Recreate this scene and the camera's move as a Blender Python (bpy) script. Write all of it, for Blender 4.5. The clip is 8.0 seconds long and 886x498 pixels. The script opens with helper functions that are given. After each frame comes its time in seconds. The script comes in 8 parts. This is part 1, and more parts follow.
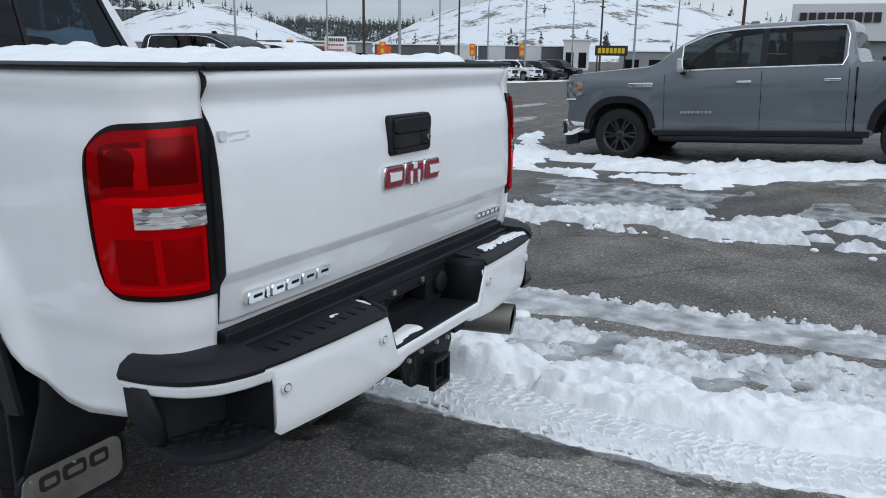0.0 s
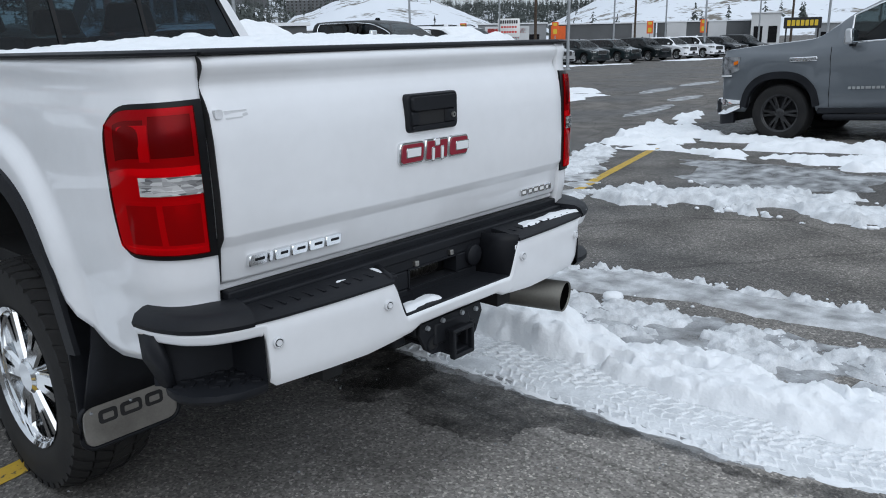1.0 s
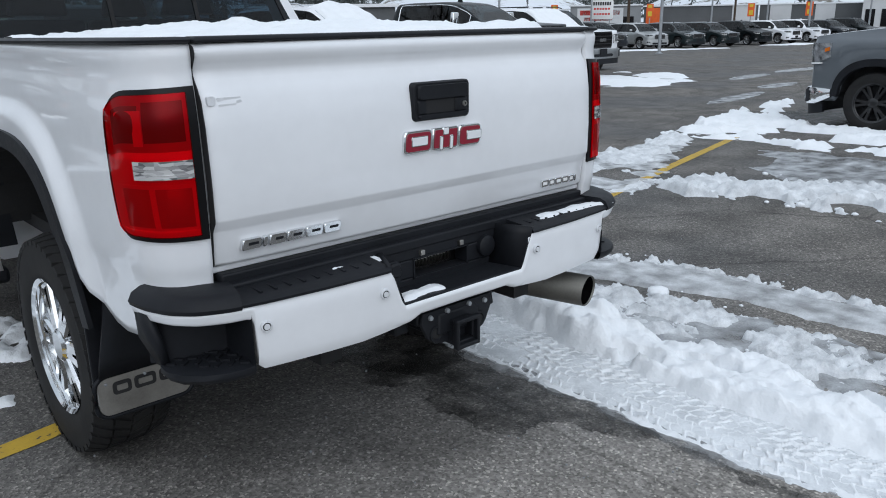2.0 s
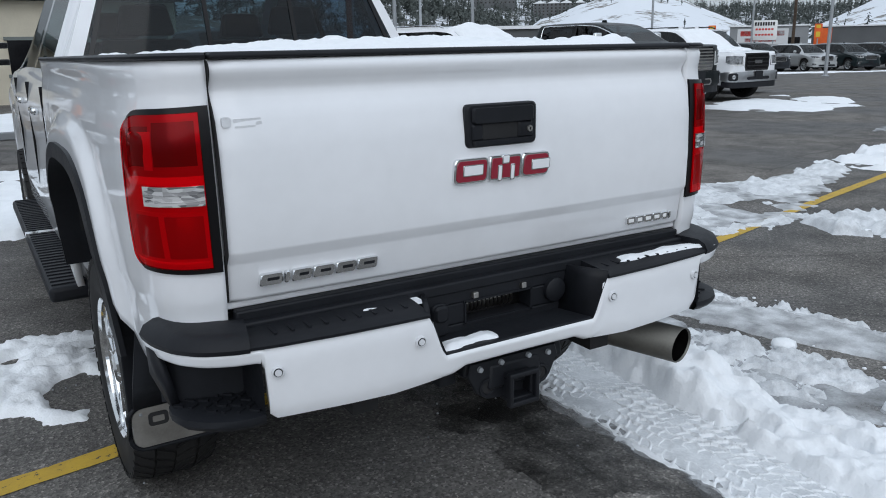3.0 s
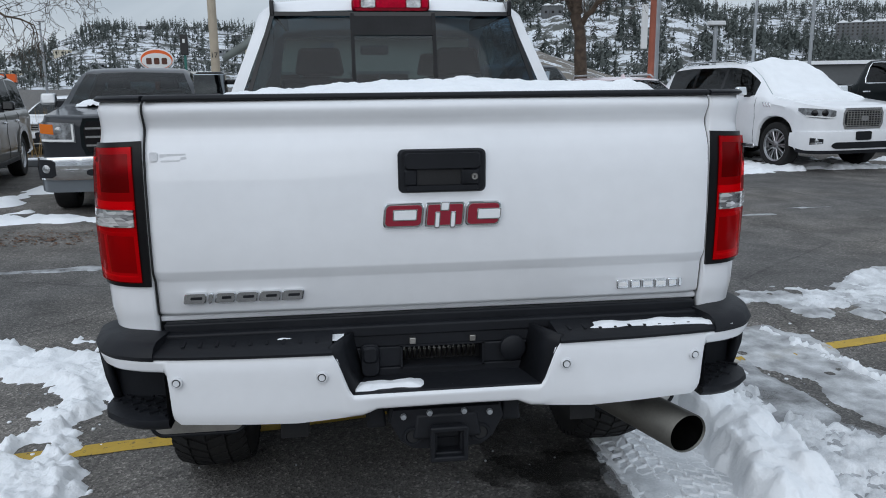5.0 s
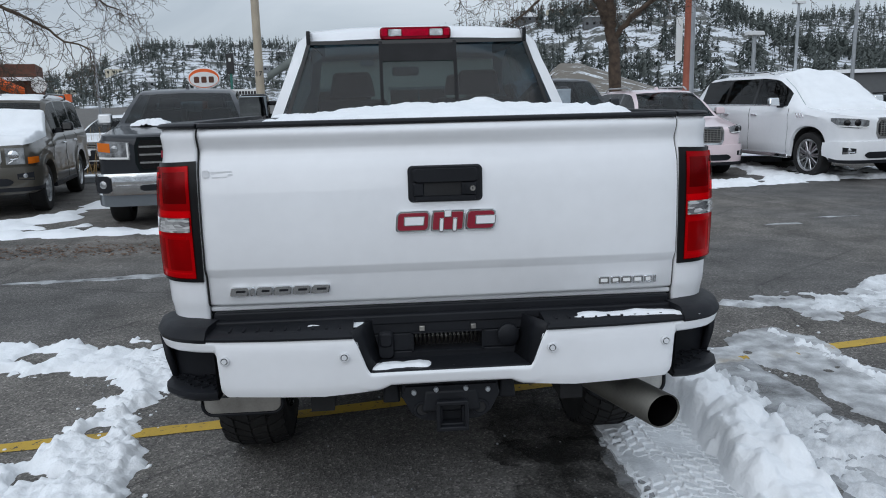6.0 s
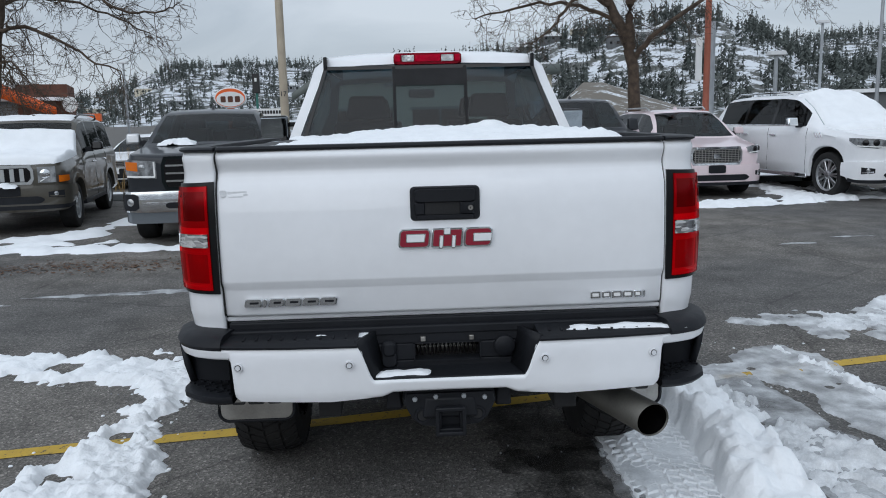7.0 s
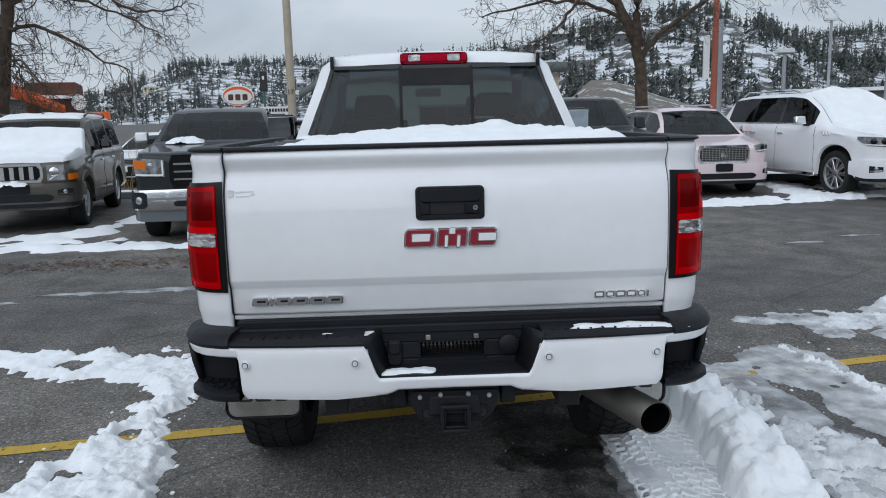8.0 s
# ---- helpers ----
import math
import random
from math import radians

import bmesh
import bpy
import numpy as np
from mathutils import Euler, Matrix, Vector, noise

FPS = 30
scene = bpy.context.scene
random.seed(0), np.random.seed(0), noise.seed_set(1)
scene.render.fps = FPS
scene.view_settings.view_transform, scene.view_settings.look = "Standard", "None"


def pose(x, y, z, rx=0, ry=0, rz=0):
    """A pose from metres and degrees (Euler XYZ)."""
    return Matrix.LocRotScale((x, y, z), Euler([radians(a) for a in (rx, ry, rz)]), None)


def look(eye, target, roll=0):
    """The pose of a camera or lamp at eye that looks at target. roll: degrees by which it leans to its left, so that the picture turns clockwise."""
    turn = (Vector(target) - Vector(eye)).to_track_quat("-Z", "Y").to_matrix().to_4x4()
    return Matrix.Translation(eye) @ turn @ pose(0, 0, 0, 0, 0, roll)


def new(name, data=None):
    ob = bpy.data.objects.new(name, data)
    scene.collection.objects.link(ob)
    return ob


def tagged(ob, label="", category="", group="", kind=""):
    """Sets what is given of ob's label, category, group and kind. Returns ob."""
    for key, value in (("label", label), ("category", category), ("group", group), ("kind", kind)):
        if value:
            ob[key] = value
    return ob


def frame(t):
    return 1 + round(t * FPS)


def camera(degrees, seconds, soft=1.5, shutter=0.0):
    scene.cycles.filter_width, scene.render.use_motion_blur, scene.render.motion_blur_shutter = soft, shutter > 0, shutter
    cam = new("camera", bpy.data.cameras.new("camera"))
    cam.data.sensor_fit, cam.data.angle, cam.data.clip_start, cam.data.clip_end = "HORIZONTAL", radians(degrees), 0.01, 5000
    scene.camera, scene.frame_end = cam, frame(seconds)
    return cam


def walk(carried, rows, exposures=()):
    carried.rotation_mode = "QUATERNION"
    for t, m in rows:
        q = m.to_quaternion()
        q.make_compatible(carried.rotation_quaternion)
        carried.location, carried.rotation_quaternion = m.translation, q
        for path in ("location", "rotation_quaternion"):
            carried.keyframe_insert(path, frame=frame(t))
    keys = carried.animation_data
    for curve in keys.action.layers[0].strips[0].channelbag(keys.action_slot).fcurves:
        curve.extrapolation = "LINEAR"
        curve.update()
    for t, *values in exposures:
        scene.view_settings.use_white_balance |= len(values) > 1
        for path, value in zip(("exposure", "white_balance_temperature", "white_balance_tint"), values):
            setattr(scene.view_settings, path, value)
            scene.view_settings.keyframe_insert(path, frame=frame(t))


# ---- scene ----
cam = camera(59.1, 8.0, 1.0)
PATH = [
    (0, (-2.076, -1.299, 1.584), (-0.373, -0.369, 1.102), 0.8),
    (0.5, (-1.917, -1.453, 1.582), (-0.366, -0.296, 1.078), -0.3),
    (1, (-1.883, -1.755, 1.578), (-0.44, -0.473, 1.054), -1.1),
    (1.2, (-1.873, -1.869, 1.594), (-0.468, -0.549, 1.062), -1.4),
    (2.3, (-1.592, -1.926, 1.592), (-0.368, -0.447, 1.032), -0.8),
    (2.5, (-1.53, -1.898, 1.588), (-0.359, -0.369, 1.05), -1.2),
    (3, (-1.294, -1.858, 1.569), (-0.292, -0.203, 1.062), -1.0),
    (3.5, (-0.864, -1.858, 1.601), (-0.079, -0.082, 1.123), -0.5),
    (4, (-0.586, -1.811, 1.576), (-0.022, 0.054, 1.124), -0.2),
    (4.2, (-0.495, -1.854, 1.581), (-0.014, 0.037, 1.139), -0.1),
    (5.3, (-0.254, -2.313, 1.59), (-0.046, -0.366, 1.181), -0.9),
    (5.5, (-0.258, -2.382, 1.6), (-0.07, -0.432, 1.198), -1.1),
    (6, (-0.197, -2.598, 1.627), (-0.05, -0.641, 1.245), -1.4),
    (6.5, (-0.148, -2.752, 1.647), (-0.03, -0.788, 1.288), -1.5),
    (7, (-0.128, -2.777, 1.649), (-0.038, -0.807, 1.314), -1.4),
    (7.5, (-0.125, -2.788, 1.668), (-0.055, -0.815, 1.344), -1.4),
    (8, (-0.122, -2.803, 1.659), (-0.05, -0.833, 1.319), -1.4),
]
walk(cam, [(t, look(eye, target, roll)) for t, eye, target, roll in PATH],
     [(0.0, 0.03), (1.0, 0.10), (2.5, 0.10), (3.5, 0.03), (5.3, 0.0), (8.0, 0.0)])

# ---- light ----
SUN_EL, SUN_AZ = 31.0, 208.0
world = bpy.data.worlds.new("overcast_sky")
scene.world = world
world.use_nodes = True
wn, wl = world.node_tree.nodes, world.node_tree.links
wn.clear()
sky = wn.new("ShaderNodeTexSky")
sky.sky_type, sky.sun_disc = "NISHITA", False
sky.sun_elevation, sky.sun_rotation = radians(SUN_EL), radians(SUN_AZ)
clouds = wn.new("ShaderNodeTexNoise")
clouds.inputs["Scale"].default_value, clouds.inputs["Detail"].default_value = 3.2, 6
clouds.inputs["Distortion"].default_value = 0.6
stretch = wn.new("ShaderNodeMapping")
stretch.inputs["Scale"].default_value = (1, 1, 3.5)
coords = wn.new("ShaderNodeTexCoord")
wl.new(coords.outputs["Generated"], stretch.inputs["Vector"])
wl.new(stretch.outputs["Vector"], clouds.inputs["Vector"])
cramp = wn.new("ShaderNodeValToRGB")
cramp.color_ramp.elements[0].position, cramp.color_ramp.elements[0].color = 0.32, (0.41, 0.475, 0.555, 1)
cramp.color_ramp.elements[1].position, cramp.color_ramp.elements[1].color = 0.66, (0.61, 0.675, 0.755, 1)
wl.new(clouds.outputs["Fac"], cramp.inputs["Fac"])
high = wn.new("ShaderNodeSeparateXYZ")
wl.new(coords.outputs["Generated"], high.inputs["Vector"])
zen = wn.new("ShaderNodeMapRange")
zen.inputs["From Min"].default_value, zen.inputs["From Max"].default_value = 0.1, 0.9
zen.inputs["To Min"].default_value, zen.inputs["To Max"].default_value = 0.93, 1.42
wl.new(high.outputs["Z"], zen.inputs["Value"])
bg_a, bg_b, both, wout = (wn.new("ShaderNodeBackground"), wn.new("ShaderNodeBackground"), wn.new("ShaderNodeAddShader"),
                          wn.new("ShaderNodeOutputWorld"))
wl.new(sky.outputs["Color"], bg_a.inputs["Color"])
bg_a.inputs["Strength"].default_value = 0.01
wl.new(cramp.outputs["Color"], bg_b.inputs["Color"])
wl.new(zen.outputs["Result"], bg_b.inputs["Strength"])
wl.new(bg_a.outputs[0], both.inputs[0])
wl.new(bg_b.outputs[0], both.inputs[1])
wl.new(both.outputs[0], wout.inputs["Surface"])

sun = new("sun", bpy.data.lights.new("sun", "SUN"))
sun.data.energy, sun.data.angle, sun.data.color = 0.95, radians(70), (0.95, 0.98, 1.02)
sun.matrix_world = look((-7, -13, 9), (0, 0, 0))


# ---- materials ----
def mat(name, col, rough=0.5, metal=0.0, coat=0.0, var=0.0, vscale=3.0, bump=0.0, bscale=60.0, col2=None, spec=0.5, rvar=0.0, bdist=0.0, thin=None):
    """A Principled surface with colour variation at two scales and fine relief."""
    m = bpy.data.materials.new(name)
    m.use_nodes = True
    n, l = m.node_tree.nodes, m.node_tree.links
    p = n["Principled BSDF"]
    p.inputs["Roughness"].default_value, p.inputs["Metallic"].default_value = rough, metal
    p.inputs["Coat Weight"].default_value, p.inputs["Coat Roughness"].default_value = coat, 0.04
    p.inputs["Specular IOR Level"].default_value = spec
    p.inputs["Base Color"].default_value = (*col, 1)
    tc = n.new("ShaderNodeTexCoord")
    if var or col2:
        a, b = n.new("ShaderNodeTexNoise"), n.new("ShaderNodeTexNoise")
        a.inputs["Scale"].default_value, a.inputs["Detail"].default_value = vscale, 5
        b.inputs["Scale"].default_value, b.inputs["Detail"].default_value = vscale * 14, 3
        add = n.new("ShaderNodeMath")
        add.operation = "MULTIPLY_ADD"
        add.inputs[1].default_value = 0.4
        for t in (a, b):
            l.new(tc.outputs["Object"], t.inputs["Vector"])
        l.new(b.outputs["Fac"], add.inputs[0])
        l.new(a.outputs["Fac"], add.inputs[2])
        r = n.new("ShaderNodeValToRGB")
        r.color_ramp.elements[0].position, r.color_ramp.elements[1].position = 0.45, 0.95
        c2 = col2 or tuple(min(1, c * (1 + var)) for c in col)
        c1 = col if col2 else tuple(c * (1 - var) for c in col)
        r.color_ramp.elements[0].color, r.color_ramp.elements[1].color = (*c1, 1), (*c2, 1)
        l.new(add.outputs[0], r.inputs["Fac"])
        l.new(r.outputs["Color"], p.inputs["Base Color"])
        if rvar:
            mr = n.new("ShaderNodeMapRange")
            mr.inputs["From Min"].default_value, mr.inputs["From Max"].default_value = 0.4, 0.95
            mr.inputs["To Min"].default_value, mr.inputs["To Max"].default_value = rough - rvar, rough + rvar
            l.new(add.outputs[0], mr.inputs["Value"])
            l.new(mr.outputs["Result"], p.inputs["Roughness"])
    if bump:
        t, bp = n.new("ShaderNodeTexNoise"), n.new("ShaderNodeBump")
        t.inputs["Scale"].default_value, t.inputs["Detail"].default_value = bscale, 4
        l.new(tc.outputs["Object"], t.inputs["Vector"])
        bp.inputs["Strength"].default_value, bp.inputs["Distance"].default_value = bump, bdist or 0.15 / bscale
        t2, am = n.new("ShaderNodeTexNoise"), n.new("ShaderNodeMath")
        t2.inputs["Scale"].default_value, t2.inputs["Detail"].default_value = bscale * 0.22, 2
        l.new(tc.outputs["Object"], t2.inputs["Vector"])
        am.operation, am.inputs[1].default_value = "MULTIPLY_ADD", 2.0
        l.new(t2.outputs["Fac"], am.inputs[0])
        l.new(t.outputs["Fac"], am.inputs[2])
        l.new(am.outputs[0], bp.inputs["Height"])
        l.new(bp.outputs["Normal"], p.inputs["Normal"])
    if thin:
        # thin ice: what lies under it shows through in places
        t, mr = n.new("ShaderNodeTexNoise"), n.new("ShaderNodeMapRange")
        t.inputs["Scale"].default_value, t.inputs["Detail"].default_value = vscale * 0.7, 6
        l.new(tc.outputs["Object"], t.inputs["Vector"])
        mr.inputs["From Min"].default_value, mr.inputs["From Max"].default_value = 0.36, 0.64
        mr.inputs["To Min"].default_value, mr.inputs["To Max"].default_value = thin
        l.new(t.outputs["Fac"], mr.inputs["Value"])
        l.new(mr.outputs["Result"], p.inputs["Alpha"])
    return m


def glass(name, tint, clear=0.5, rough=0.02, base=0.03):
    """A tinted pane: part of the light goes through, the rest is a glossy dark surface."""
    m = bpy.data.materials.new(name)
    m.use_nodes = True
    n, l = m.node_tree.nodes, m.node_tree.links
    n.remove(n["Principled BSDF"])
    tr, gl, mix, fr = (n.new("ShaderNodeBsdfTransparent"), n.new("ShaderNodeBsdfGlossy"), n.new("ShaderNodeMixShader"), n.new("ShaderNodeLayerWeight"))
    p5, am = n.new("ShaderNodeMath"), n.new("ShaderNodeMath")
    tr.inputs["Color"].default_value = (*[c * clear for c in tint], 1)
    gl.inputs["Roughness"].default_value = rough
    p5.operation, p5.inputs[1].default_value = "POWER", 4.0
    am.operation, am.inputs[1].default_value, am.inputs[2].default_value = "MULTIPLY_ADD", 0.40, base
    l.new(fr.outputs["Facing"], p5.inputs[0])
    l.new(p5.outputs[0], am.inputs[0])
    l.new(am.outputs[0], mix.inputs[0])
    l.new(tr.outputs[0], mix.inputs[1])
    l.new(gl.outputs[0], mix.inputs[2])
    l.new(mix.outputs[0], n["Material Output"].inputs["Surface"])
    return m


def paint(name, col, flake=0.0, coat=0.9):
    return mat(name, col, 0.35, flake, coat, 0.04, 1.5, spec=0.08)


WHITE = paint("white_paint", (0.80, 0.81, 0.83))
GREYP = paint("grey_metallic_paint", (0.135, 0.150, 0.165), 0.25)
BLACKP = paint("black_paint", (0.006, 0.009, 0.010), 0.0, 0.14)
CHARP = paint("charcoal_paint", (0.026, 0.029, 0.034), 0.15, 0.5)
BRONZE = paint("bronze_grey_paint", (0.078, 0.071, 0.058), 0.2, 0.8)
PINK = paint("pale_pink_paint", (0.72, 0.6, 0.62))
SILVER = paint("silver_paint", (0.42, 0.43, 0.43), 0.4)
GREEN = paint("dark_green_paint", (0.014, 0.022, 0.024))
PLASTIC = mat("black_textured_plastic", (0.011, 0.012, 0.015), 0.50, spec=0.22, var=0.3, vscale=4, bump=0.25, bscale=420, rvar=0.1)
GLOSSB = mat("gloss_black", (0.005, 0.005, 0.006), 0.12, spec=0.4)
RUBBER = mat("tyre_rubber", (0.010, 0.010, 0.011), 0.75, var=0.4, vscale=6, bump=0.3, bscale=150, col2=(0.022, 0.021, 0.020), spec=0.3)
CHROME = mat("chrome", (0.78, 0.79, 0.8), 0.08, 1.0, var=0.05, vscale=8, rvar=0.03)
ALLOY = mat("grey_alloy", (0.52, 0.53, 0.54), 0.3, 1.0, var=0.1, vscale=10)
BLKALLOY = mat("black_alloy", (0.012, 0.012, 0.013), 0.3, 0.2, coat=0.4)
MATTBLACK = mat("matt_black", (0.004, 0.004, 0.004), 1.0, var=0.4, vscale=20, spec=0.0)
STEEL = mat("brushed_steel", (0.40, 0.385, 0.36), 0.38, 1.0, var=0.2, vscale=9, bump=0.08, bscale=200, rvar=0.1)
EXHAUST = mat("sooty_exhaust_steel", (0.20, 0.195, 0.178), 0.58, 0.85, var=0.25, vscale=8, rvar=0.1)
UNDER = mat("underbody_black", (0.012, 0.012, 0.013), 0.85, var=0.4, vscale=6)
RUST = mat("rusty_steel", (0.24, 0.18, 0.12), 0.85, 0.2, var=0.5, vscale=20, bump=0.3, bscale=120)
VINYL = mat("tonneau_vinyl", (0.015, 0.016, 0.018), 0.6, var=0.2, vscale=5, bump=0.15, bscale=500)
EMRED = mat("emblem_red", (0.26, 0.012, 0.03), 0.25, coat=0.7)
DECAL = mat("faint_grey_decal", (0.70, 0.71, 0.73), 0.4, var=0.1, vscale=60)
SEAT = mat("seat_fabric", (0.05, 0.05, 0.055), 0.9, var=0.2, vscale=8, bump=0.1)
TINT = glass("privacy_glass", (0.74, 0.92, 1.0), 0.10, 0.02, 0.040)
TINTL = glass("light_tinted_glass", (0.85, 0.95, 0.95), 0.26)
CLEARG = glass("windscreen_glass", (0.74, 0.95, 0.97), 0.50, 0.02, 0.045)
BACKG = glass("rear_window_glass", (0.60, 0.84, 1.0), 0.34, 0.02, 0.034)
MIRROR = mat("mirror_glass", (0.30, 0.33, 0.35), 0.02, 1.0)
AMBER = mat("amber_lens", (0.7, 0.16, 0.01), 0.15, coat=0.8)
LAMPC = mat("headlamp_lens", (0.10, 0.105, 0.11), 0.12, 0.6, 1.0, vscale=9, bump=0.5, bscale=30, col2=(0.66, 0.68, 0.69))
LAMPD = mat("smoked_headlamp", (0.02, 0.02, 0.022), 0.12, 0.3, 1.0, vscale=12, col2=(0.5, 0.52, 0.54))
LENS = mat("clear_ribbed_lens", (0.20, 0.20, 0.20), 0.12, 0.7, 1.0, var=0.5, vscale=22, bump=0.6, bscale=70, col2=(0.85, 0.85, 0.85))


def crystal(name, dark, light, scale):
    """Cut clear plastic: its sparkle is coloured in as bright and dark facets, longer than high."""
    m = mat(name, light, 0.1, 0.6, 1.0)
    n, l = m.node_tree.nodes, m.node_tree.links
    tc, v, r, bp = n.new("ShaderNodeTexCoord"), n.new("ShaderNodeTexVoronoi"), n.new("ShaderNodeValToRGB"), n.new("ShaderNodeBump")
    mp = n.new("ShaderNodeMapping")
    mp.inputs["Scale"].default_value = scale
    v.inputs["Scale"].default_value = 1.0
    l.new(tc.outputs["Object"], mp.inputs["Vector"])
    l.new(mp.outputs[0], v.inputs["Vector"])
    l.new(v.outputs["Color"], r.inputs["Fac"])
    e = r.color_ramp.elements
    e[0].position, e[0].color, e[1].position, e[1].color = 0.25, (*dark, 1), 0.6, (*light, 1)
    l.new(r.outputs[0], n["Principled BSDF"].inputs["Base Color"])
    bp.inputs["Strength"].default_value, bp.inputs["Distance"].default_value = 0.7, 0.004
    l.new(v.outputs["Color"], bp.inputs["Height"])
    l.new(bp.outputs["Normal"], n["Principled BSDF"].inputs["Normal"])
    return m


CRYSTAL = crystal("clear_cut_lens", (0.22, 0.22, 0.23), (0.96, 0.96, 0.96), (38, 38, 130))
REDL = mat("red_tail_lens", (0.20, 0.001, 0.011), 0.14, 0.0, 0.0, vscale=8, bump=0.25, bscale=30, col2=(0.62, 0.001, 0.03), spec=0.1)
REDD = mat("deep_red_lens", (0.11, 0.001, 0.006), 0.14, 0.0, 0.15, vscale=14, col2=(0.27, 0.001, 0.014), spec=0.1)
SHELL = glass("red_lens_shell", (1.0, 0.002, 0.06), 0.98, 0.03, 0.012)
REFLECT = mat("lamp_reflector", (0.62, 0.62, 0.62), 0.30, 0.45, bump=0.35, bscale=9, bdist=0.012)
# the same reflector toned down twice, for shade inside the lamp
REFLMID = mat("half_shaded_reflector", (0.36, 0.36, 0.36), 0.28, 0.45, bump=0.35, bscale=9, bdist=0.012)
REFLDIM = mat("shaded_reflector", (0.15, 0.15, 0.15), 0.25, 0.45, bump=0.35, bscale=9, bdist=0.012)
PACK = mat("packed_grey_snow", (0.42, 0.44, 0.46), 0.6, vscale=4, bump=0.8, bscale=55, col2=(0.72, 0.75, 0.78), bdist=0.004)
LAMPF = mat("black_lamp_frame", (0.006, 0.006, 0.007), 0.3, spec=0.22)
SNOW = mat("snow", (0.845, 0.865, 0.885), 0.75, var=0.04, vscale=5, bump=0.65, bscale=60, spec=0.3, bdist=0.006)
SLUSH = mat("grey_slush_ice", (0.20, 0.205, 0.21), 0.42, var=0.3, vscale=7, bump=1.0, bscale=48, col2=(0.64, 0.66, 0.68), rvar=0.15, bdist=0.008, thin=(0.35, 0.95))
TRACK = mat("pressed_white_snow", (0.50, 0.52, 0.54), 0.65, vscale=6, bump=0.7, bscale=60, col2=(0.84, 0.865, 0.885), bdist=0.004)
CRUMB = mat("broken_grey_snow", (0.46, 0.475, 0.49), 0.6, vscale=9, bump=1.0, bscale=48, col2=(0.82, 0.84, 0.86), bdist=0.006)
ICE = mat("streaked_grey_ice", (0.40, 0.41, 0.42), 0.40, vscale=8, bump=0.9, bscale=70, col2=(0.80, 0.82, 0.84), rvar=0.12, bdist=0.004, thin=(0.45, 0.95))
WETICE = mat("wet_grey_ice", (0.16, 0.162, 0.165), 0.5, var=0.3, vscale=9, bump=0.7, bscale=70, col2=(0.50, 0.51, 0.52), rvar=0.12, bdist=0.004, thin=(0.1, 0.75))
WETSHADE = mat("wet_and_shaded_asphalt", (0.014, 0.014, 0.014), 0.42, bump=0.6, bscale=110, var=0.5, vscale=9, rvar=0.2, col2=(0.045, 0.043, 0.04), spec=0.3, bdist=0.004, thin=(0.15, 0.65))
YELLOW = mat("worn_yellow_paint", (0.56, 0.36, 0.03), 0.7, var=0.1, vscale=7, bump=0.4, bscale=250, col2=(0.42, 0.27, 0.035))
BARK = mat("bark", (0.070, 0.050, 0.036), 0.95, var=0.5, vscale=8, bump=0.6, bscale=40)
POLETAN = mat("tan_pole_paint", (0.40, 0.34, 0.26), 0.6, var=0.12, vscale=3)
POLERED = mat("rust_red_pole_paint", (0.34, 0.10, 0.06), 0.6, var=0.2, vscale=3)
GALV = mat("galvanised_pole", (0.36, 0.38, 0.40), 0.5, 0.5, var=0.15, vscale=4)
BEIGE = mat("beige_stucco", (0.58, 0.53, 0.42), 0.9, var=0.08, vscale=1.5, bump=0.3, bscale=60)
TRIMG = mat("grey_green_trim", (0.16, 0.18, 0.17), 0.6, var=0.15)
BRICKB = mat("brown_cladding", (0.12, 0.05, 0.033), 0.85, var=0.25, vscale=2, bump=0.3)
ORANGE = mat("orange_panel", (0.80, 0.13, 0.02), 0.45, var=0.08)
CONC = mat("grey_panel_wall", (0.26, 0.27, 0.28), 0.85, var=0.12, vscale=0.4)
CONCD = mat("dark_grey_wall", (0.11, 0.115, 0.12), 0.85, var=0.15, vscale=0.4)
CONCW = mat("white_panel_wall", (0.62, 0.63, 0.64), 0.8, var=0.06, vscale=0.4)
SIGNW = mat("white_sign_face", (0.78, 0.78, 0.77), 0.5, var=0.03)
SIGNR = mat("red_sign_print", (0.55, 0.04, 0.035), 0.5, var=0.05)
SIGNK = mat("black_sign_print", (0.015, 0.015, 0.016), 0.5, var=0.1)
SIGNY = mat("yellow_sign_print", (0.75, 0.52, 0.04), 0.5, var=0.05)
TEAL = mat("green_signal_pole", (0.03, 0.16, 0.13), 0.5, var=0.1)
DRYG = mat("dry_grass", (0.30, 0.20, 0.09), 0.95, var=0.4, vscale=3)
# needles paled and greyed in colour for the haze before the hills
CONIF = mat("hazed_conifer_needles", (0.042, 0.053, 0.048), 0.95, var=0.5, vscale=0.03, col2=(0.10, 0.112, 0.105))


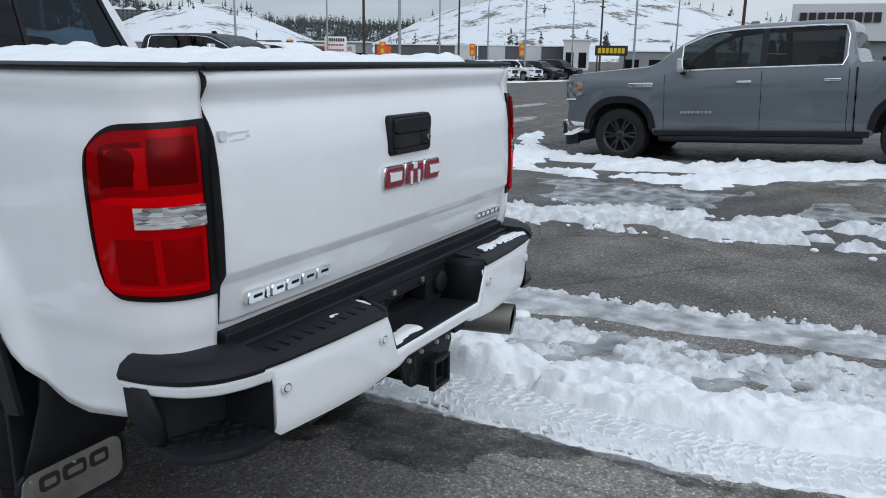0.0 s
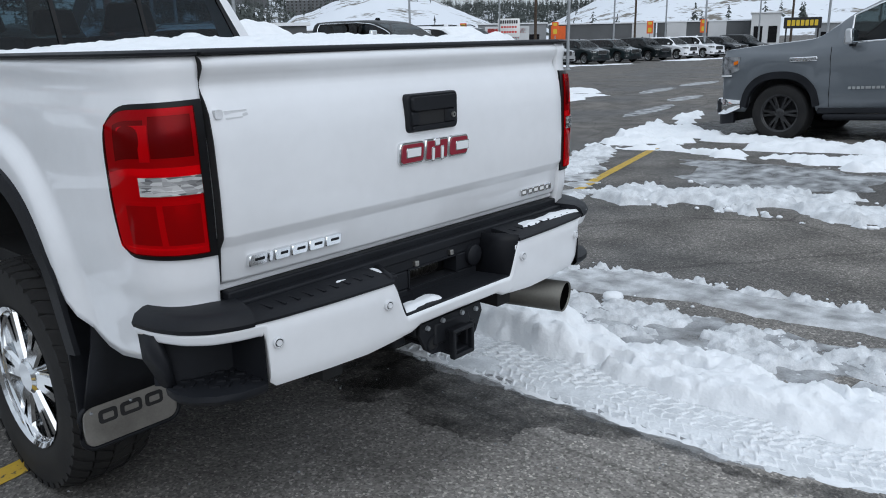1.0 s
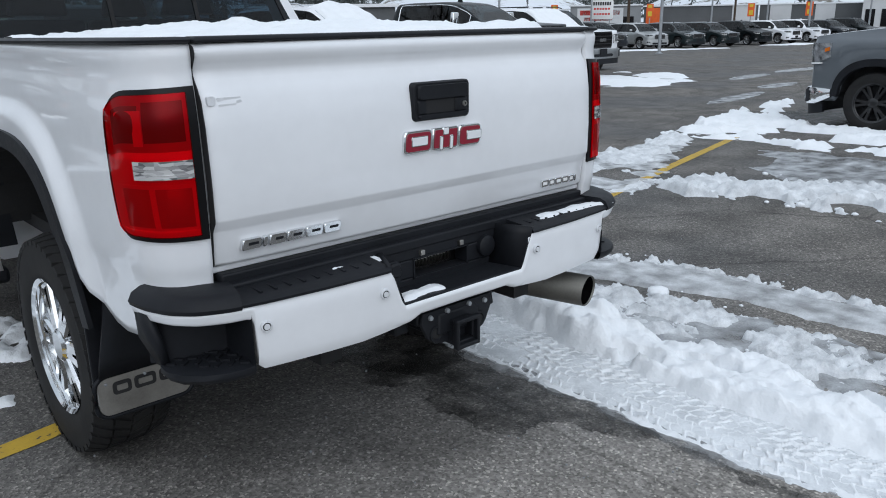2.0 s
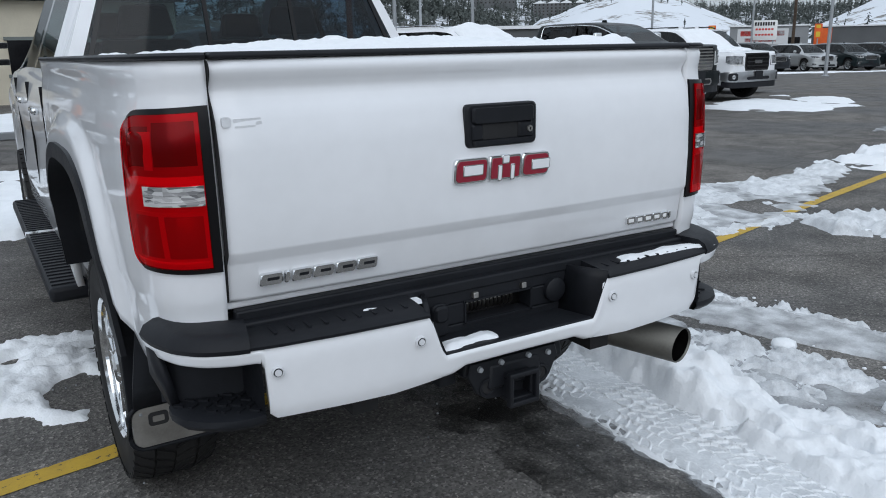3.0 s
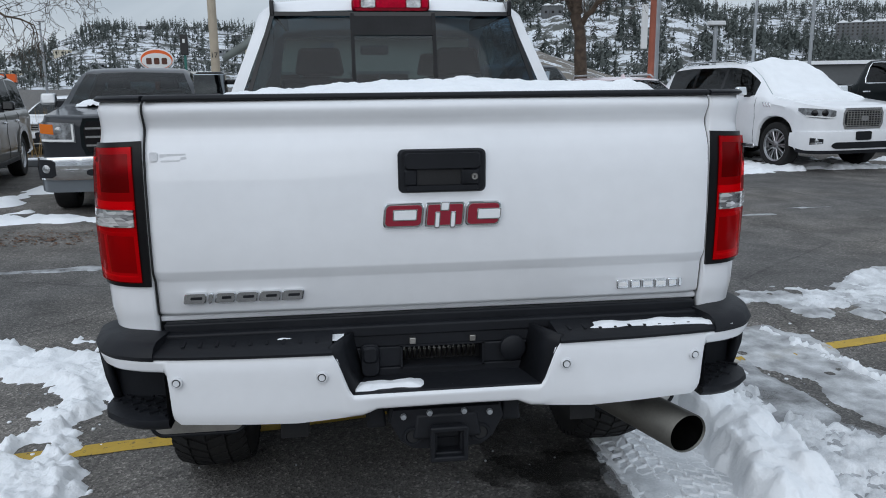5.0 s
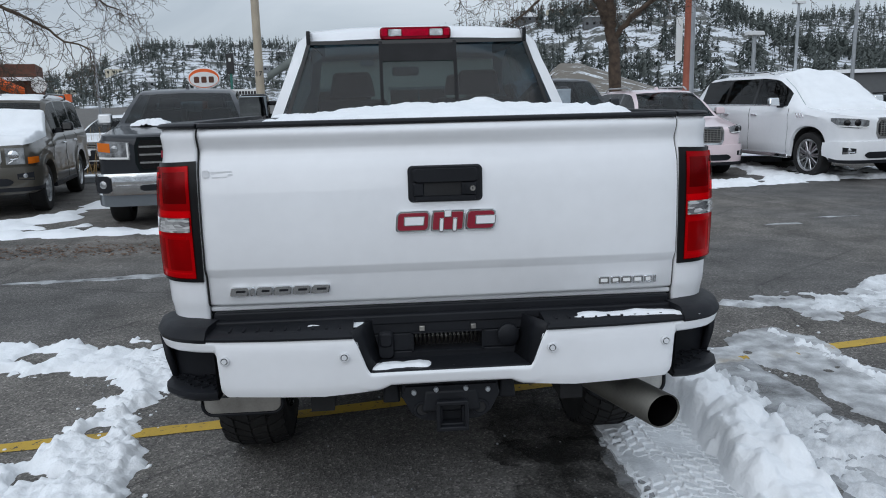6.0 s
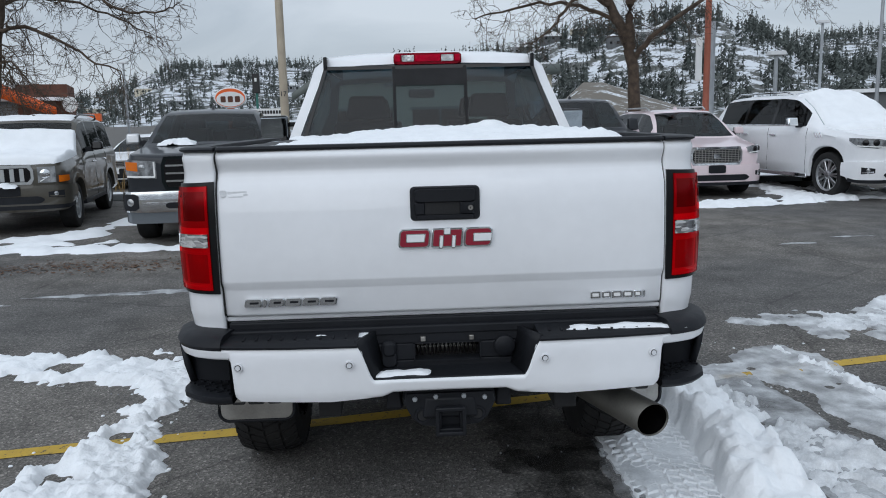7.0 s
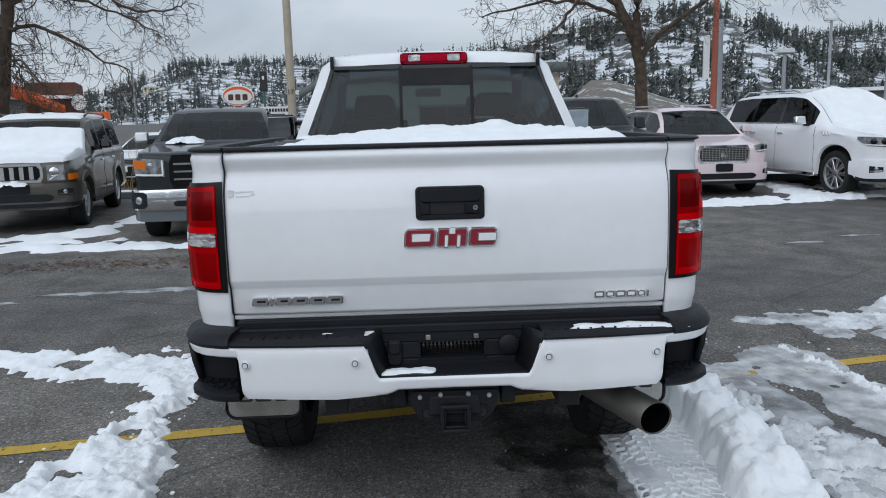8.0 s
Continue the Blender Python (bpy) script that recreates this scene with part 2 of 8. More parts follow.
def ground_material():
    m = mat("wet_asphalt", (0.05, 0.05, 0.05), 0.6, spec=0.08)
    n, l = m.node_tree.nodes, m.node_tree.links
    p = n["Principled BSDF"]
    tc = n.new("ShaderNodeTexCoord")

    def noise_at(scale, detail=4):
        t = n.new("ShaderNodeTexNoise")
        t.inputs["Scale"].default_value, t.inputs["Detail"].default_value = scale, detail
        l.new(tc.outputs["Object"], t.inputs["Vector"])
        return t

    def ramp(src, stops):
        r = n.new("ShaderNodeValToRGB")
        while len(r.color_ramp.elements) < len(stops):
            r.color_ramp.elements.new(0.5)
        for e, (pos, c) in zip(r.color_ramp.elements, stops):
            e.position, e.color = pos, (*c, 1)
        l.new(src, r.inputs["Fac"])
        return r

    def mix(kind, fac, a, b):
        x = n.new("ShaderNodeMixRGB")
        x.blend_type = kind
        x.inputs[0].default_value = fac if isinstance(fac, float) else 1
        if not isinstance(fac, float):
            l.new(fac, x.inputs[0])
        l.new(a, x.inputs[1])
        l.new(b, x.inputs[2])
        return x

    big, mid, fine = noise_at(0.35, 5), noise_at(2.3, 5), noise_at(34, 3)
    agg = n.new("ShaderNodeTexVoronoi")
    agg.inputs["Scale"].default_value = 105
    l.new(tc.outputs["Object"], agg.inputs["Vector"])
    base = ramp(mid.outputs["Fac"], [(0.3, (0.140, 0.135, 0.129)), (0.7, (0.258, 0.248, 0.237))])
    stones = ramp(agg.outputs["Color"], [(0.1, (0.48, 0.48, 0.48)), (0.75, (1.1, 1.1, 1.1)), (0.97, (2.3, 2.25, 2.2))])
    c = mix("MULTIPLY", 0.9, base.outputs[0], stones.outputs[0])
    grit = ramp(fine.outputs["Fac"], [(0.3, (0.75, 0.75, 0.75)), (0.7, (1.3, 1.3, 1.3))])
    c = mix("MULTIPLY", 0.7, c.outputs[0], grit.outputs[0])
    wet = ramp(big.outputs["Fac"], [(0.42, (0, 0, 0)), (0.6, (1, 1, 1))])
    dry = ramp(big.outputs["Fac"], [(0.40, (0.70, 0.70, 0.70)), (0.62, (1.12, 1.09, 1.05))])
    c = mix("MULTIPLY", 1.0, c.outputs[0], dry.outputs[0])
    crack = n.new("ShaderNodeTexVoronoi")
    crack.feature = "DISTANCE_TO_EDGE"
    crack.inputs["Scale"].default_value = 0.42
    warp = n.new("ShaderNodeMixRGB")
    warp.inputs[0].default_value = 0.12
    l.new(tc.outputs["Object"], warp.inputs[1])
    l.new(noise_at(1.7, 4).outputs["Color"], warp.inputs[2])
    l.new(warp.outputs[0], crack.inputs["Vector"])
    cr = ramp(crack.outputs["Distance"], [(0.0, (0.35, 0.35, 0.35)), (0.006, (1, 1, 1))])
    c = mix("MULTIPLY", 0.55, c.outputs[0], cr.outputs[0])
    # colour lifted behind the truck to offset its shade; wet asphalt beyond is darker
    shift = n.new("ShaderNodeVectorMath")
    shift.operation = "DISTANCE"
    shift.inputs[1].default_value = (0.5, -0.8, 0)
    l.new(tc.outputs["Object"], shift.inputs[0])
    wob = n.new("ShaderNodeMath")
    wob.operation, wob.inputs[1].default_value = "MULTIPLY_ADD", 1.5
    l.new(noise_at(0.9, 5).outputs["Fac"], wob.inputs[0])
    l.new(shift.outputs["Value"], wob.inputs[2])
    lift = n.new("ShaderNodeMapRange")
    lift.inputs["From Min"].default_value, lift.inputs["From Max"].default_value = 2.0, 3.1
    lift.inputs["To Min"].default_value, lift.inputs["To Max"].default_value = 1.33, 0.82
    l.new(wob.outputs[0], lift.inputs["Value"])
    toned = n.new("ShaderNodeVectorMath")
    toned.operation = "SCALE"
    l.new(c.outputs[0], toned.inputs[0])
    l.new(lift.outputs["Result"], toned.inputs["Scale"])
    l.new(toned.outputs[0], p.inputs["Base Color"])
    mr = n.new("ShaderNodeMapRange")
    mr.inputs["To Min"].default_value, mr.inputs["To Max"].default_value = 0.55, 0.9
    l.new(wet.outputs[0], mr.inputs["Value"])
    l.new(mr.outputs["Result"], p.inputs["Roughness"])
    bp = n.new("ShaderNodeBump")
    bp.inputs["Strength"].default_value, bp.inputs["Distance"].default_value = 0.45, 0.006
    l.new(agg.outputs["Distance"], bp.inputs["Height"])
    l.new(bp.outputs["Normal"], p.inputs["Normal"])
    return m


def hill_material(name, dark, light, cover, scale):
    """Snow broken by rock, soil and scrub; cover: how much snow."""
    m = mat(name, light, 0.9)
    n, l = m.node_tree.nodes, m.node_tree.links
    tc, a, b, r, x = (n.new("ShaderNodeTexCoord"), n.new("ShaderNodeTexNoise"), n.new("ShaderNodeTexNoise"), n.new("ShaderNodeValToRGB"),
                      n.new("ShaderNodeMath"))
    mp = n.new("ShaderNodeMapping")
    mp.inputs["Scale"].default_value = (1, 1, 2.2)
    l.new(tc.outputs["Object"], mp.inputs["Vector"])
    for t, s in ((a, scale), (b, scale * 7)):
        t.inputs["Scale"].default_value, t.inputs["Detail"].default_value = s, 6
        l.new(mp.outputs[0], t.inputs["Vector"])
    x.operation = "MULTIPLY_ADD"
    x.inputs[1].default_value = 0.55
    l.new(b.outputs["Fac"], x.inputs[0])
    l.new(a.outputs["Fac"], x.inputs[2])
    e = r.color_ramp.elements
    e[0].position, e[0].color = cover, (*light, 1)
    e[1].position, e[1].color = cover + 0.1, (*dark, 1)
    l.new(x.outputs[0], r.inputs["Fac"])
    l.new(r.outputs[0], n["Principled BSDF"].inputs["Base Color"])
    return m


def speckled(m, dark, scale, level):
    """Worn paint: specks of bare asphalt show through."""
    n, l = m.node_tree.nodes, m.node_tree.links
    p = n["Principled BSDF"]
    src = p.inputs["Base Color"].links[0].from_socket
    tc, t, r, x = n.new("ShaderNodeTexCoord"), n.new("ShaderNodeTexNoise"), n.new("ShaderNodeMapRange"), n.new("ShaderNodeMixRGB")
    t.inputs["Scale"].default_value, t.inputs["Detail"].default_value, t.inputs["Roughness"].default_value = scale, 6, 0.72
    r.inputs["From Min"].default_value, r.inputs["From Max"].default_value = level, level + 0.05
    l.new(tc.outputs["Object"], t.inputs["Vector"])
    l.new(t.outputs["Fac"], r.inputs["Value"])
    l.new(r.outputs["Result"], x.inputs[0])
    l.new(src, x.inputs[1])
    x.inputs[2].default_value = (*dark, 1)
    l.new(x.outputs[0], p.inputs["Base Color"])


speckled(YELLOW, (0.05, 0.048, 0.042), 26, 0.585)
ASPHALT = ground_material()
HILLS = hill_material("snowy_hillside", (0.16, 0.145, 0.12), (0.72, 0.75, 0.79), 0.83, 0.045)
HILLW = hill_material("wooded_snowy_hillside", (0.085, 0.088, 0.08), (0.66, 0.69, 0.73), 0.72, 0.085)


# ---- mesh helpers ----
def part(name, bm, material, parent=None, label="", smooth=40, bevel=0.0):
    """Links a bmesh as one mesh object, under a thing or a part."""
    me = bpy.data.meshes.new(name)
    bm.to_mesh(me)
    bm.free()
    ob = new(name, me)
    for mm in (material if isinstance(material, (list, tuple)) else [material]):
        me.materials.append(mm)
    if smooth:
        me.polygons.foreach_set("use_smooth", [True] * len(me.polygons))
        me.set_sharp_from_angle(angle=radians(smooth))
    if bevel:
        bv = ob.modifiers.new("bevel", "BEVEL")
        bv.width, bv.segments, bv.limit_method, bv.angle_limit = bevel, 3, "ANGLE", radians(35)
    if parent:
        ob.parent = parent
    if label:
        ob["label"] = label
    return ob


def empty(name, label, category, m=None, group="", kind=""):
    ob = new(name)
    ob.empty_display_size = 0.2
    if m is not None:
        ob.matrix_world = m
    return tagged(ob, label, category, group, kind)


def box(bm, x0, x1, y0, y1, z0, z1, taper=0.0):
    """A box; taper pulls the top in."""
    t = taper
    v = [bm.verts.new(c) for c in ((x0, y0, z0), (x1, y0, z0), (x1, y1, z0), (x0, y1, z0),
                                   (x0 + t, y0 + t, z1), (x1 - t, y0 + t, z1), (x1 - t, y1 - t, z1), (x0 + t, y1 - t, z1))]
    for f in ((3, 2, 1, 0), (4, 5, 6, 7), (0, 1, 5, 4), (1, 2, 6, 5), (2, 3, 7, 6), (3, 0, 4, 7)):
        bm.faces.new([v[i] for i in f])
    return bm


def boxes(*rows):
    bm = bmesh.new()
    for r in rows:
        box(bm, *r)
    return bm


def tube(bm, pts, radii, n=10, close=True):
    """A tube through points with a radius at each."""
    rings = []
    pts = [Vector(p) for p in pts]
    for i, p in enumerate(pts):
        d = (pts[min(i + 1, len(pts) - 1)] - pts[max(i - 1, 0)]).normalized()
        q = d.to_track_quat("Z", "Y")
        r = radii[i] if isinstance(radii, (list, tuple)) else radii
        rings.append([bm.verts.new(p + q @ Vector((r * math.cos(2 * math.pi * k / n), r * math.sin(2 * math.pi * k / n), 0))) for k in range(n)])
    for a, b in zip(rings, rings[1:]):
        for k in range(n):
            bm.faces.new((a[k], a[(k + 1) % n], b[(k + 1) % n], b[k]))
    if close:
        bm.faces.new(rings[0][::-1])
        bm.faces.new(rings[-1])
    return bm


def lathe(bm, prof, n=40, axis="x", at=(0, 0, 0), closed=False, caps=True):
    """Turns a profile of (along, radius) about an axis."""
    rings = []
    for a, r in prof:
        ring = []
        for k in range(n):
            c, s = math.cos(2 * math.pi * k / n) * r, math.sin(2 * math.pi * k / n) * r
            v = {"x": (a, c, s), "y": (c, a, s), "z": (c, s, a)}[axis]
            ring.append(bm.verts.new((v[0] + at[0], v[1] + at[1], v[2] + at[2])))
        rings.append(ring)
    pairs = list(zip(rings, rings[1:]))
    if closed:
        pairs.append((rings[-1], rings[0]))
    for a, b in pairs:
        for k in range(n):
            bm.faces.new((a[k], a[(k + 1) % n], b[(k + 1) % n], b[k]))
    if not closed and caps:
        for ring in (rings[0], rings[-1]):
            try:
                bm.faces.new(ring)
            except ValueError:
                pass
    bmesh.ops.recalc_face_normals(bm, faces=bm.faces)
    return bm


def grid(bm, rows, flip=False):
    """Quads over rows of points; returns the vertices."""
    vs = [[bm.verts.new(p) for p in r] for r in rows]
    for a, b in zip(vs, vs[1:]):
        for k in range(len(a) - 1):
            q = (a[k], a[k + 1], b[k + 1], b[k])
            bm.faces.new(q[::-1] if flip else q)
    return vs


def rounded(w, h, r, n=5):
    """A rounded rectangle about the origin, as (u, v) points."""
    out = []
    for cx, cy, a0 in ((w / 2 - r, h / 2 - r, 0), (-w / 2 + r, h / 2 - r, 90), (-w / 2 + r, -h / 2 + r, 180), (w / 2 - r, -h / 2 + r, 270)):
        for k in range(n + 1):
            a = radians(a0 + 90 * k / n)
            out.append((cx + r * math.cos(a), cy + r * math.sin(a)))
    return out


def plate(bm, outline, y0, y1, at=(0, 0), inset=0.0):
    """An upright plate in x and z, from y0 back to y1, seen from -y; inset bevels its front edge."""
    n = len(outline)
    mx, mz = sum(p[0] for p in outline) / n, sum(p[1] for p in outline) / n
    def ring(y, k):
        return [bm.verts.new((at[0] + mx + (u - mx) * k, y, at[1] + mz + (v - mz) * k)) for u, v in outline]
    size = max(max(abs(u - mx), abs(v - mz)) for u, v in outline)
    rs = [ring(y1, 1)]
    if inset:
        rs.append(ring(y0 + inset, 1))
    rs.append(ring(y0, 1 - inset / size))
    for a, b in zip(rs, rs[1:]):
        for k in range(n):
            bm.faces.new((a[k], a[(k + 1) % n], b[(k + 1) % n], b[k]))
    bm.faces.new(rs[-1])
    bm.faces.new(rs[0][::-1])
    bmesh.ops.recalc_face_normals(bm, faces=bm.faces)
    return bm


def lerp(a, b, t):
    return a + (b - a) * t


def interp(x, pts):
    """Piecewise linear through (x, y) points."""
    if x <= pts[0][0]:
        return pts[0][1]
    for (x0, y0), (x1, y1) in zip(pts, pts[1:]):
        if x <= x1:
            return lerp(y0, y1, (x - x0) / max(1e-9, x1 - x0))
    return pts[-1][1]


def sstep(a, b, x):
    t = min(1.0, max(0.0, (x - a) / (b - a)))
    return t * t * (3 - 2 * t)


def fbm(x, y, z=0.0, octaves=3):
    return noise.fractal((x, y, z), 1.0, 2.0, octaves)


# ---- ground ----
bm = bmesh.new()


def ground_z(x, y):
    """The car park is level by the trucks and falls away to the east."""
    rise = (0.04 + 0.045 * max(0.0, min(2.6 - y, 9.0))) * sstep(3.6, 2.0, y) * sstep(6.6, 9.4, x) * sstep(22, 14, x)
    return -0.5 * sstep(14, 50, x) + rise


xs = [-3000, -300, -60, -20, 0, 6, 6.6] + [6.6 + 0.35 * i for i in range(1, 22)] + [14 + 2 * i for i in range(1, 24)] + [80, 140, 300, 3000]
ys = [-3000, -300, -60, -20, -12, -9, -6.4, -5, -3, -1, 0, 1, 1.6, 2.0, 2.2, 2.4, 2.6, 2.8, 3.0, 3.2, 3.4, 3.6, 4, 20, 60, 300, 3000]
grid(bm, [[(x, y, ground_z(x, y)) for x in xs] for y in ys])
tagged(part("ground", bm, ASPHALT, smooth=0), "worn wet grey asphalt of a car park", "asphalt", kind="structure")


# ---- wheels ----
MESHES = {}


def spoke_mesh(rr, o, spokes, split):
    """One forked spoke, pointing along +y, from the hub to the rim."""
    bm = bmesh.new()
    d, e = rr * 0.92 * math.tan(math.pi / spokes * split), rr * 0.34 / spokes * 1.6
    a = rr * 0.62 / spokes
    out = [(rr * 0.16, -a), (rr * 0.90, -d - e), (rr * 0.95, -d + e * 0.7), (rr * 0.50, -e * 0.25), (rr * 0.50, e * 0.25), (rr * 0.95, d - e * 0.7), (rr * 0.90, d + e), (rr * 0.16, a)]
    mid = (rr * 0.5, 0.0)
    def ring(x0, x1, k):
        return [bm.verts.new((lerp(x0, x1, (p - rr * 0.16) / (rr * 0.8)), lerp(mid[0], p, 1 if k == 1 else 0.99), q * k)) for p, q in out]
    rs = [ring(o * 0.45, o * 0.40, 1), ring(o * 0.72, o * 0.66, 1), ring(o * 0.80, o * 0.74, 0.82)]
    n = len(out)
    for r0, r1 in zip(rs, rs[1:]):
        for k in range(n):
            bm.faces.new((r0[k], r0[(k + 1) % n], r1[(k + 1) % n], r1[k]))
    bm.faces.new(rs[-1])
    bmesh.ops.recalc_face_normals(bm, faces=bm.faces)
    return bm


def wheel(parent, x, y, r, w, rr, rim, spokes, lugs=False, split=0.30):
    """A rim with its tyre, hub and spokes; side follows the sign of x."""
    sg = 1 if x > 0 else -1
    key = (r, w, rr, rim.name, spokes, lugs, sg)
    if key not in MESHES:
        bm = bmesh.new()
        o = sg * w / 2
        lathe(bm, [(-o, rr), (-o * 0.2, rr * 0.93), (o * 0.55, rr * 0.93), (o * 0.86, rr * 0.95), (o * 0.93, rr * 1.01), (o * 0.80, rr * 0.97),
                   (o * 0.72, rr * 0.90), (o * 0.2, rr * 0.86), (o * 0.05, rr * 0.80), (o * 0.05, 0.05)], 40, caps=False)
        ob = part("wheel", bm, [rim, UNDER], smooth=35)
        for f in ob.data.polygons:
            if f.center.yz.length < rr * 0.885 and abs(f.normal.x) > 0.5:
                f.material_index = 1
        bm = bmesh.new()
        lathe(bm, [(o * 0.30, rr * 0.30), (o * 0.78, rr * 0.26), (o * 0.86, rr * 0.20), (o * 0.86, 0.01)], 24)
        hub = part("hub", bm, rim, smooth=35)
        sp = part("spoke", spoke_mesh(rr, o, spokes, split), rim, smooth=25)
        h = w / 2
        bm = bmesh.new()
        lathe(bm, [(-h * 0.86, rr * 0.98), (-h * 0.99, rr * 1.12), (-h, lerp(rr, r, 0.5)), (-h * 0.97, lerp(rr, r, 0.82)), (-h * 0.84, r * 0.975),
                   (-h * 0.6, r * 0.99), (0, r * 0.995), (h * 0.6, r * 0.99), (h * 0.84, r * 0.975), (h * 0.97, lerp(rr, r, 0.82)),
                   (h, lerp(rr, r, 0.5)), (h * 0.99, rr * 1.12), (h * 0.86, rr * 0.98)], 48, caps=False)
        if lugs:
            n = 44
            for k in range(n):
                for row, (x0, x1) in enumerate(((-1.0, -0.56), (-0.50, -0.08), (-0.03, 0.45), (0.52, 1.0))):
                    a = 2 * math.pi * (k + (0.5 if row % 2 else 0.0) + 0.15 * row) / n
                    da = 2 * math.pi / n * 0.34
                    sk = da * 0.9 * (1 if row < 2 else -1)
                    edge = row in (0, 3)
                    pts = []
                    for xx, s0 in ((x0, -sk), (x1, sk)):
                        drop = 0.955 if edge and abs(xx) == 1.0 else 1.0
                        for ang in (a - da + s0, a + da + s0):
                            for rad in (r * 0.965 * drop, r * 1.012 * drop):
                                pts.append(bm.verts.new((xx * h * 0.99, rad * math.cos(ang), rad * math.sin(ang))))
                    for f in ((1, 3, 7, 5), (0, 1, 5, 4), (2, 6, 7, 3), (0, 2, 3, 1), (4, 5, 7, 6)):
                        bm.faces.new([pts[i] for i in f])
            bmesh.ops.recalc_face_normals(bm, faces=bm.faces)
        ty = part("tyre", bm, RUBBER, smooth=35)
        MESHES[key] = (ob.data, ty.data, hub.data, sp.data)
    else:
        ob, ty, hub, sp = (new(nm, me) for nm, me in zip(("wheel", "tyre", "hub", "spoke"), MESHES[key]))
    ob.location, ob.parent, ty.parent, hub.parent, sp.parent = (x, y, r), parent, ob, ob, ob
    for k in range(1, spokes):
        s2 = new("spoke", sp.data)
        s2.parent, s2.matrix_local = ob, pose(0, 0, 0, 360 * k / spokes)
    return ob


# ---- vehicle bodies ----
ROUND = [(0.0, 0.0), (0.42, 0.008), (0.68, 0.04), (0.83, 0.10), (0.915, 0.19), (0.965, 0.31), (0.99, 0.48), (1.0, 0.75)]
SQUARE = [(0.0, 0.0), (0.55, 0.006), (0.80, 0.035), (0.91, 0.085), (0.955, 0.16), (0.98, 0.27), (0.995, 0.45), (1.0, 0.7)]


def nose_curve(W, plan_):
    """The outline of a nose in plan, by the distance along it from the middle: point and outward normal."""
    pts = [(x * W, -b) for x, b in plan_] + [(W, -3.0)]
    arc = [0.0]
    for a, b in zip(pts, pts[1:]):
        arc.append(arc[-1] + math.dist(a, b))
    xs_, ys_ = [(a, p[0]) for a, p in zip(arc, pts)], [(a, p[1]) for a, p in zip(arc, pts)]

    def at(s):
        sg, q = (-1 if s < 0 else 1), abs(s)
        p = Vector((sg * interp(q, xs_), interp(q, ys_)))
        a, b = max(0.0, q - 0.04), q + 0.04
        t = Vector((interp(b, xs_) - interp(a, xs_), interp(b, ys_) - interp(a, ys_)))
        return p, Vector((-t.y * sg, t.x)).normalized()
    return at


def nose_patch(at, cols, off, thick=0.06, mirror=1, rows=3, crown=0.0):
    """A piece of a nose: cols are (distance along the outline, foot, top); it follows the curve and has depth."""
    lo, hi = [(c[0], c[1]) for c in cols], [(c[0], c[2]) for c in cols]
    n = max(2, int((cols[-1][0] - cols[0][0]) / 0.045) + 1)
    bm, rws = bmesh.new(), []
    for i in range(n + 1):
        s = lerp(cols[0][0], cols[-1][0], i / n)
        p, nn = at(s)
        a, b = p + nn * off, p + nn * (off - thick)
        zl, zh = interp(s, lo), interp(s, hi)
        core = [(mirror * (a.x + nn.x * crown * math.sin(math.pi * j / rows)), a.y + nn.y * crown * math.sin(math.pi * j / rows), lerp(zl, zh, j / rows)) for j in range(rows + 1)]
        full = [(mirror * b.x, b.y, zl)] + core + [(mirror * b.x, b.y, zh)]
        if i in (0, n):
            flat = [(mirror * b.x, b.y, q[2]) for q in full]
            rws += [flat, full] if i == 0 else [full, flat]
        else:
            rws.append(full)
    grid(bm, rws)
    bmesh.ops.recalc_face_normals(bm, faces=bm.faces)
    return bm


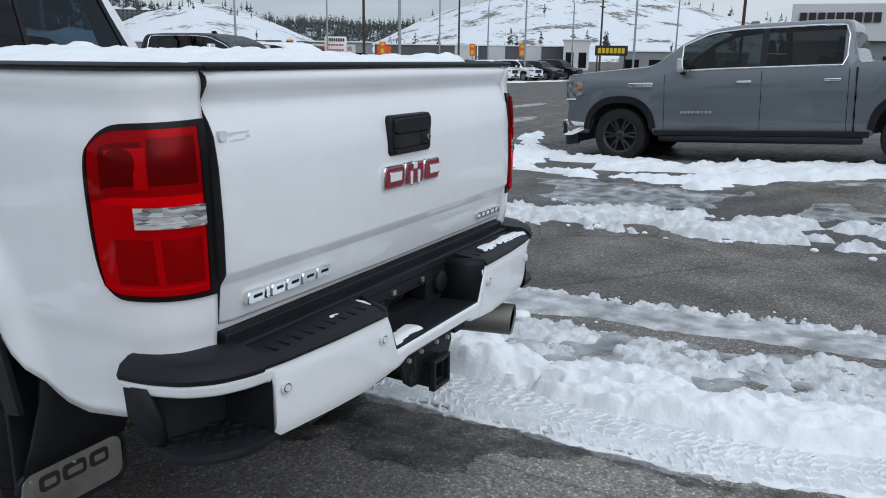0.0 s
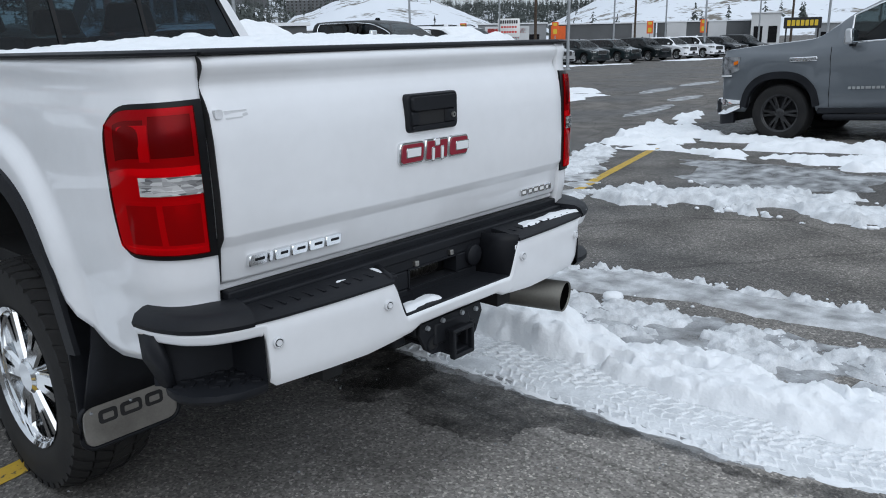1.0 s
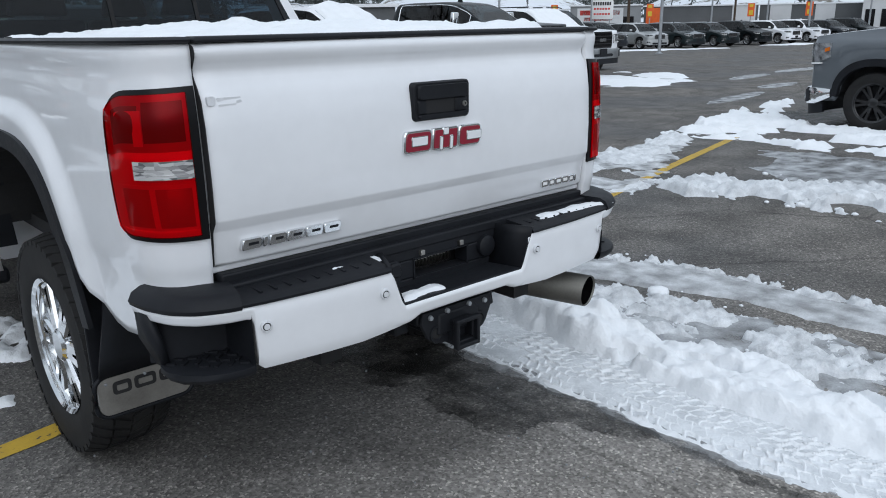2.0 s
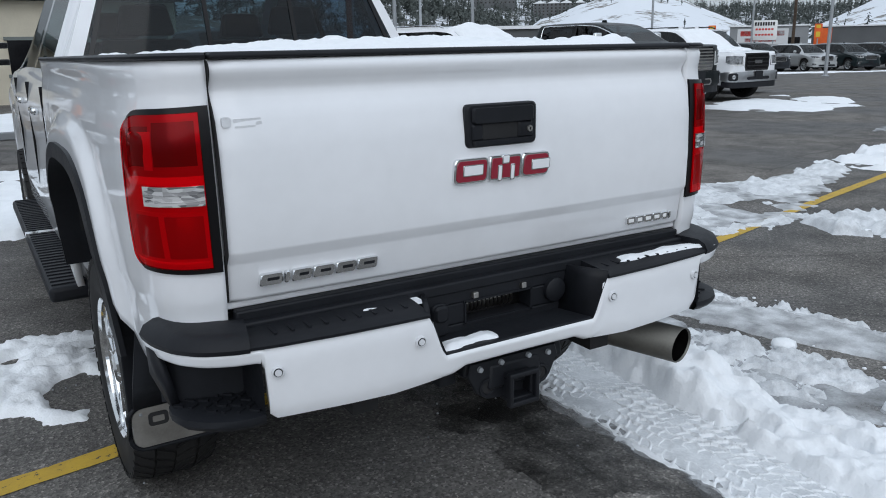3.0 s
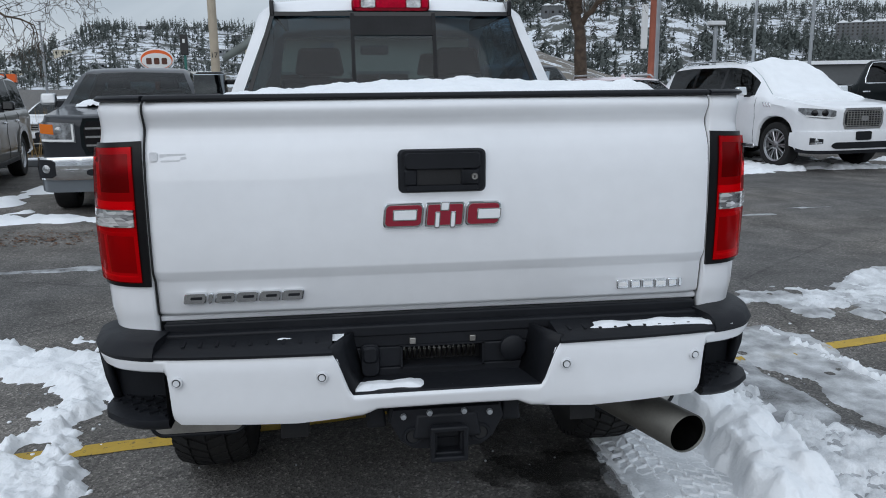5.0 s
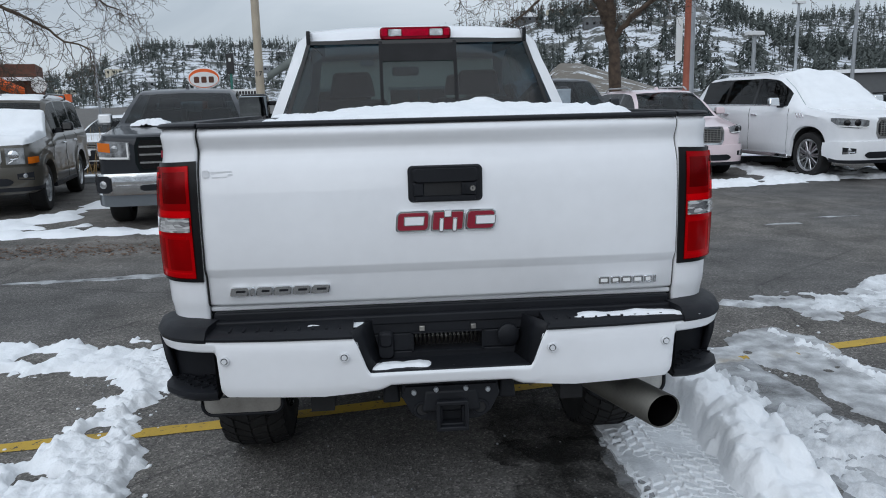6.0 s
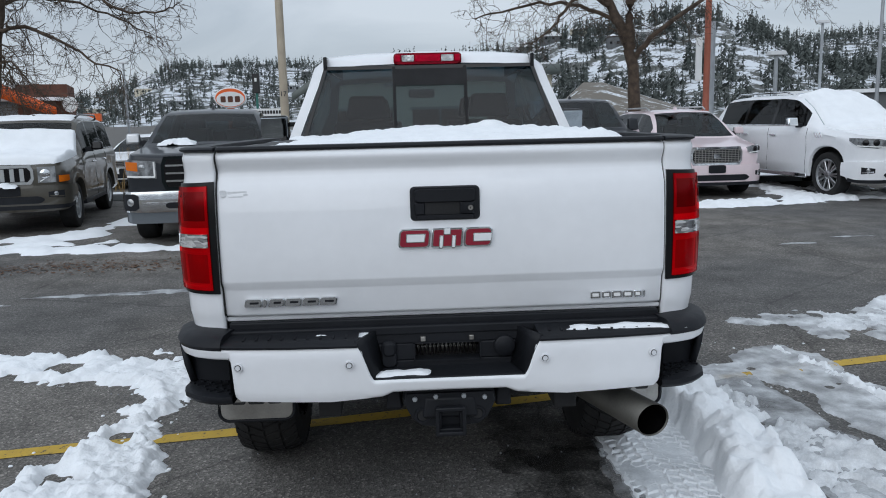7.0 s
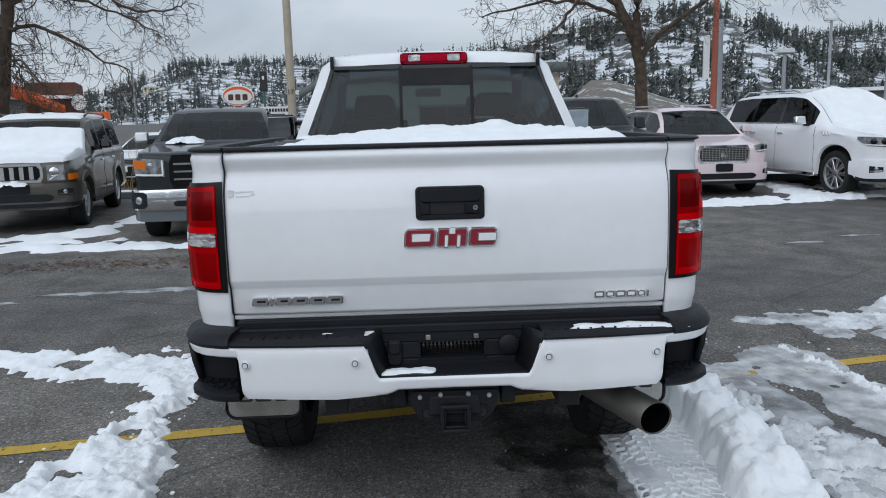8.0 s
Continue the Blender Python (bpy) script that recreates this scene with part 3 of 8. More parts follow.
def loft(st, W, plan_, wheels, ra, zb, ws, rear, sides, step=0.045):
    """Body and panes of a vehicle. st: rows of (distance from the nose, crown height, belt height, half width, half width of the top).
    ws, rear: stretches of the windscreen and rear window; sides: stretches of the side windows. Local +y is forward, nose at 0."""
    L = st[-1][0]
    n = int((L - 0.27) / step)
    ds = [0.008, 0.02, 0.04, 0.065, 0.10, 0.15, 0.21] + [0.27 + (L - 0.27) * i / n for i in range(n + 1)]
    n = len(ds) - 1
    cols = [[interp(d, [(s[0], s[k]) for s in st]) for d in ds] for k in range(1, 5)]
    for c in cols[:2]:
        c[1:-1] = [(a + 2 * b + e) / 4 for a, b, e in zip(c, c[1:], c[2:])]
    narrow = [(b, x) for x, b in plan_]
    for i, d in enumerate(ds):
        k = interp(d, narrow)
        cols[2][i] = min(cols[2][i], W * k)
        cols[3][i] = min(cols[3][i], cols[2][i] * 0.93)

    def section(i):
        T, B, w, wt = (c[i] for c in cols)
        z0 = zb
        for dw, zc in wheels:
            q = abs(ds[i] - dw) / ra
            if q < 1:
                z0 = max(z0, zc + ra * (1 - q ** 2.4) ** (1 / 2.4))
        z0 = min(z0, B - 0.06)
        g, s = T - B, w - 0.05
        return [(w - 0.07, z0), (w - 0.014, z0 + 0.07 * (B - z0)), (w - 0.002, lerp(z0, B, 0.28)), (w - 0.016, lerp(z0, B, 0.58)), (w, lerp(z0, B, 0.82)), (w - 0.030, B - 0.012),
                (lerp(s, wt, 0.06), B + 0.06 * g), (lerp(s, wt, 0.86), B + 0.86 * g), (wt * 0.93, B + 0.955 * g), (wt * 0.6, T - 0.010), (0, T)]

    sec = [section(i) for i in range(n + 1)]
    top = len(sec[0]) - 1

    def inside(d, span):
        return span and span[0] <= d <= span[1]

    body, panes = bmesh.new(), {}
    cache = {}

    def vert(bm, i, k, sg):
        key = (id(bm), i, k, sg if sec[i][k][0] else 0)
        if key not in cache:
            cache[key] = bm.verts.new((sec[i][k][0] * sg, -ds[i], sec[i][k][1]))
        return cache[key]

    for sg in (1, -1):
        for i in range(n):
            d = (ds[i] + ds[i + 1]) / 2
            for k in range(top):
                target = body
                if k >= 8 and inside(d, ws):
                    target = panes.setdefault("windscreen", bmesh.new())
                elif k >= 8 and inside(d, rear[:2] if rear else None):
                    target = panes.setdefault("rear_window", bmesh.new())
                elif k == 6:
                    for j, span in enumerate(sides):
                        if inside(d, span) and cols[0][i] - cols[1][i] > 0.12:
                            target = panes.setdefault(("side", j, sg), bmesh.new())
                        elif j and sides[j - 1][1] < d < span[0]:
                            target = panes.setdefault(("pillar", j, sg), bmesh.new())
                q = [vert(target, i, k, sg), vert(target, i, k + 1, sg), vert(target, i + 1, k + 1, sg), vert(target, i + 1, k, sg)]
                target.faces.new(q if sg < 0 else q[::-1])
    for i in (0, n):
        loop = [vert(body, i, k, 1) for k in range(top + 1)] + [vert(body, i, k, -1) for k in range(top - 1, -1, -1)]
        body.faces.new(loop if i == 0 else loop[::-1])
    bmesh.ops.recalc_face_normals(body, faces=body.faces)
    return body, panes, sec, ds


def snow_on(name, sec, ds, d0, d1, thick, m, label, k0=7, seed=0.0):
    """A lumpy blanket of snow over the top of a body between two distances from its nose."""
    bm = bmesh.new()
    idx = [i for i, d in enumerate(ds) if d0 <= d <= d1]
    rows = []
    for i in idx:
        ring = []
        pts = [(-p[0], p[1]) for p in sec[i][k0:10]] + [(p[0], p[1]) for p in sec[i][:k0 - 1:-1]]
        fine = []
        for a, b in zip(pts, pts[1:]):
            fine += [(lerp(a[0], b[0], t / 5), lerp(a[1], b[1], t / 5)) for t in range(5)]
        fine.append(pts[-1])
        for j, (x, z) in enumerate(fine):
            e = min(j / 3, (len(fine) - 1 - j) / 3, (i - idx[0]) / 3, (idx[-1] - i) / 3, 1)
            h = thick * math.sqrt(max(0, e)) * (0.8 + 0.45 * fbm(x * 2.2 + seed, ds[i] * 2.2, 0.3)) if e > 0 else -0.02
            ring.append((x, -ds[i], z + max(h, -0.02)))
        rows.append(ring)
    grid(bm, rows)
    bmesh.ops.recalc_face_normals(bm, faces=bm.faces)
    ob = tagged(part(name, bm, SNOW, smooth=80), label, "snow", kind="stuff")
    ob.matrix_world = m
    return ob


def face_of(car, W, s):
    """The nose: each row of s["face"] is (name, material, side pair or not, columns, proud by, label, pieces on it)."""
    at = nose_curve(W, s.get("plan", ROUND))
    for name, mm, pair, cols, off, label, pieces in s["face"]:
        for sg in ((1, -1) if pair else (1,)):
            ob = part(name, nose_patch(at, cols, off, mirror=sg, crown=0.012 if name == "bumper" else 0.0), mm, car, label, smooth=50)
            for nm2, m2, c2, o2 in pieces:
                if nm2 in ("projector", "fog_light"):
                    (sm, z, rad), (p, nn) = c2, at(c2[0])
                    bm = bmesh.new()
                    lathe(bm, [(0.012, 0.001), (0.010, rad * 0.6), (0.002, rad), (-0.03, rad * 1.05)], 18, "y")
                    o3 = part(nm2, bm, m2, ob, smooth=50)
                    o3.matrix_local = Matrix.Translation((sg * (p.x + nn.x * o2), p.y + nn.y * o2, z)) @ pose(0, 0, 0, 0, 0, -sg * math.degrees(math.atan2(nn.x, nn.y)))
                else:
                    part(nm2, nose_patch(at, c2, o2, 0.02, sg), m2, ob)


def vehicle(name, label, category, m, s):
    """A parked vehicle from a table of sizes; m places its nose on the ground."""
    W, H, L = s["W"] / 2, s["H"], s["L"]
    hood, belt, pick = s["hood"], s.get("belt", s["hood"] + 0.02), s.get("pickup", False)
    w0, w1 = s.get("ws", (1.15, 1.85))
    end = s.get("cab_end", L - 0.15)
    wt = s.get("wt", W * 0.7)
    zb = s.get("zb", 0.3)
    lip = s.get("lip", 0.10)
    st = [(0.0, hood - lip - 0.10, hood - lip - 0.15, W, W * 0.9), (0.03, hood - lip - 0.03, hood - lip - 0.10, W, W * 0.9), (0.10, hood - lip + 0.01, hood - lip - 0.07, W, W * 0.9),
          (0.45, hood - lip * 0.45, hood - 0.09 - lip * 0.3, W, W * 0.9), (w0 - 0.10, hood + 0.03, belt - 0.055, W, W * 0.9), (w0, hood + 0.045, belt - 0.01, W, W * 0.88),
          (w0 + 0.06, hood + 0.08, belt, W, W * 0.86), (lerp(w0, w1, 0.55), lerp(hood, H, 0.60), belt, W, lerp(W * 0.86, wt, 0.6)), (w1, H - 0.065, belt, W, wt), (w1 + 0.15, H - 0.03, belt, W, wt), (w1 + 0.5, H, belt, W, wt)]
    if pick:
        bed = s.get("bed", belt - 0.01)
        st += [(end - 0.5, H - 0.005, belt, W, wt), (end - 0.16, H - 0.025, belt, W, wt), (end - 0.10, H - 0.06, belt, W, wt), (end - 0.02, belt + 0.06, belt, W, wt * 1.06),
               (end + 0.03, bed - 0.01, bed - 0.05, W, W * 0.95), (L - 0.05, bed, bed - 0.04, W, W * 0.95), (L, bed - 0.03, bed - 0.08, W * 0.98, W * 0.93)]
        rear_glass = (end - 0.09, end - 0.03)
    else:
        ra0 = s.get("rake", 0.45)
        st += [(L - ra0 - 0.7, H - 0.005, belt, W, wt), (L - ra0 - 0.1, H - 0.05, belt, W, wt * 0.99), (L - ra0, H - 0.09, belt, W * 0.995, wt * 0.97), (L - 0.10, belt + 0.06, belt - 0.02, W * 0.96, W * 0.78), (L, belt - 0.25, belt - 0.35, W * 0.90, W * 0.75)]
        rear_glass = (L - ra0 + 0.05, L - 0.14)
    ra = s["r"] * 1.17
    body, panes, sec, ds = loft(st, W, s.get("plan", ROUND), [(a, s["r"] + 0.02) for a in s["axles"]], ra, zb, (w0 + 0.05, w1 - 0.02), rear_glass, s["sides"])
    car = empty(name, label, category, m, s.get("group", ""))
    part("body", body, s["paint"], car, smooth=50)
    for key, bm in panes.items():
        bmesh.ops.recalc_face_normals(bm, faces=bm.faces)
        nm = key if isinstance(key, str) else "pillar" if key[0] == "pillar" else "side_window"
        part(nm, bm, GLOSSB if nm == "pillar" else CLEARG if nm == "windscreen" else s.get("glass", TINT), car, smooth=50)
    part("underbody", boxes((-W + 0.3, W - 0.3, -L + 0.25, -0.25, zb + 0.02, belt - 0.35)), UNDER, car, smooth=0)
    for row, yy in enumerate((-(w1 + 0.75), -(w1 + 1.65))):
        if pick and -yy + 0.2 > end:
            break
        for xx in (-0.38, 0.38):
            seat = part("seat", boxes((xx - 0.25, xx + 0.25, yy - 0.12, yy + 0.05, belt - 0.5, belt + 0.22, 0.03)), SEAT, car, bevel=0.02)
            part("headrest", boxes((xx - 0.13, xx + 0.13, yy - 0.10, yy + 0.0, belt + 0.24, belt + 0.42, 0.03)), SEAT, seat, bevel=0.02)
    part("dashboard", boxes((-W + 0.2, W - 0.2, -w1 + 0.05, -w0 - 0.1, belt - 0.4, belt + 0.03)), SEAT, car, bevel=0.02)
    for a in s["axles"]:
        for sg in (-1, 1):
            wheel(car, sg * (W - s.get("tyre_w", 0.24) / 2 - 0.03), -a, s["r"], s.get("tyre_w", 0.24), s["rr"], s["rim"], s.get("spokes", 5))
            bm, rows = bmesh.new(), []
            for k in range(25):
                q = -0.985 + 1.97 * k / 24
                z = s["r"] + 0.02 + ra * (1 - abs(q) ** 2.4) ** (1 / 2.4)
                rows.append([(sg * (W - 0.06), -a + q * ra, z), (sg * (W - 0.32), -a + q * ra, z)])
            grid(bm, rows)
            part("wheel_liner", bm, UNDER, car, smooth=0)
            if s.get("trim"):
                bm, rows, tw = bmesh.new(), [], s.get("trim_w", 0.07)
                for k in range(33):
                    q = -0.995 + 1.99 * k / 32
                    z = s["r"] + 0.02 + ra * (1 - abs(q) ** 2.4) ** (1 / 2.4)
                    z2 = s["r"] + 0.02 + (ra + tw) * (1 - abs(q) ** 2.4) ** (1 / 2.4)
                    rows.append([(sg * (W - 0.10), -a + q * ra, z - 0.01), (sg * (W + 0.012), -a + q * ra, z - 0.012), (sg * (W + 0.014), -a + q * (ra + tw), z2), (sg * (W - 0.01), -a + q * (ra + tw + 0.005), z2 + 0.005)])
                grid(bm, rows)
                bmesh.ops.recalc_face_normals(bm, faces=bm.faces)
                part("arch_trim", bm, s["trim"], car)
    face_of(car, W, s)
    for sg in (-1, 1):
        mw, mh, mz = s.get("mirror", (0.2, 0.14, belt + 0.06))
        my = -(w0 + s.get("mirror_back", 0.55))
        cx = sg * (W + 0.03 + mw / 2)
        mir = part("mirror", boxes((cx - mw / 2, cx + mw / 2, my - 0.02, my + 0.10, mz, mz + mh, 0.015)), s.get("mirror_mat", s["paint"]), car, bevel=0.03)
        part("mirror_glass", boxes((cx - mw * 0.42, cx + mw * 0.42, my - 0.026, my - 0.016, mz + mh * 0.1, mz + mh * 0.9)), MIRROR, mir)
        part("mirror_foot", boxes((sg * W - 0.07, sg * W + 0.07, my + 0.02, my + 0.08, mz - 0.03, mz + 0.05, 0.01)), PLASTIC, mir, bevel=0.01)
        # door seams, handles, window trim
        def line_at(d, k0, k1):
            i = min(range(len(ds)), key=lambda j: abs(ds[j] - d))
            return [(sg * (sec[i][k][0] + 0.001), -ds[i], sec[i][k][1]) for k in range(k0, k1 + 1)]
        for d in s.get("seams", ()):
            part("door_seam", tube(bmesh.new(), line_at(d, 1, 5), 0.0045, 6), GLOSSB, car)
        if pick:
            part("bed_gap", tube(bmesh.new(), line_at(end + 0.02, 0, 5), 0.014, 6), UNDER, car)
        for d in s.get("handles", ()):
            part("door_handle", boxes((sg * (W + 0.012) - 0.018, sg * (W + 0.012) + 0.018, -d - 0.10, -d + 0.10, belt - 0.165, belt - 0.130)), s.get("handle_mat", CHROME), car, bevel=0.013)
        side = [i for i, d in enumerate(ds) if s["sides"][0][0] - 0.02 <= d <= s["sides"][-1][1] + 0.03 and sec[i][10][1] - sec[i][5][1] > 0.16]
        low = [(sg * (sec[i][6][0] + 0.004), -ds[i], sec[i][6][1]) for i in side]
        high = [(sg * (sec[i][7][0] + 0.004), -ds[i], sec[i][7][1]) for i in side]
        if s.get("full_trim"):
            loop = low[:-1] + [tuple(lerp(a, b, 0.25) for a, b in zip(low[-1], high[-1]))] + [tuple(lerp(a, b, 0.8) for a, b in zip(low[-1], high[-1]))] + high[-2::-1] + low[:1]
        else:
            loop = low
        part("window_trim", tube(bmesh.new(), loop, s.get("trim_r", 0.014), 6), s.get("line_mat", GLOSSB), car, smooth=60)
        part("sill", boxes((sg * (W - 0.05) - 0.05, sg * (W - 0.05) + 0.05, -s["axles"][1] + ra + 0.05, -s["axles"][0] - ra - 0.05, zb - 0.03, zb + 0.05, 0.01)), s.get("sill_mat", PLASTIC), car, bevel=0.015)
        if s.get("board"):
            tube_z = zb - 0.07
            part("running_board", tube(bmesh.new(), [(sg * (W - 0.02), -s["axles"][1] + 0.62, tube_z), (sg * (W + 0.05), -s["axles"][1] + 0.72, tube_z), (sg * (W + 0.05), -s["axles"][0] - 0.75, tube_z), (sg * (W - 0.02), -s["axles"][0] - 0.65, tube_z)], 0.045, 10), PLASTIC, car)
        if s.get("vent"):
            v = part("fender_vent", boxes((sg * W - 0.014, sg * W + 0.012, -w0 - 0.05, -w0 + 0.33, belt - 0.19, belt - 0.125)), CHROME, car, bevel=0.012)
            part("vent_slot", boxes((sg * W - 0.012, sg * W + 0.0145, -w0 - 0.02, -w0 + 0.27, belt - 0.175, belt - 0.14)), GLOSSB, v, bevel=0.008)
        for k in range(s.get("gills", 0)):
            g = part("fender_gill", boxes((-0.014, 0.014, -0.016, 0.016, -0.05, 0.05)), CHROME, car, bevel=0.006)
            g.matrix_local = pose(sg * (W - 0.006), -w0 - 0.02 + 0.075 * k, belt - 0.13, 38)
        if s.get("name_bars"):
            for k in range(9):
                part("name_bar", boxes((sg * W - 0.010, sg * W + 0.004, -s["name_bars"] + 0.055 * k - 0.02 - (0.03 if k > 3 else 0), -s["name_bars"] + 0.055 * k + 0.02 - (0.03 if k > 3 else 0), zb + 0.30, zb + 0.335)), SILVER, car)
        if s.get("rails"):
            bm = bmesh.new()
            tube(bm, [(sg * (wt - 0.05), -(w1 + 0.3), H - 0.02), (sg * (wt - 0.03), -(w1 + 0.5), H + 0.035), (sg * (wt - 0.03), -(L - 1.0), H + 0.03), (sg * (wt - 0.05), -(L - 0.8), H - 0.04)], 0.018, 8)
            part("roof_rail", bm, s["rails"], car)
    if s.get("antenna"):
        part("antenna_fin", boxes((-0.03, 0.03, -w1 - 0.55, -w1 - 0.40, H - 0.02, H + 0.05, 0.018)), s["paint"], car, bevel=0.01)
    return car, sec, ds


def span(a, lo, hi, soft=0.03, end=0.25):
    """Columns of a piece that spans the middle, with softened ends."""
    h = (hi - lo) * end
    return [(-a, lo + h, hi - h), (-a + soft, lo, hi), (a - soft, lo, hi), (a, lo + h, hi - h)]


def grille_rows(w, lo, hi, back, frame, bar_mat, bars=0, uprights=0, bh=0.014, bw=0.006, badge=None, taper=0.0):
    """A grille: frame, dark field, bars across and upright, badge."""
    pieces = [("grille_field", back, span(w / 2 - 0.02, lo + 0.02, hi - 0.02), 0.016)]
    for k in range(bars):
        z = lerp(lo, hi, (k + 1) / (bars + 1))
        pieces.append(("grille_bar", bar_mat, [(-w / 2 + 0.04, z - bh, z + bh), (w / 2 - 0.04, z - bh, z + bh)], 0.03))
    for k in range(uprights):
        x = -w / 2 + w * (k + 1) / (uprights + 1)
        pieces.append(("grille_bar", bar_mat, [(x - bw, lo + 0.03, hi - 0.03), (x + bw, lo + 0.03, hi - 0.03)], 0.028))
    if badge:
        pieces.append(("badge", badge[2], [(-badge[0] / 2, (lo + hi) / 2 - badge[1] / 2, (lo + hi) / 2 + badge[1] / 2), (badge[0] / 2, (lo + hi) / 2 - badge[1] / 2, (lo + hi) / 2 + badge[1] / 2)], 0.042))
    return ("grille", frame, False, span(w / 2 + 0.02, lo - 0.02, hi + 0.02), 0.010, "", pieces)


def pickup_face(W=1.02, grille=(1.0, 0.80, 1.21), back=GLOSSB, frame=CHROME, bar_mat=CHROME, bars=3, bh=0.014, badge=None, lamp=(0.58, 1.10, 0.90, 1.16), lamp_mat=LAMPD, amber=None, bumper=CHROME, bz=(0.50, 0.76), valance=PLASTIC, fog=True, hooks=None):
    a, b, lo, hi = lamp
    h = hi - lo
    lights = [("projector", LAMPC, (lerp(a, b, 0.35), lerp(lo, hi, 0.60), 0.042), 0.016), ("light_bar", SIGNW, [(a + 0.02, lo + 0.01, lo + 0.035), (b - 0.12, lo + 0.02, lo + 0.045)], 0.018),
              ("light_bar", SIGNW, [(a + 0.015, lo + 0.03, hi - 0.03), (a + 0.035, lo + 0.03, hi - 0.03)], 0.018)]
    if amber:
        lights.append(("turn_signal", AMBER, amber, 0.018))
    rows = [grille_rows(*grille, back, frame, bar_mat, bars, 0, bh, badge=badge),
            ("headlight", lamp_mat, True, [(a, lo, hi - 0.02), (lerp(a, b, 0.6), lo + 0.01, hi), (b, lo + h * 0.35, hi - 0.01)], 0.012, "clear headlight with a chrome reflector", lights)]
    low, high = bz
    mid = [("air_intake", PLASTIC, span(0.46, low + 0.05, low + 0.13, 0.04), 0.078), ("plate_holder", PLASTIC, span(0.16, low + 0.10, high + 0.01, 0.01, 0.1), 0.088)]
    rows.append(("bumper", bumper, False, [(-1.30, low + 0.10, high - 0.03), (-1.08, low + 0.01, high - 0.005), (-0.7, low, high), (0.7, low, high), (1.08, low + 0.01, high - 0.005), (1.30, low + 0.10, high - 0.03)], 0.055, "", mid))
    if fog:
        rows.append(("fog_bezel", PLASTIC, True, [(0.80, low + 0.06, high - 0.06), (0.83, low + 0.03, high - 0.03), (0.97, low + 0.03, high - 0.03), (1.0, low + 0.06, high - 0.06)], 0.072, "", [("fog_light", LAMPC, (0.90, lerp(low, high, 0.5), 0.05), 0.072)]))
    if hooks:
        rows.append(("skid_frame", hooks, False, span(0.44, low + 0.02, low + 0.17, 0.05, 0.35), 0.082, "", [("skid_field", UNDER, span(0.38, low + 0.05, low + 0.14, 0.04, 0.3), 0.088)]))
    rows.append(("valance", valance, False, [(-1.18, low - 0.12, low + 0.02), (-0.9, low - 0.15, low + 0.03), (0.9, low - 0.15, low + 0.03), (1.18, low - 0.12, low + 0.02)], 0.03, "", []))
    return rows


def suv_face(grille=(0.86, 0.67, 0.93), back=PLASTIC, frame=CHROME, bar_mat=STEEL, bars=6, uprights=10, badge=None, lamp=(0.58, 1.12, 0.80, 0.95), lamp_mat=LAMPD, amber=None, bumper=WHITE, bz=(0.30, 0.60), valance=PLASTIC, fog=0.86, fog_mat=CHROME, bw=0.005, bh=0.006, square=False, plate_w=0.16):
    a, b, lo, hi = lamp
    h = hi - lo
    lights = [("light_bar", SIGNW, [(a + 0.03, lo + 0.012, lo + 0.03), (b - 0.16, lo + 0.02 + h * 0.1, lo + 0.04 + h * 0.1)], 0.018)]
    lights += [("projector", GLOSSB if not square else CHROME, (lerp(a, b, f), lerp(lo, hi, 0.55), h * 0.30), 0.015) for f in ((0.3, 0.55) if not square else (0.42,))]
    if amber:
        lights.append(("turn_signal", AMBER, amber, 0.018))
    shape = [(a, lo, hi), (b, lo, hi)] if square else [(a, lo + h * 0.25, lo + h * 0.75), (lerp(a, b, 0.25), lo, hi - h * 0.08), (lerp(a, b, 0.7), lo + h * 0.15, hi), (b, lo + h * 0.72, hi)]
    rows = [grille_rows(*grille, back, frame, bar_mat, bars, uprights, bh, bw, badge),
            ("headlight", lamp_mat, True, shape, 0.010, "clear headlight with a chrome reflector", lights)]
    low, high = bz
    mid = [("air_intake", PLASTIC, span(0.62, low + 0.03, low + 0.14, 0.06, 0.4), 0.052), ("plate_holder", PLASTIC, span(plate_w, high - 0.15, high + 0.0, 0.01, 0.08), 0.060)]
    rows.append(("bumper", bumper, False, [(-1.35, low + 0.06, high - 0.03), (-1.05, low, high), (1.05, low, high), (1.35, low + 0.06, high - 0.03)], 0.034, "", mid))
    rows.append(("fog_lamp", PLASTIC, True, [(fog - 0.10, low + 0.12, low + 0.20), (fog + 0.10, low + 0.10, low + 0.22)], 0.046, "", [("fog_trim", fog_mat, [(fog - 0.08, low + 0.13, low + 0.15), (fog + 0.09, low + 0.115, low + 0.135)], 0.052), ("fog_light", LAMPC, (fog, low + 0.17, 0.032), 0.046)]))
    rows.append(("valance", valance, False, [(-1.2, low - 0.04, low + 0.03), (-0.9, low - 0.06, low + 0.03), (0.9, low - 0.06, low + 0.03), (1.2, low - 0.04, low + 0.03)], 0.03, "", []))
    return rows


# ---- the white pickup ----
truck = empty("pickup_truck", "white heavy-duty pickup truck with snow on its bed cover", "pickup truck", pose(0.005, 0, 0))
CURVE = [(0.803, 0.0), (0.85, 0.004), (0.895, 0.022), (0.93, 0.058), (0.952, 0.11), (0.963, 0.18), (0.972, 0.3), (0.98, 0.5), (0.985, 0.8), (0.987, 1.2), (0.987, 1.6), (0.985, 2.08)]
ARC = [0.0]
for a, b in zip(CURVE, CURVE[1:]):
    ARC.append(ARC[-1] + math.dist(a, b))


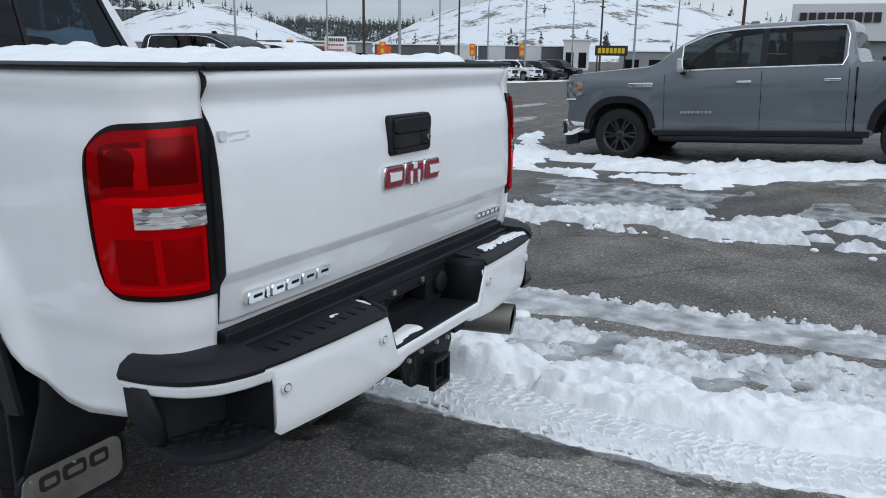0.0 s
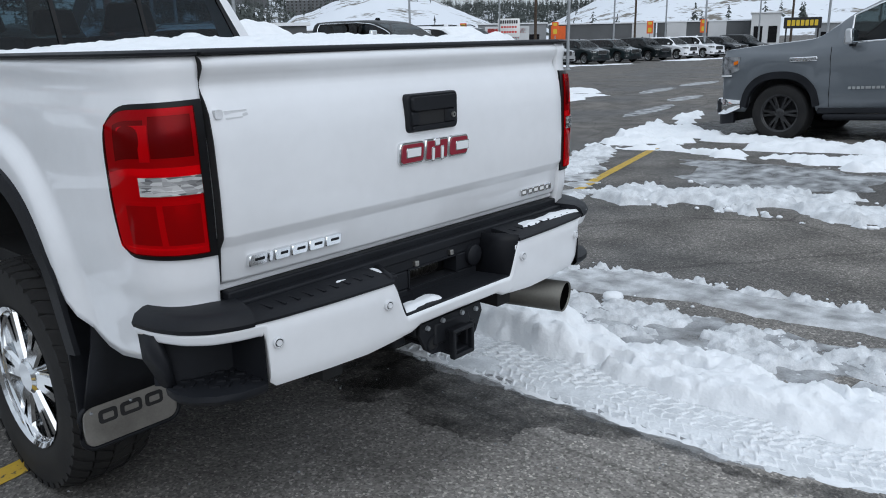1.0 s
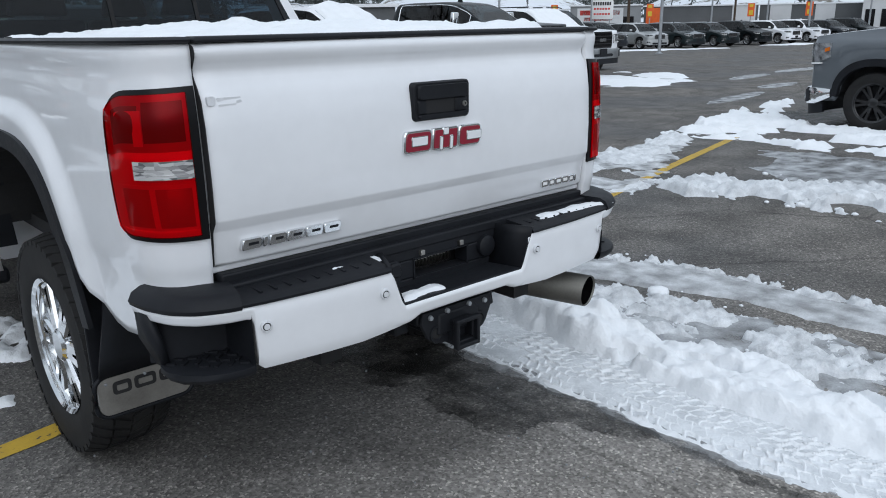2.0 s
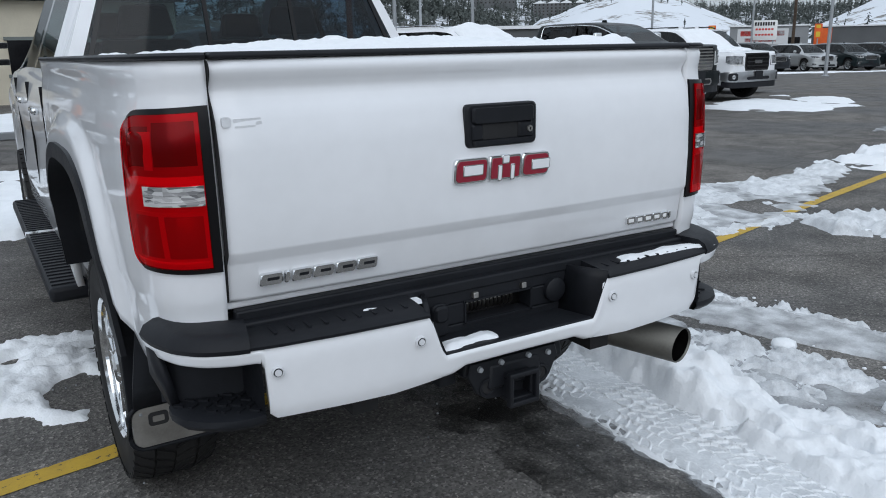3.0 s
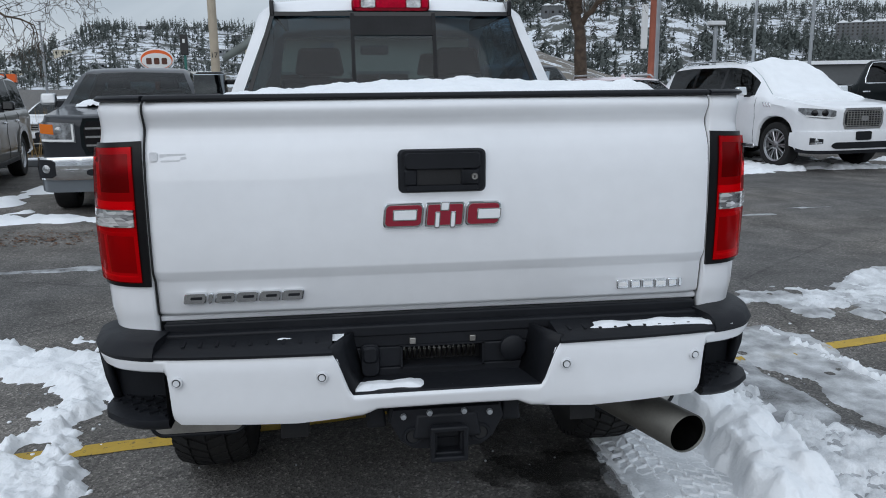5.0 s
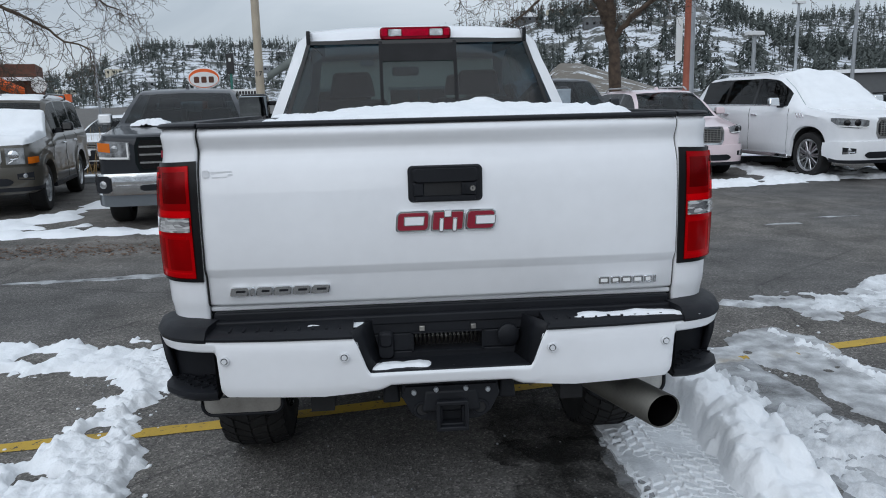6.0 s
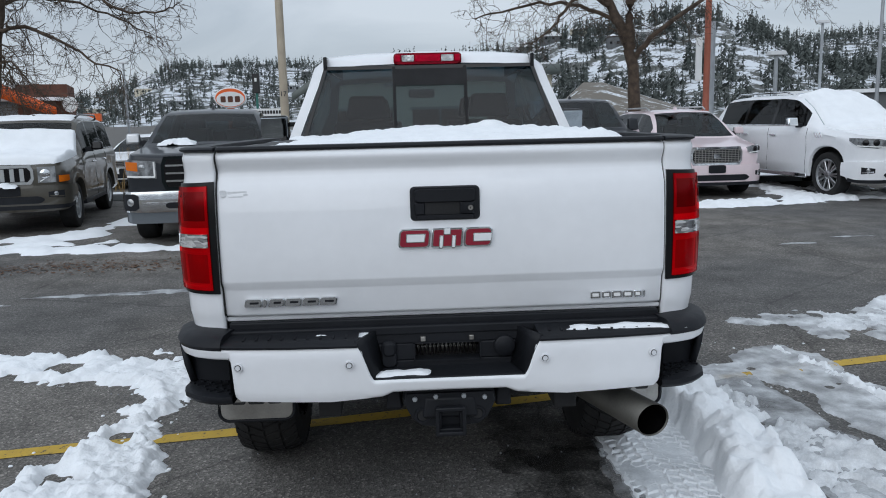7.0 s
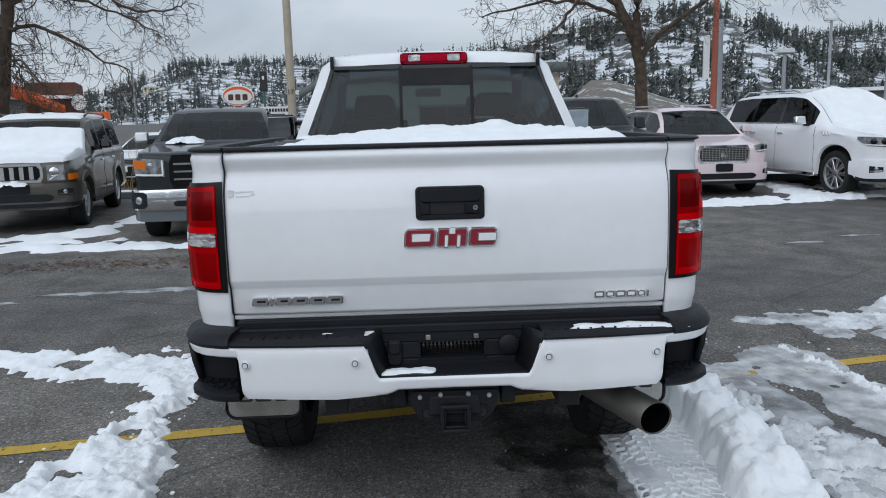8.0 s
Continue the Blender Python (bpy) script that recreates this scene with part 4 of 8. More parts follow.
def plan(s):
    """Point and outward normal on the outline of the right bedside, s metres from the tailgate gap."""
    def at(u):
        return Vector((interp(u, list(zip(ARC, [c[0] for c in CURVE]))), interp(u, list(zip(ARC, [c[1] for c in CURVE])))))
    p, t = (at(s - 0.02) + at(s) * 2 + at(s + 0.02)) / 4 if s > 0.02 else at(s), at(s + 0.03) - at(max(0, s - 0.03))
    return p, Vector((t.y, -t.x)).normalized()


BELLY = [(0.55, -0.05), (0.7, -0.025), (0.85, -0.012), (0.93, -0.008), (0.96, 0.0), (1.05, 0.004), (1.2, 0.004), (1.36, -0.001), (1.42, -0.007), (1.455, -0.015), (1.485, -0.016), (1.515, -0.010), (1.535, -0.013), (1.545, -0.020)]
WY, WZ = 1.10, 0.58


def reach(y):
    """The arch is shorter behind the axle than before it."""
    return 0.54 if y < WY else 0.70


def arch(y, grow=0.0):
    q = abs(y - WY) / (reach(y) + grow)
    return WZ + (0.63 + grow) * (1 - q ** 3) ** (1 / 3) if q < 1 else 0.0


def flare(y, z):
    q = ((abs(y - WY) / reach(y)) ** 3 + (max(z - WZ, 0) / 0.63) ** 3) ** (1 / 3)
    return 0.032 * (1 - sstep(1.14, 1.25, q)) if z < 1.4 else 0.0


def bedside(s, z, off=0.0, sg=1):
    p, nn = plan(s)
    o = interp(z, BELLY) + flare(p.y, z) + off
    return (sg * (p.x + nn.x * o), p.y + nn.y * o, z)


S_END = ARC[-1]
for sg in (-1, 1):
    bm, rows = bmesh.new(), []
    ss = [i * 0.012 for i in range(24)] + [0.288 + i * 0.035 for i in range(int((S_END - 0.288) / 0.035) + 1)]
    for s in ss:
        y = plan(s)[0].y
        low = max(interp(y, [(0.0, 0.88), (0.03, 0.86), (0.06, 0.757), (0.185, 0.735), (0.30, 0.722), (0.385, 0.735), (0.45, 0.785), (0.51, 0.85), (0.56, 0.92), (0.60, 0.95), (1.75, 0.55), (2.1, 0.55)]), arch(y))
        zs = [lerp(low, 1.545 - 0.008 * y, k / 34) for k in range(35)]
        rows.append([bedside(s, z, 0, sg) for z in zs])
    grid(bm, rows, sg > 0)
    bmesh.ops.recalc_face_normals(bm, faces=bm.faces)
    ob = part("bedside", bm, WHITE, truck, smooth=50)
    sol = ob.modifiers.new("thickness", "SOLIDIFY")
    sol.thickness, sol.offset = 0.03, -1 if sg > 0 else 1
    sol.offset = -1
    # black arch lip
    bm, rows = bmesh.new(), []
    for k in range(61):
        q = -0.999 + 1.998 * k / 60
        half = 0.54 if q < 0 else 0.70
        y2, z2 = WY + (half + 0.045) * q, WZ + 0.675 * (1 - abs(q) ** 3) ** (1 / 3)
        def sidex(yy, zz, off):
            return bedside(interp(yy, list(zip([c[1] for c in CURVE], ARC))), zz, off, sg)
        yi, zi = WY + (half - 0.01) * q, max(WZ + 0.620 * (1 - abs(q) ** 3) ** (1 / 3), 0.60)
        a, b, c = sidex(yi, zi, -0.12), sidex(yi, zi, 0.014), sidex(y2, max(z2, 0.6), 0.012)
        rows.append([a, b, c, sidex(y2, max(z2, 0.6), -0.004)])
    grid(bm, rows)
    bmesh.ops.recalc_face_normals(bm, faces=bm.faces)
    part("arch_lip", bm, PLASTIC, truck)
    # inner liner
    bm, rows = bmesh.new(), []
    for k in range(31):
        q = -0.99 + 1.98 * k / 30
        y, z = WY + ((0.54 if q < 0 else 0.70) - 0.01) * q, WZ + 0.62 * (1 - abs(q) ** 3) ** (1 / 3)
        rows.append([(sg * 0.93, y, z), (sg * 0.52, y, z), (sg * 0.5, y, 0.55)])
    grid(bm, rows)
    part("wheel_liner", bm, UNDER, truck, smooth=0)
    # rail cap
    bm, rows = bmesh.new(), []
    for s in [i * 0.02 for i in range(15)] + [0.3 + i * 0.1 for i in range(int((S_END - 0.3) / 0.1) + 1)]:
        p, nn = plan(s)
        row = []
        for o, z in ((-0.014, 1.544), (-0.004, 1.548), (-0.003, 1.554), (-0.012, 1.560), (-0.11, 1.561), (-0.115, 1.545)):
            x, y = p.x + nn.x * o, p.y + nn.y * o
            row.append((sg * max(x, 0.79) if s < 0.1 else sg * x, y, z - 0.008 * y))
        rows.append(row)
    vs = grid(bm, rows)
    for e in (vs[0], vs[-1]):
        bm.faces.new(e)
    bmesh.ops.recalc_face_normals(bm, faces=bm.faces)
    part("rail_cap", bm, PLASTIC, truck)

    # tail light
    SO = 0.304

    def patch(a0, a1, v0, v1, off, na=18, nv=20, lip=0.012, curve=0.0, skew=0.0):
        """A piece of the lamp; a from the inner edge to the outer one, v from the foot to the top."""
        b2 = bmesh.new()
        def pt(a, v, o):
            a = a + skew * (v - (v0 + v1) / 2)
            zt = 1.441 - 0.012 * a - 0.055 * max(0, (a - 0.62) / 0.38) ** 2.6
            zbm = 1.040 + 0.004 * a + 0.035 * max(0, (a - 0.75) / 0.25) ** 2.6
            ss2 = 0.004 + a * (SO - 0.03 * (1 - v)) * (1 - 0.05 * abs(2 * v - 1) ** 4)
            return bedside(ss2, lerp(zbm, zt, v), o, sg)
        rws = []
        for i in range(na + 1):
            a = lerp(a0, a1, i / na)
            core = [pt(a, lerp(v0, v1, j / nv), off + curve * math.sin(math.pi * j / nv) * math.sin(math.pi * i / na)) for j in range(nv + 1)]
            rws.append([pt(a, v0, off - lip)] + core + [pt(a, v1, off - lip)])
        first = [pt(a0, lerp(v0, v1, max(0, min(1, (j - 1) / nv))), off - lip) for j in range(nv + 3)]
        last = [pt(a1, lerp(v0, v1, max(0, min(1, (j - 1) / nv))), off - lip) for j in range(nv + 3)]
        grid(b2, [first] + rws + [last])
        bmesh.ops.remove_doubles(b2, verts=b2.verts, dist=1e-5)
        bmesh.ops.recalc_face_normals(b2, faces=b2.faces)
        return b2

    lamp = part("tail_light", patch(0, 1, 0, 1, 0.008), LAMPF, truck, "red tail light in a gloss black frame", smooth=50)
    # shading of the lamp is put in as reflector tones, darkest in the upper bowls
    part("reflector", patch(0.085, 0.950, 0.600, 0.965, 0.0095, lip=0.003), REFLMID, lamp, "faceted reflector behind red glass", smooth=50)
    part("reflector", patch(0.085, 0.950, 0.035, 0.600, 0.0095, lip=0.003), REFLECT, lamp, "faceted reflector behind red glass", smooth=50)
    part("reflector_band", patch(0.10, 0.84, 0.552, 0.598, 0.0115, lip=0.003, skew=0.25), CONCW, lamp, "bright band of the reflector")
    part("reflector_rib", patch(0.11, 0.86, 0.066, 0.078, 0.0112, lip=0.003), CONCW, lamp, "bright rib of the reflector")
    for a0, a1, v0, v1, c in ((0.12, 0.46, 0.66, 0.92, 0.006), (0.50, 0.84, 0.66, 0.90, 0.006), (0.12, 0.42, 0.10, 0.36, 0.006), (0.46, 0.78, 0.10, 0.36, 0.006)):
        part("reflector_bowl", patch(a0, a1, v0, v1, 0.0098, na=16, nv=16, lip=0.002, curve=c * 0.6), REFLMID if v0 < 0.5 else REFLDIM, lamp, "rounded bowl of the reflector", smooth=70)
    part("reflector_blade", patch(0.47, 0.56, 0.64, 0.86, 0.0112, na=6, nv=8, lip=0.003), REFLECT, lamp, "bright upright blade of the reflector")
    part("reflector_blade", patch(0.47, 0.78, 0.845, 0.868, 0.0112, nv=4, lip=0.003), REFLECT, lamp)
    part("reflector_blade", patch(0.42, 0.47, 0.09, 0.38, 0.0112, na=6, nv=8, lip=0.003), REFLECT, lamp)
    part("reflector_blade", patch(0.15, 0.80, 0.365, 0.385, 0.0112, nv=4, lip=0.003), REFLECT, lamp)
    part("main_lens", patch(0.083, 0.952, 0.033, 0.967, 0.0145, curve=0.004), SHELL, lamp, "glossy red outer lens", smooth=50)
    rev = part("reverse_lens", patch(0.095, 0.575, 0.425, 0.545, 0.0200), CRYSTAL, lamp, "clear ribbed reversing lens")
    for k in range(2):
        part("lens_rib", patch(0.100, 0.570, 0.452 + 0.042 * k, 0.4545 + 0.042 * k, 0.0212, nv=2, lip=0.003), LENS, rev)

# tailgate
PROFILE = [(0.950, 0.012), (0.953, -0.004), (0.962, -0.009), (1.048, -0.019), (1.056, -0.022), (1.080, -0.039), (1.088, -0.041), (1.2, -0.042), (1.33, -0.036), (1.40, -0.026),
           (1.432, -0.012), (1.452, 0.001), (1.468, 0.008), (1.480, 0.007), (1.496, -0.003), (1.511, -0.012), (1.520, -0.014), (1.532, -0.011), (1.540, -0.002), (1.545, 0.012)]


def gate_y(z):
    return interp(z, [(p[0], p[1]) for p in PROFILE])


bm, rows = bmesh.new(), []
for i in range(41):
    x = -0.796 + 1.592 * i / 40
    e = max(0, (abs(x) - 0.775) / 0.021)
    prof = [(0.950, 0.05)] + PROFILE + [(1.545, 0.06)]
    rows.append([(x, y + 0.012 * e * e + 0.010 * (x / 0.8) ** 2, z) for z, y in prof])
vs = grid(bm, rows)
for e in (vs[0], vs[-1]):
    bm.faces.new(e)
bmesh.ops.recalc_face_normals(bm, faces=bm.faces)
gate = part("tailgate", bm, WHITE, truck, "white painted tailgate with a pressed spoiler lip", smooth=55)
part("tailgate_gap", boxes((-0.806, 0.806, 0.035, 0.06, 0.92, 1.56)), GLOSSB, truck, smooth=0)
# black strips stand for the shade in the seams beside the tailgate
for sg in (-1, 1):
    bm = bmesh.new()
    grid(bm, [[(sg * x, y + o, z) for z, y in PROFILE] for x, o in ((0.7965, 0.04), (0.7965, 0.0125 if sg < 0 else 0.026), (0.7995, 0.0115 if sg < 0 else 0.026), (0.7995, 0.04))])
    bmesh.ops.recalc_face_normals(bm, faces=bm.faces)
    part("seam_strip", bm, UNDER, truck, "black strip for the dark gap beside the tailgate")
part("tailgate_cap", boxes((-0.797, 0.797, -0.006, 0.075, 1.5455, 1.561, 0.005)), PLASTIC, truck, "black plastic top cap", bevel=0.008)
part("tailgate_sill", boxes((-0.80, 0.80, 0.026, 0.06, 0.928, 0.946)), WHITE, truck, "white lower sill", bevel=0.006)

# handle
hy = -0.034
bez = part("tailgate_handle", plate(bmesh.new(), rounded(0.246, 0.120, 0.016), hy - 0.012, 0.0, (0.003, 1.347), 0.007), PLASTIC, gate, "black plastic tailgate handle")
part("handle_lever", plate(bmesh.new(), rounded(0.214, 0.044, 0.010), hy - 0.022, hy - 0.008, (0.003, 1.376), 0.006), PLASTIC, bez)
part("handle_recess", plate(bmesh.new(), rounded(0.125, 0.042, 0.006), hy - 0.0135, hy - 0.006, (-0.008, 1.330), 0.001), UNDER, bez)
for u, w in ((-0.086, 0.036), (0.081, 0.052)):
    part("handle_cheek", plate(bmesh.new(), rounded(w, 0.046, 0.006), hy - 0.019, hy - 0.008, (0.003 + u - 0.003, 1.330), 0.005), PLASTIC, bez)
part("handle_sill", plate(bmesh.new(), rounded(0.206, 0.014, 0.006), hy - 0.02, hy - 0.008, (0.003, 1.301), 0.005), PLASTIC, bez)
bm = bmesh.new()
lathe(bm, [(hy - 0.024, 0.0005), (hy - 0.024, 0.0085), (hy - 0.02, 0.010), (hy - 0.01, 0.010)], 18, "y", (0.092, 0, 1.331))
part("lock_cylinder", bm, STEEL, bez, "steel lock cylinder")
part("key_slot", boxes((0.0905, 0.0935, hy - 0.0255, hy - 0.0235, 1.327, 1.335)), GLOSSB, bez)


# badge of three plain blocks, red with a chrome rim
def block(outline, slots, x, z, parent, y, rim_mat, fill_mat, skew=0.0):
    out = [(u + skew * v, v) for u, v in outline]
    rim = part("emblem_block", plate(bmesh.new(), out, y - 0.012, y + 0.01, (x, z), 0.003), rim_mat, parent)
    k = 0.006
    hw, hh = max(p[0] for p in outline), max(p[1] for p in outline)
    part("emblem_fill", plate(bmesh.new(), [(u * (hw - k) / hw + skew * v, v * (hh - k) / hh) for u, v in outline], y - 0.0145, y, (x, z), 0.001), fill_mat, rim)
    for sx, sz, sw, sh in slots:
        part("emblem_slot", plate(bmesh.new(), [(u + skew * v, v) for u, v in rounded(sw + 0.006, sh + 0.006, 0.004, 3)], y - 0.0162, y, (x + sx, z + sz), 0.001), rim_mat, rim)
        part("emblem_slot", plate(bmesh.new(), [(u + skew * v, v) for u, v in rounded(sw, sh, 0.003, 3)], y - 0.0172, y, (x + sx, z + sz), 0.0005), WHITE, rim)


ey = gate_y(1.22)
block(rounded(0.112, 0.070, 0.014), [(0.004, 0.002, 0.062, 0.026)], -0.108, 1.2255, gate, ey, CHROME, EMRED, 0.08)
block(rounded(0.110, 0.070, 0.006, 3), [(-0.022, -0.014, 0.010, 0.040), (0.022, -0.014, 0.010, 0.040), (0.0, 0.024, 0.020, 0.020)], 0.008, 1.2255, gate, ey, CHROME, EMRED, 0.08)
block(rounded(0.100, 0.070, 0.014), [(0.016, 0.0, 0.062, 0.026)], 0.117, 1.2255, gate, ey, CHROME, EMRED, 0.08)
# model names as plain chrome bars
for k, (w, x) in enumerate(((0.060, -0.692), (0.014, -0.650), (0.054, -0.610), (0.058, -0.550), (0.058, -0.487), (0.060, -0.424))):
    yy = gate_y(1.005)
    bar = part("name_bar", plate(bmesh.new(), [(u + 0.18 * v, v) for u, v in rounded(w, 0.031, 0.006, 3)], yy - 0.009, yy + 0.008, (x, 1.004), 0.003), CHROME, gate, "chrome block of a plain name badge")
    if w > 0.02:
        part("name_slot", plate(bmesh.new(), [(u + 0.18 * v, v) for u, v in rounded(w - 0.028, 0.008, 0.002, 3)], yy - 0.0095, yy, (x + 0.004, 1.005), 0.0005), PLASTIC, bar)
for k, (w, x) in enumerate(((0.036, 0.548), (0.032, 0.588), (0.036, 0.627), (0.036, 0.667), (0.028, 0.704), (0.008, 0.728))):
    yy = gate_y(0.985)
    bar = part("name_bar", plate(bmesh.new(), rounded(w, 0.026, 0.003, 3), yy - 0.006, yy + 0.008, (x, 0.991), 0.002), CHROME, gate, "chrome block of a plain name badge")
    if w > 0.02:
        part("name_slot", plate(bmesh.new(), rounded(w - 0.012, 0.012, 0.002, 3), yy - 0.0065, yy, (x, 0.991), 0.0005), SIGNW, bar)
dy = gate_y(1.395)
for x, z, w, h in ((-0.772, 1.400, 0.022, 0.024), (-0.722, 1.402, 0.068, 0.010), (-0.728, 1.388, 0.050, 0.005), (-0.694, 1.391, 0.016, 0.016)):
    part("dealer_decal", plate(bmesh.new(), rounded(w, h, h * 0.25, 2), gate_y(z) + 0.0075, gate_y(z) + 0.02, (x, z), 0.0), DECAL, gate, "faint grey dealer decal")

# bumper
BPL = [(0.0, -0.165), (0.35, -0.163), (0.55, -0.155), (0.73, -0.138), (0.83, -0.118), (0.90, -0.085), (0.95, -0.03), (0.978, 0.04), (0.987, 0.09), (0.990, 0.125)]
BARC = [0.0]
for a, b in zip(BPL, BPL[1:]):
    BARC.append(BARC[-1] + math.dist(a, b))


def bplan(s):
    def at(u):
        return Vector((interp(u, list(zip(BARC, [c[0] for c in BPL]))), interp(u, list(zip(BARC, [c[1] for c in BPL])))))
    p = (at(max(0, s - 0.02)) + at(s) * 2 + at(s + 0.02)) / 4 if 0.03 < s < BARC[-1] - 0.03 else at(s)
    t = at(min(BARC[-1], s + 0.03)) - at(max(0, s - 0.03))
    return p, Vector((t.y, -t.x)).normalized()


ssb = sorted(set([i * 0.02 for i in range(int(BARC[-1] / 0.02))] + [0.255, 0.265, 0.275, 0.29, 0.305, 0.315, 0.325, 0.758, 0.764, 0.772, 0.78, BARC[-1]]))
bm, rows = bmesh.new(), []
for sg in (-1, 1):
    for s in (ssb[::-1] if sg < 0 else ssb[1:]):
        p, nn = bplan(s)
        top = 0.747 + (0.868 - 0.747) * sstep(0.262, 0.318, s) - 0.004 * sstep(0.75, 1.0, s)
        bot = interp(s, [(0, 0.700), (0.20, 0.698), (0.235, 0.682), (0.42, 0.668), (0.745, 0.675), (0.7575, 0.680), (0.7645, 0.818), (0.775, 0.826), (1.2, 0.828)])
        row = [(sg * (p.x - nn.x * 0.05), p.y - nn.y * 0.05, bot + 0.004)]
        for k in range(11):
            v = k / 10
            o = 0.004 - 0.010 * (2 * v - 1) ** 6 - 0.012 * (1 - v)
            row.append((sg * (p.x + nn.x * o), p.y + nn.y * o, lerp(bot, top, v)))
        row.append((sg * (p.x - nn.x * 0.03), p.y - nn.y * 0.03, top + 0.004))
        rows.append(row)
vs = grid(bm, rows)
bmesh.ops.recalc_face_normals(bm, faces=bm.faces)
bumper = part("rear_bumper", bm, WHITE, truck, "white painted rear step bumper", smooth=50)


def swept(sg, s0, s1, section, n=20):
    bm, rows = bmesh.new(), []
    for i in range(n + 1):
        p, nn = bplan(lerp(s0, s1, i / n))
        rows.append([(sg * (p.x + nn.x * o), p.y + nn.y * o, z) for o, z in section(lerp(s0, s1, i / n))])
    vs = grid(bm, rows)
    for e in (vs[0], vs[-1]):
        bm.faces.new(e)
    bmesh.ops.recalc_face_normals(bm, faces=bm.faces)
    return bm


for sg in (-1, 1):
    part("step_pad", swept(sg, 0.318, 0.80, lambda s: [(-0.03, 0.86), (0.002, 0.868), (0.003, 0.876), (-0.006, 0.884), (-0.06, 0.890), (-0.145, 0.897), (-0.15, 0.87)]), PLASTIC, bumper, "black textured step pad")
    part("corner_cap", swept(sg, 0.795, BARC[-1], lambda s: [(-0.03, 0.848), (0.004, 0.864), (0.008, 0.876), (-0.004, 0.898), (-0.03, 0.910), (-0.115 + 0.05 * sstep(0.9, 1.1, s), 0.912), (-0.12 + 0.05 * sstep(0.9, 1.1, s), 0.86)]), PLASTIC, bumper, "black plastic corner cap")
for k in range(9):
    x = 0.36 + 0.045 * k
    for sg in (-1, 1):
        part("pad_ridge", boxes((sg * x - 0.004, sg * x + 0.004, -0.115 + 0.03 * (x - 0.36), -0.045 + 0.03 * (x - 0.36), 0.887, 0.8925)), PLASTIC, bumper)
part("top_step", boxes((-0.80, 0.80, -0.035, 0.035, 0.872, 0.905), (-0.785, 0.785, -0.006, 0.03, 0.90, 0.929)), PLASTIC, bumper, "black upper step", bevel=0.006)
bm = bmesh.new()
for x0, x1, y0, y1, z0, z1 in ((-0.33, 0.33, -0.03, 0.03, 0.70, 0.775), (-0.33, -0.118, -0.03, 0.03, 0.775, 0.838), (0.118, 0.33, -0.03, 0.03, 0.775, 0.838), (-0.33, 0.33, -0.03, 0.03, 0.838, 0.9)):
    box(bm, x0, x1, y0, y1, z0, z1)
part("plate_recess", bm, PLASTIC, bumper, "black plate recess", bevel=0.005)
part("recess_floor", boxes((-0.285, 0.285, -0.158, -0.02, 0.72, 0.752)), PLASTIC, bumper, "black lower step", bevel=0.006)
for sg in (-1, 1):
    bm = bmesh.new()
    grid(bm, [[(sg * 0.322, -0.157, 0.89), (sg * 0.262, -0.03, 0.89)], [(sg * 0.318, -0.157, 0.862), (sg * 0.262, -0.03, 0.862)], [(sg * 0.268, -0.157, 0.747), (sg * 0.235, -0.03, 0.747)]])
    bmesh.ops.recalc_face_normals(bm, faces=bm.faces)
    ob = part("recess_cheek", bm, PLASTIC, bumper)
    sol = ob.modifiers.new("thickness", "SOLIDIFY")
    sol.thickness, sol.offset = 0.014, 0
part("plate_frame", boxes((-0.126, 0.126, -0.034, -0.026, 0.836, 0.842), (-0.126, 0.126, -0.034, -0.026, 0.768, 0.774), (0.118, 0.124, -0.034, -0.026, 0.77, 0.84), (-0.124, -0.118, -0.034, -0.026, 0.77, 0.84)), PLASTIC, bumper)
for k in range(15):
    x = -0.105 + 0.015 * k
    bm = bmesh.new()
    tube(bm, [(x, 0.06 + 0.012 * math.sin(6.28 * j / 8), 0.80 + 0.028 * math.cos(6.28 * j / 8)) for j in range(9)], 0.005, 6)
    part("coil_turn", bm, STEEL, bumper, "turn of a dull steel coil behind the plate opening")
for x in (-0.088, 0.088):
    part("plate_bolt", boxes((x - 0.009, x + 0.009, -0.042, -0.028, 0.846, 0.864)), STEEL, bumper, "steel plate bolt in a square clip", bevel=0.002)
part("trailer_socket", plate(bmesh.new(), rounded(0.056, 0.10, 0.02), -0.046, -0.02, (-0.212, 0.80), 0.008), PLASTIC, bumper, "black trailer wiring socket")
part("socket_lid", plate(bmesh.new(), rounded(0.044, 0.05, 0.014), -0.055, -0.04, (-0.212, 0.822), 0.006), PLASTIC, bumper)
bm = bmesh.new()
lathe(bm, [(-0.052, 0.001), (-0.052, 0.030), (-0.046, 0.038), (-0.02, 0.038)], 24, "y", (0.208, 0, 0.82))
part("socket_cap", bm, PLASTIC, bumper, "round black wiring socket cap")
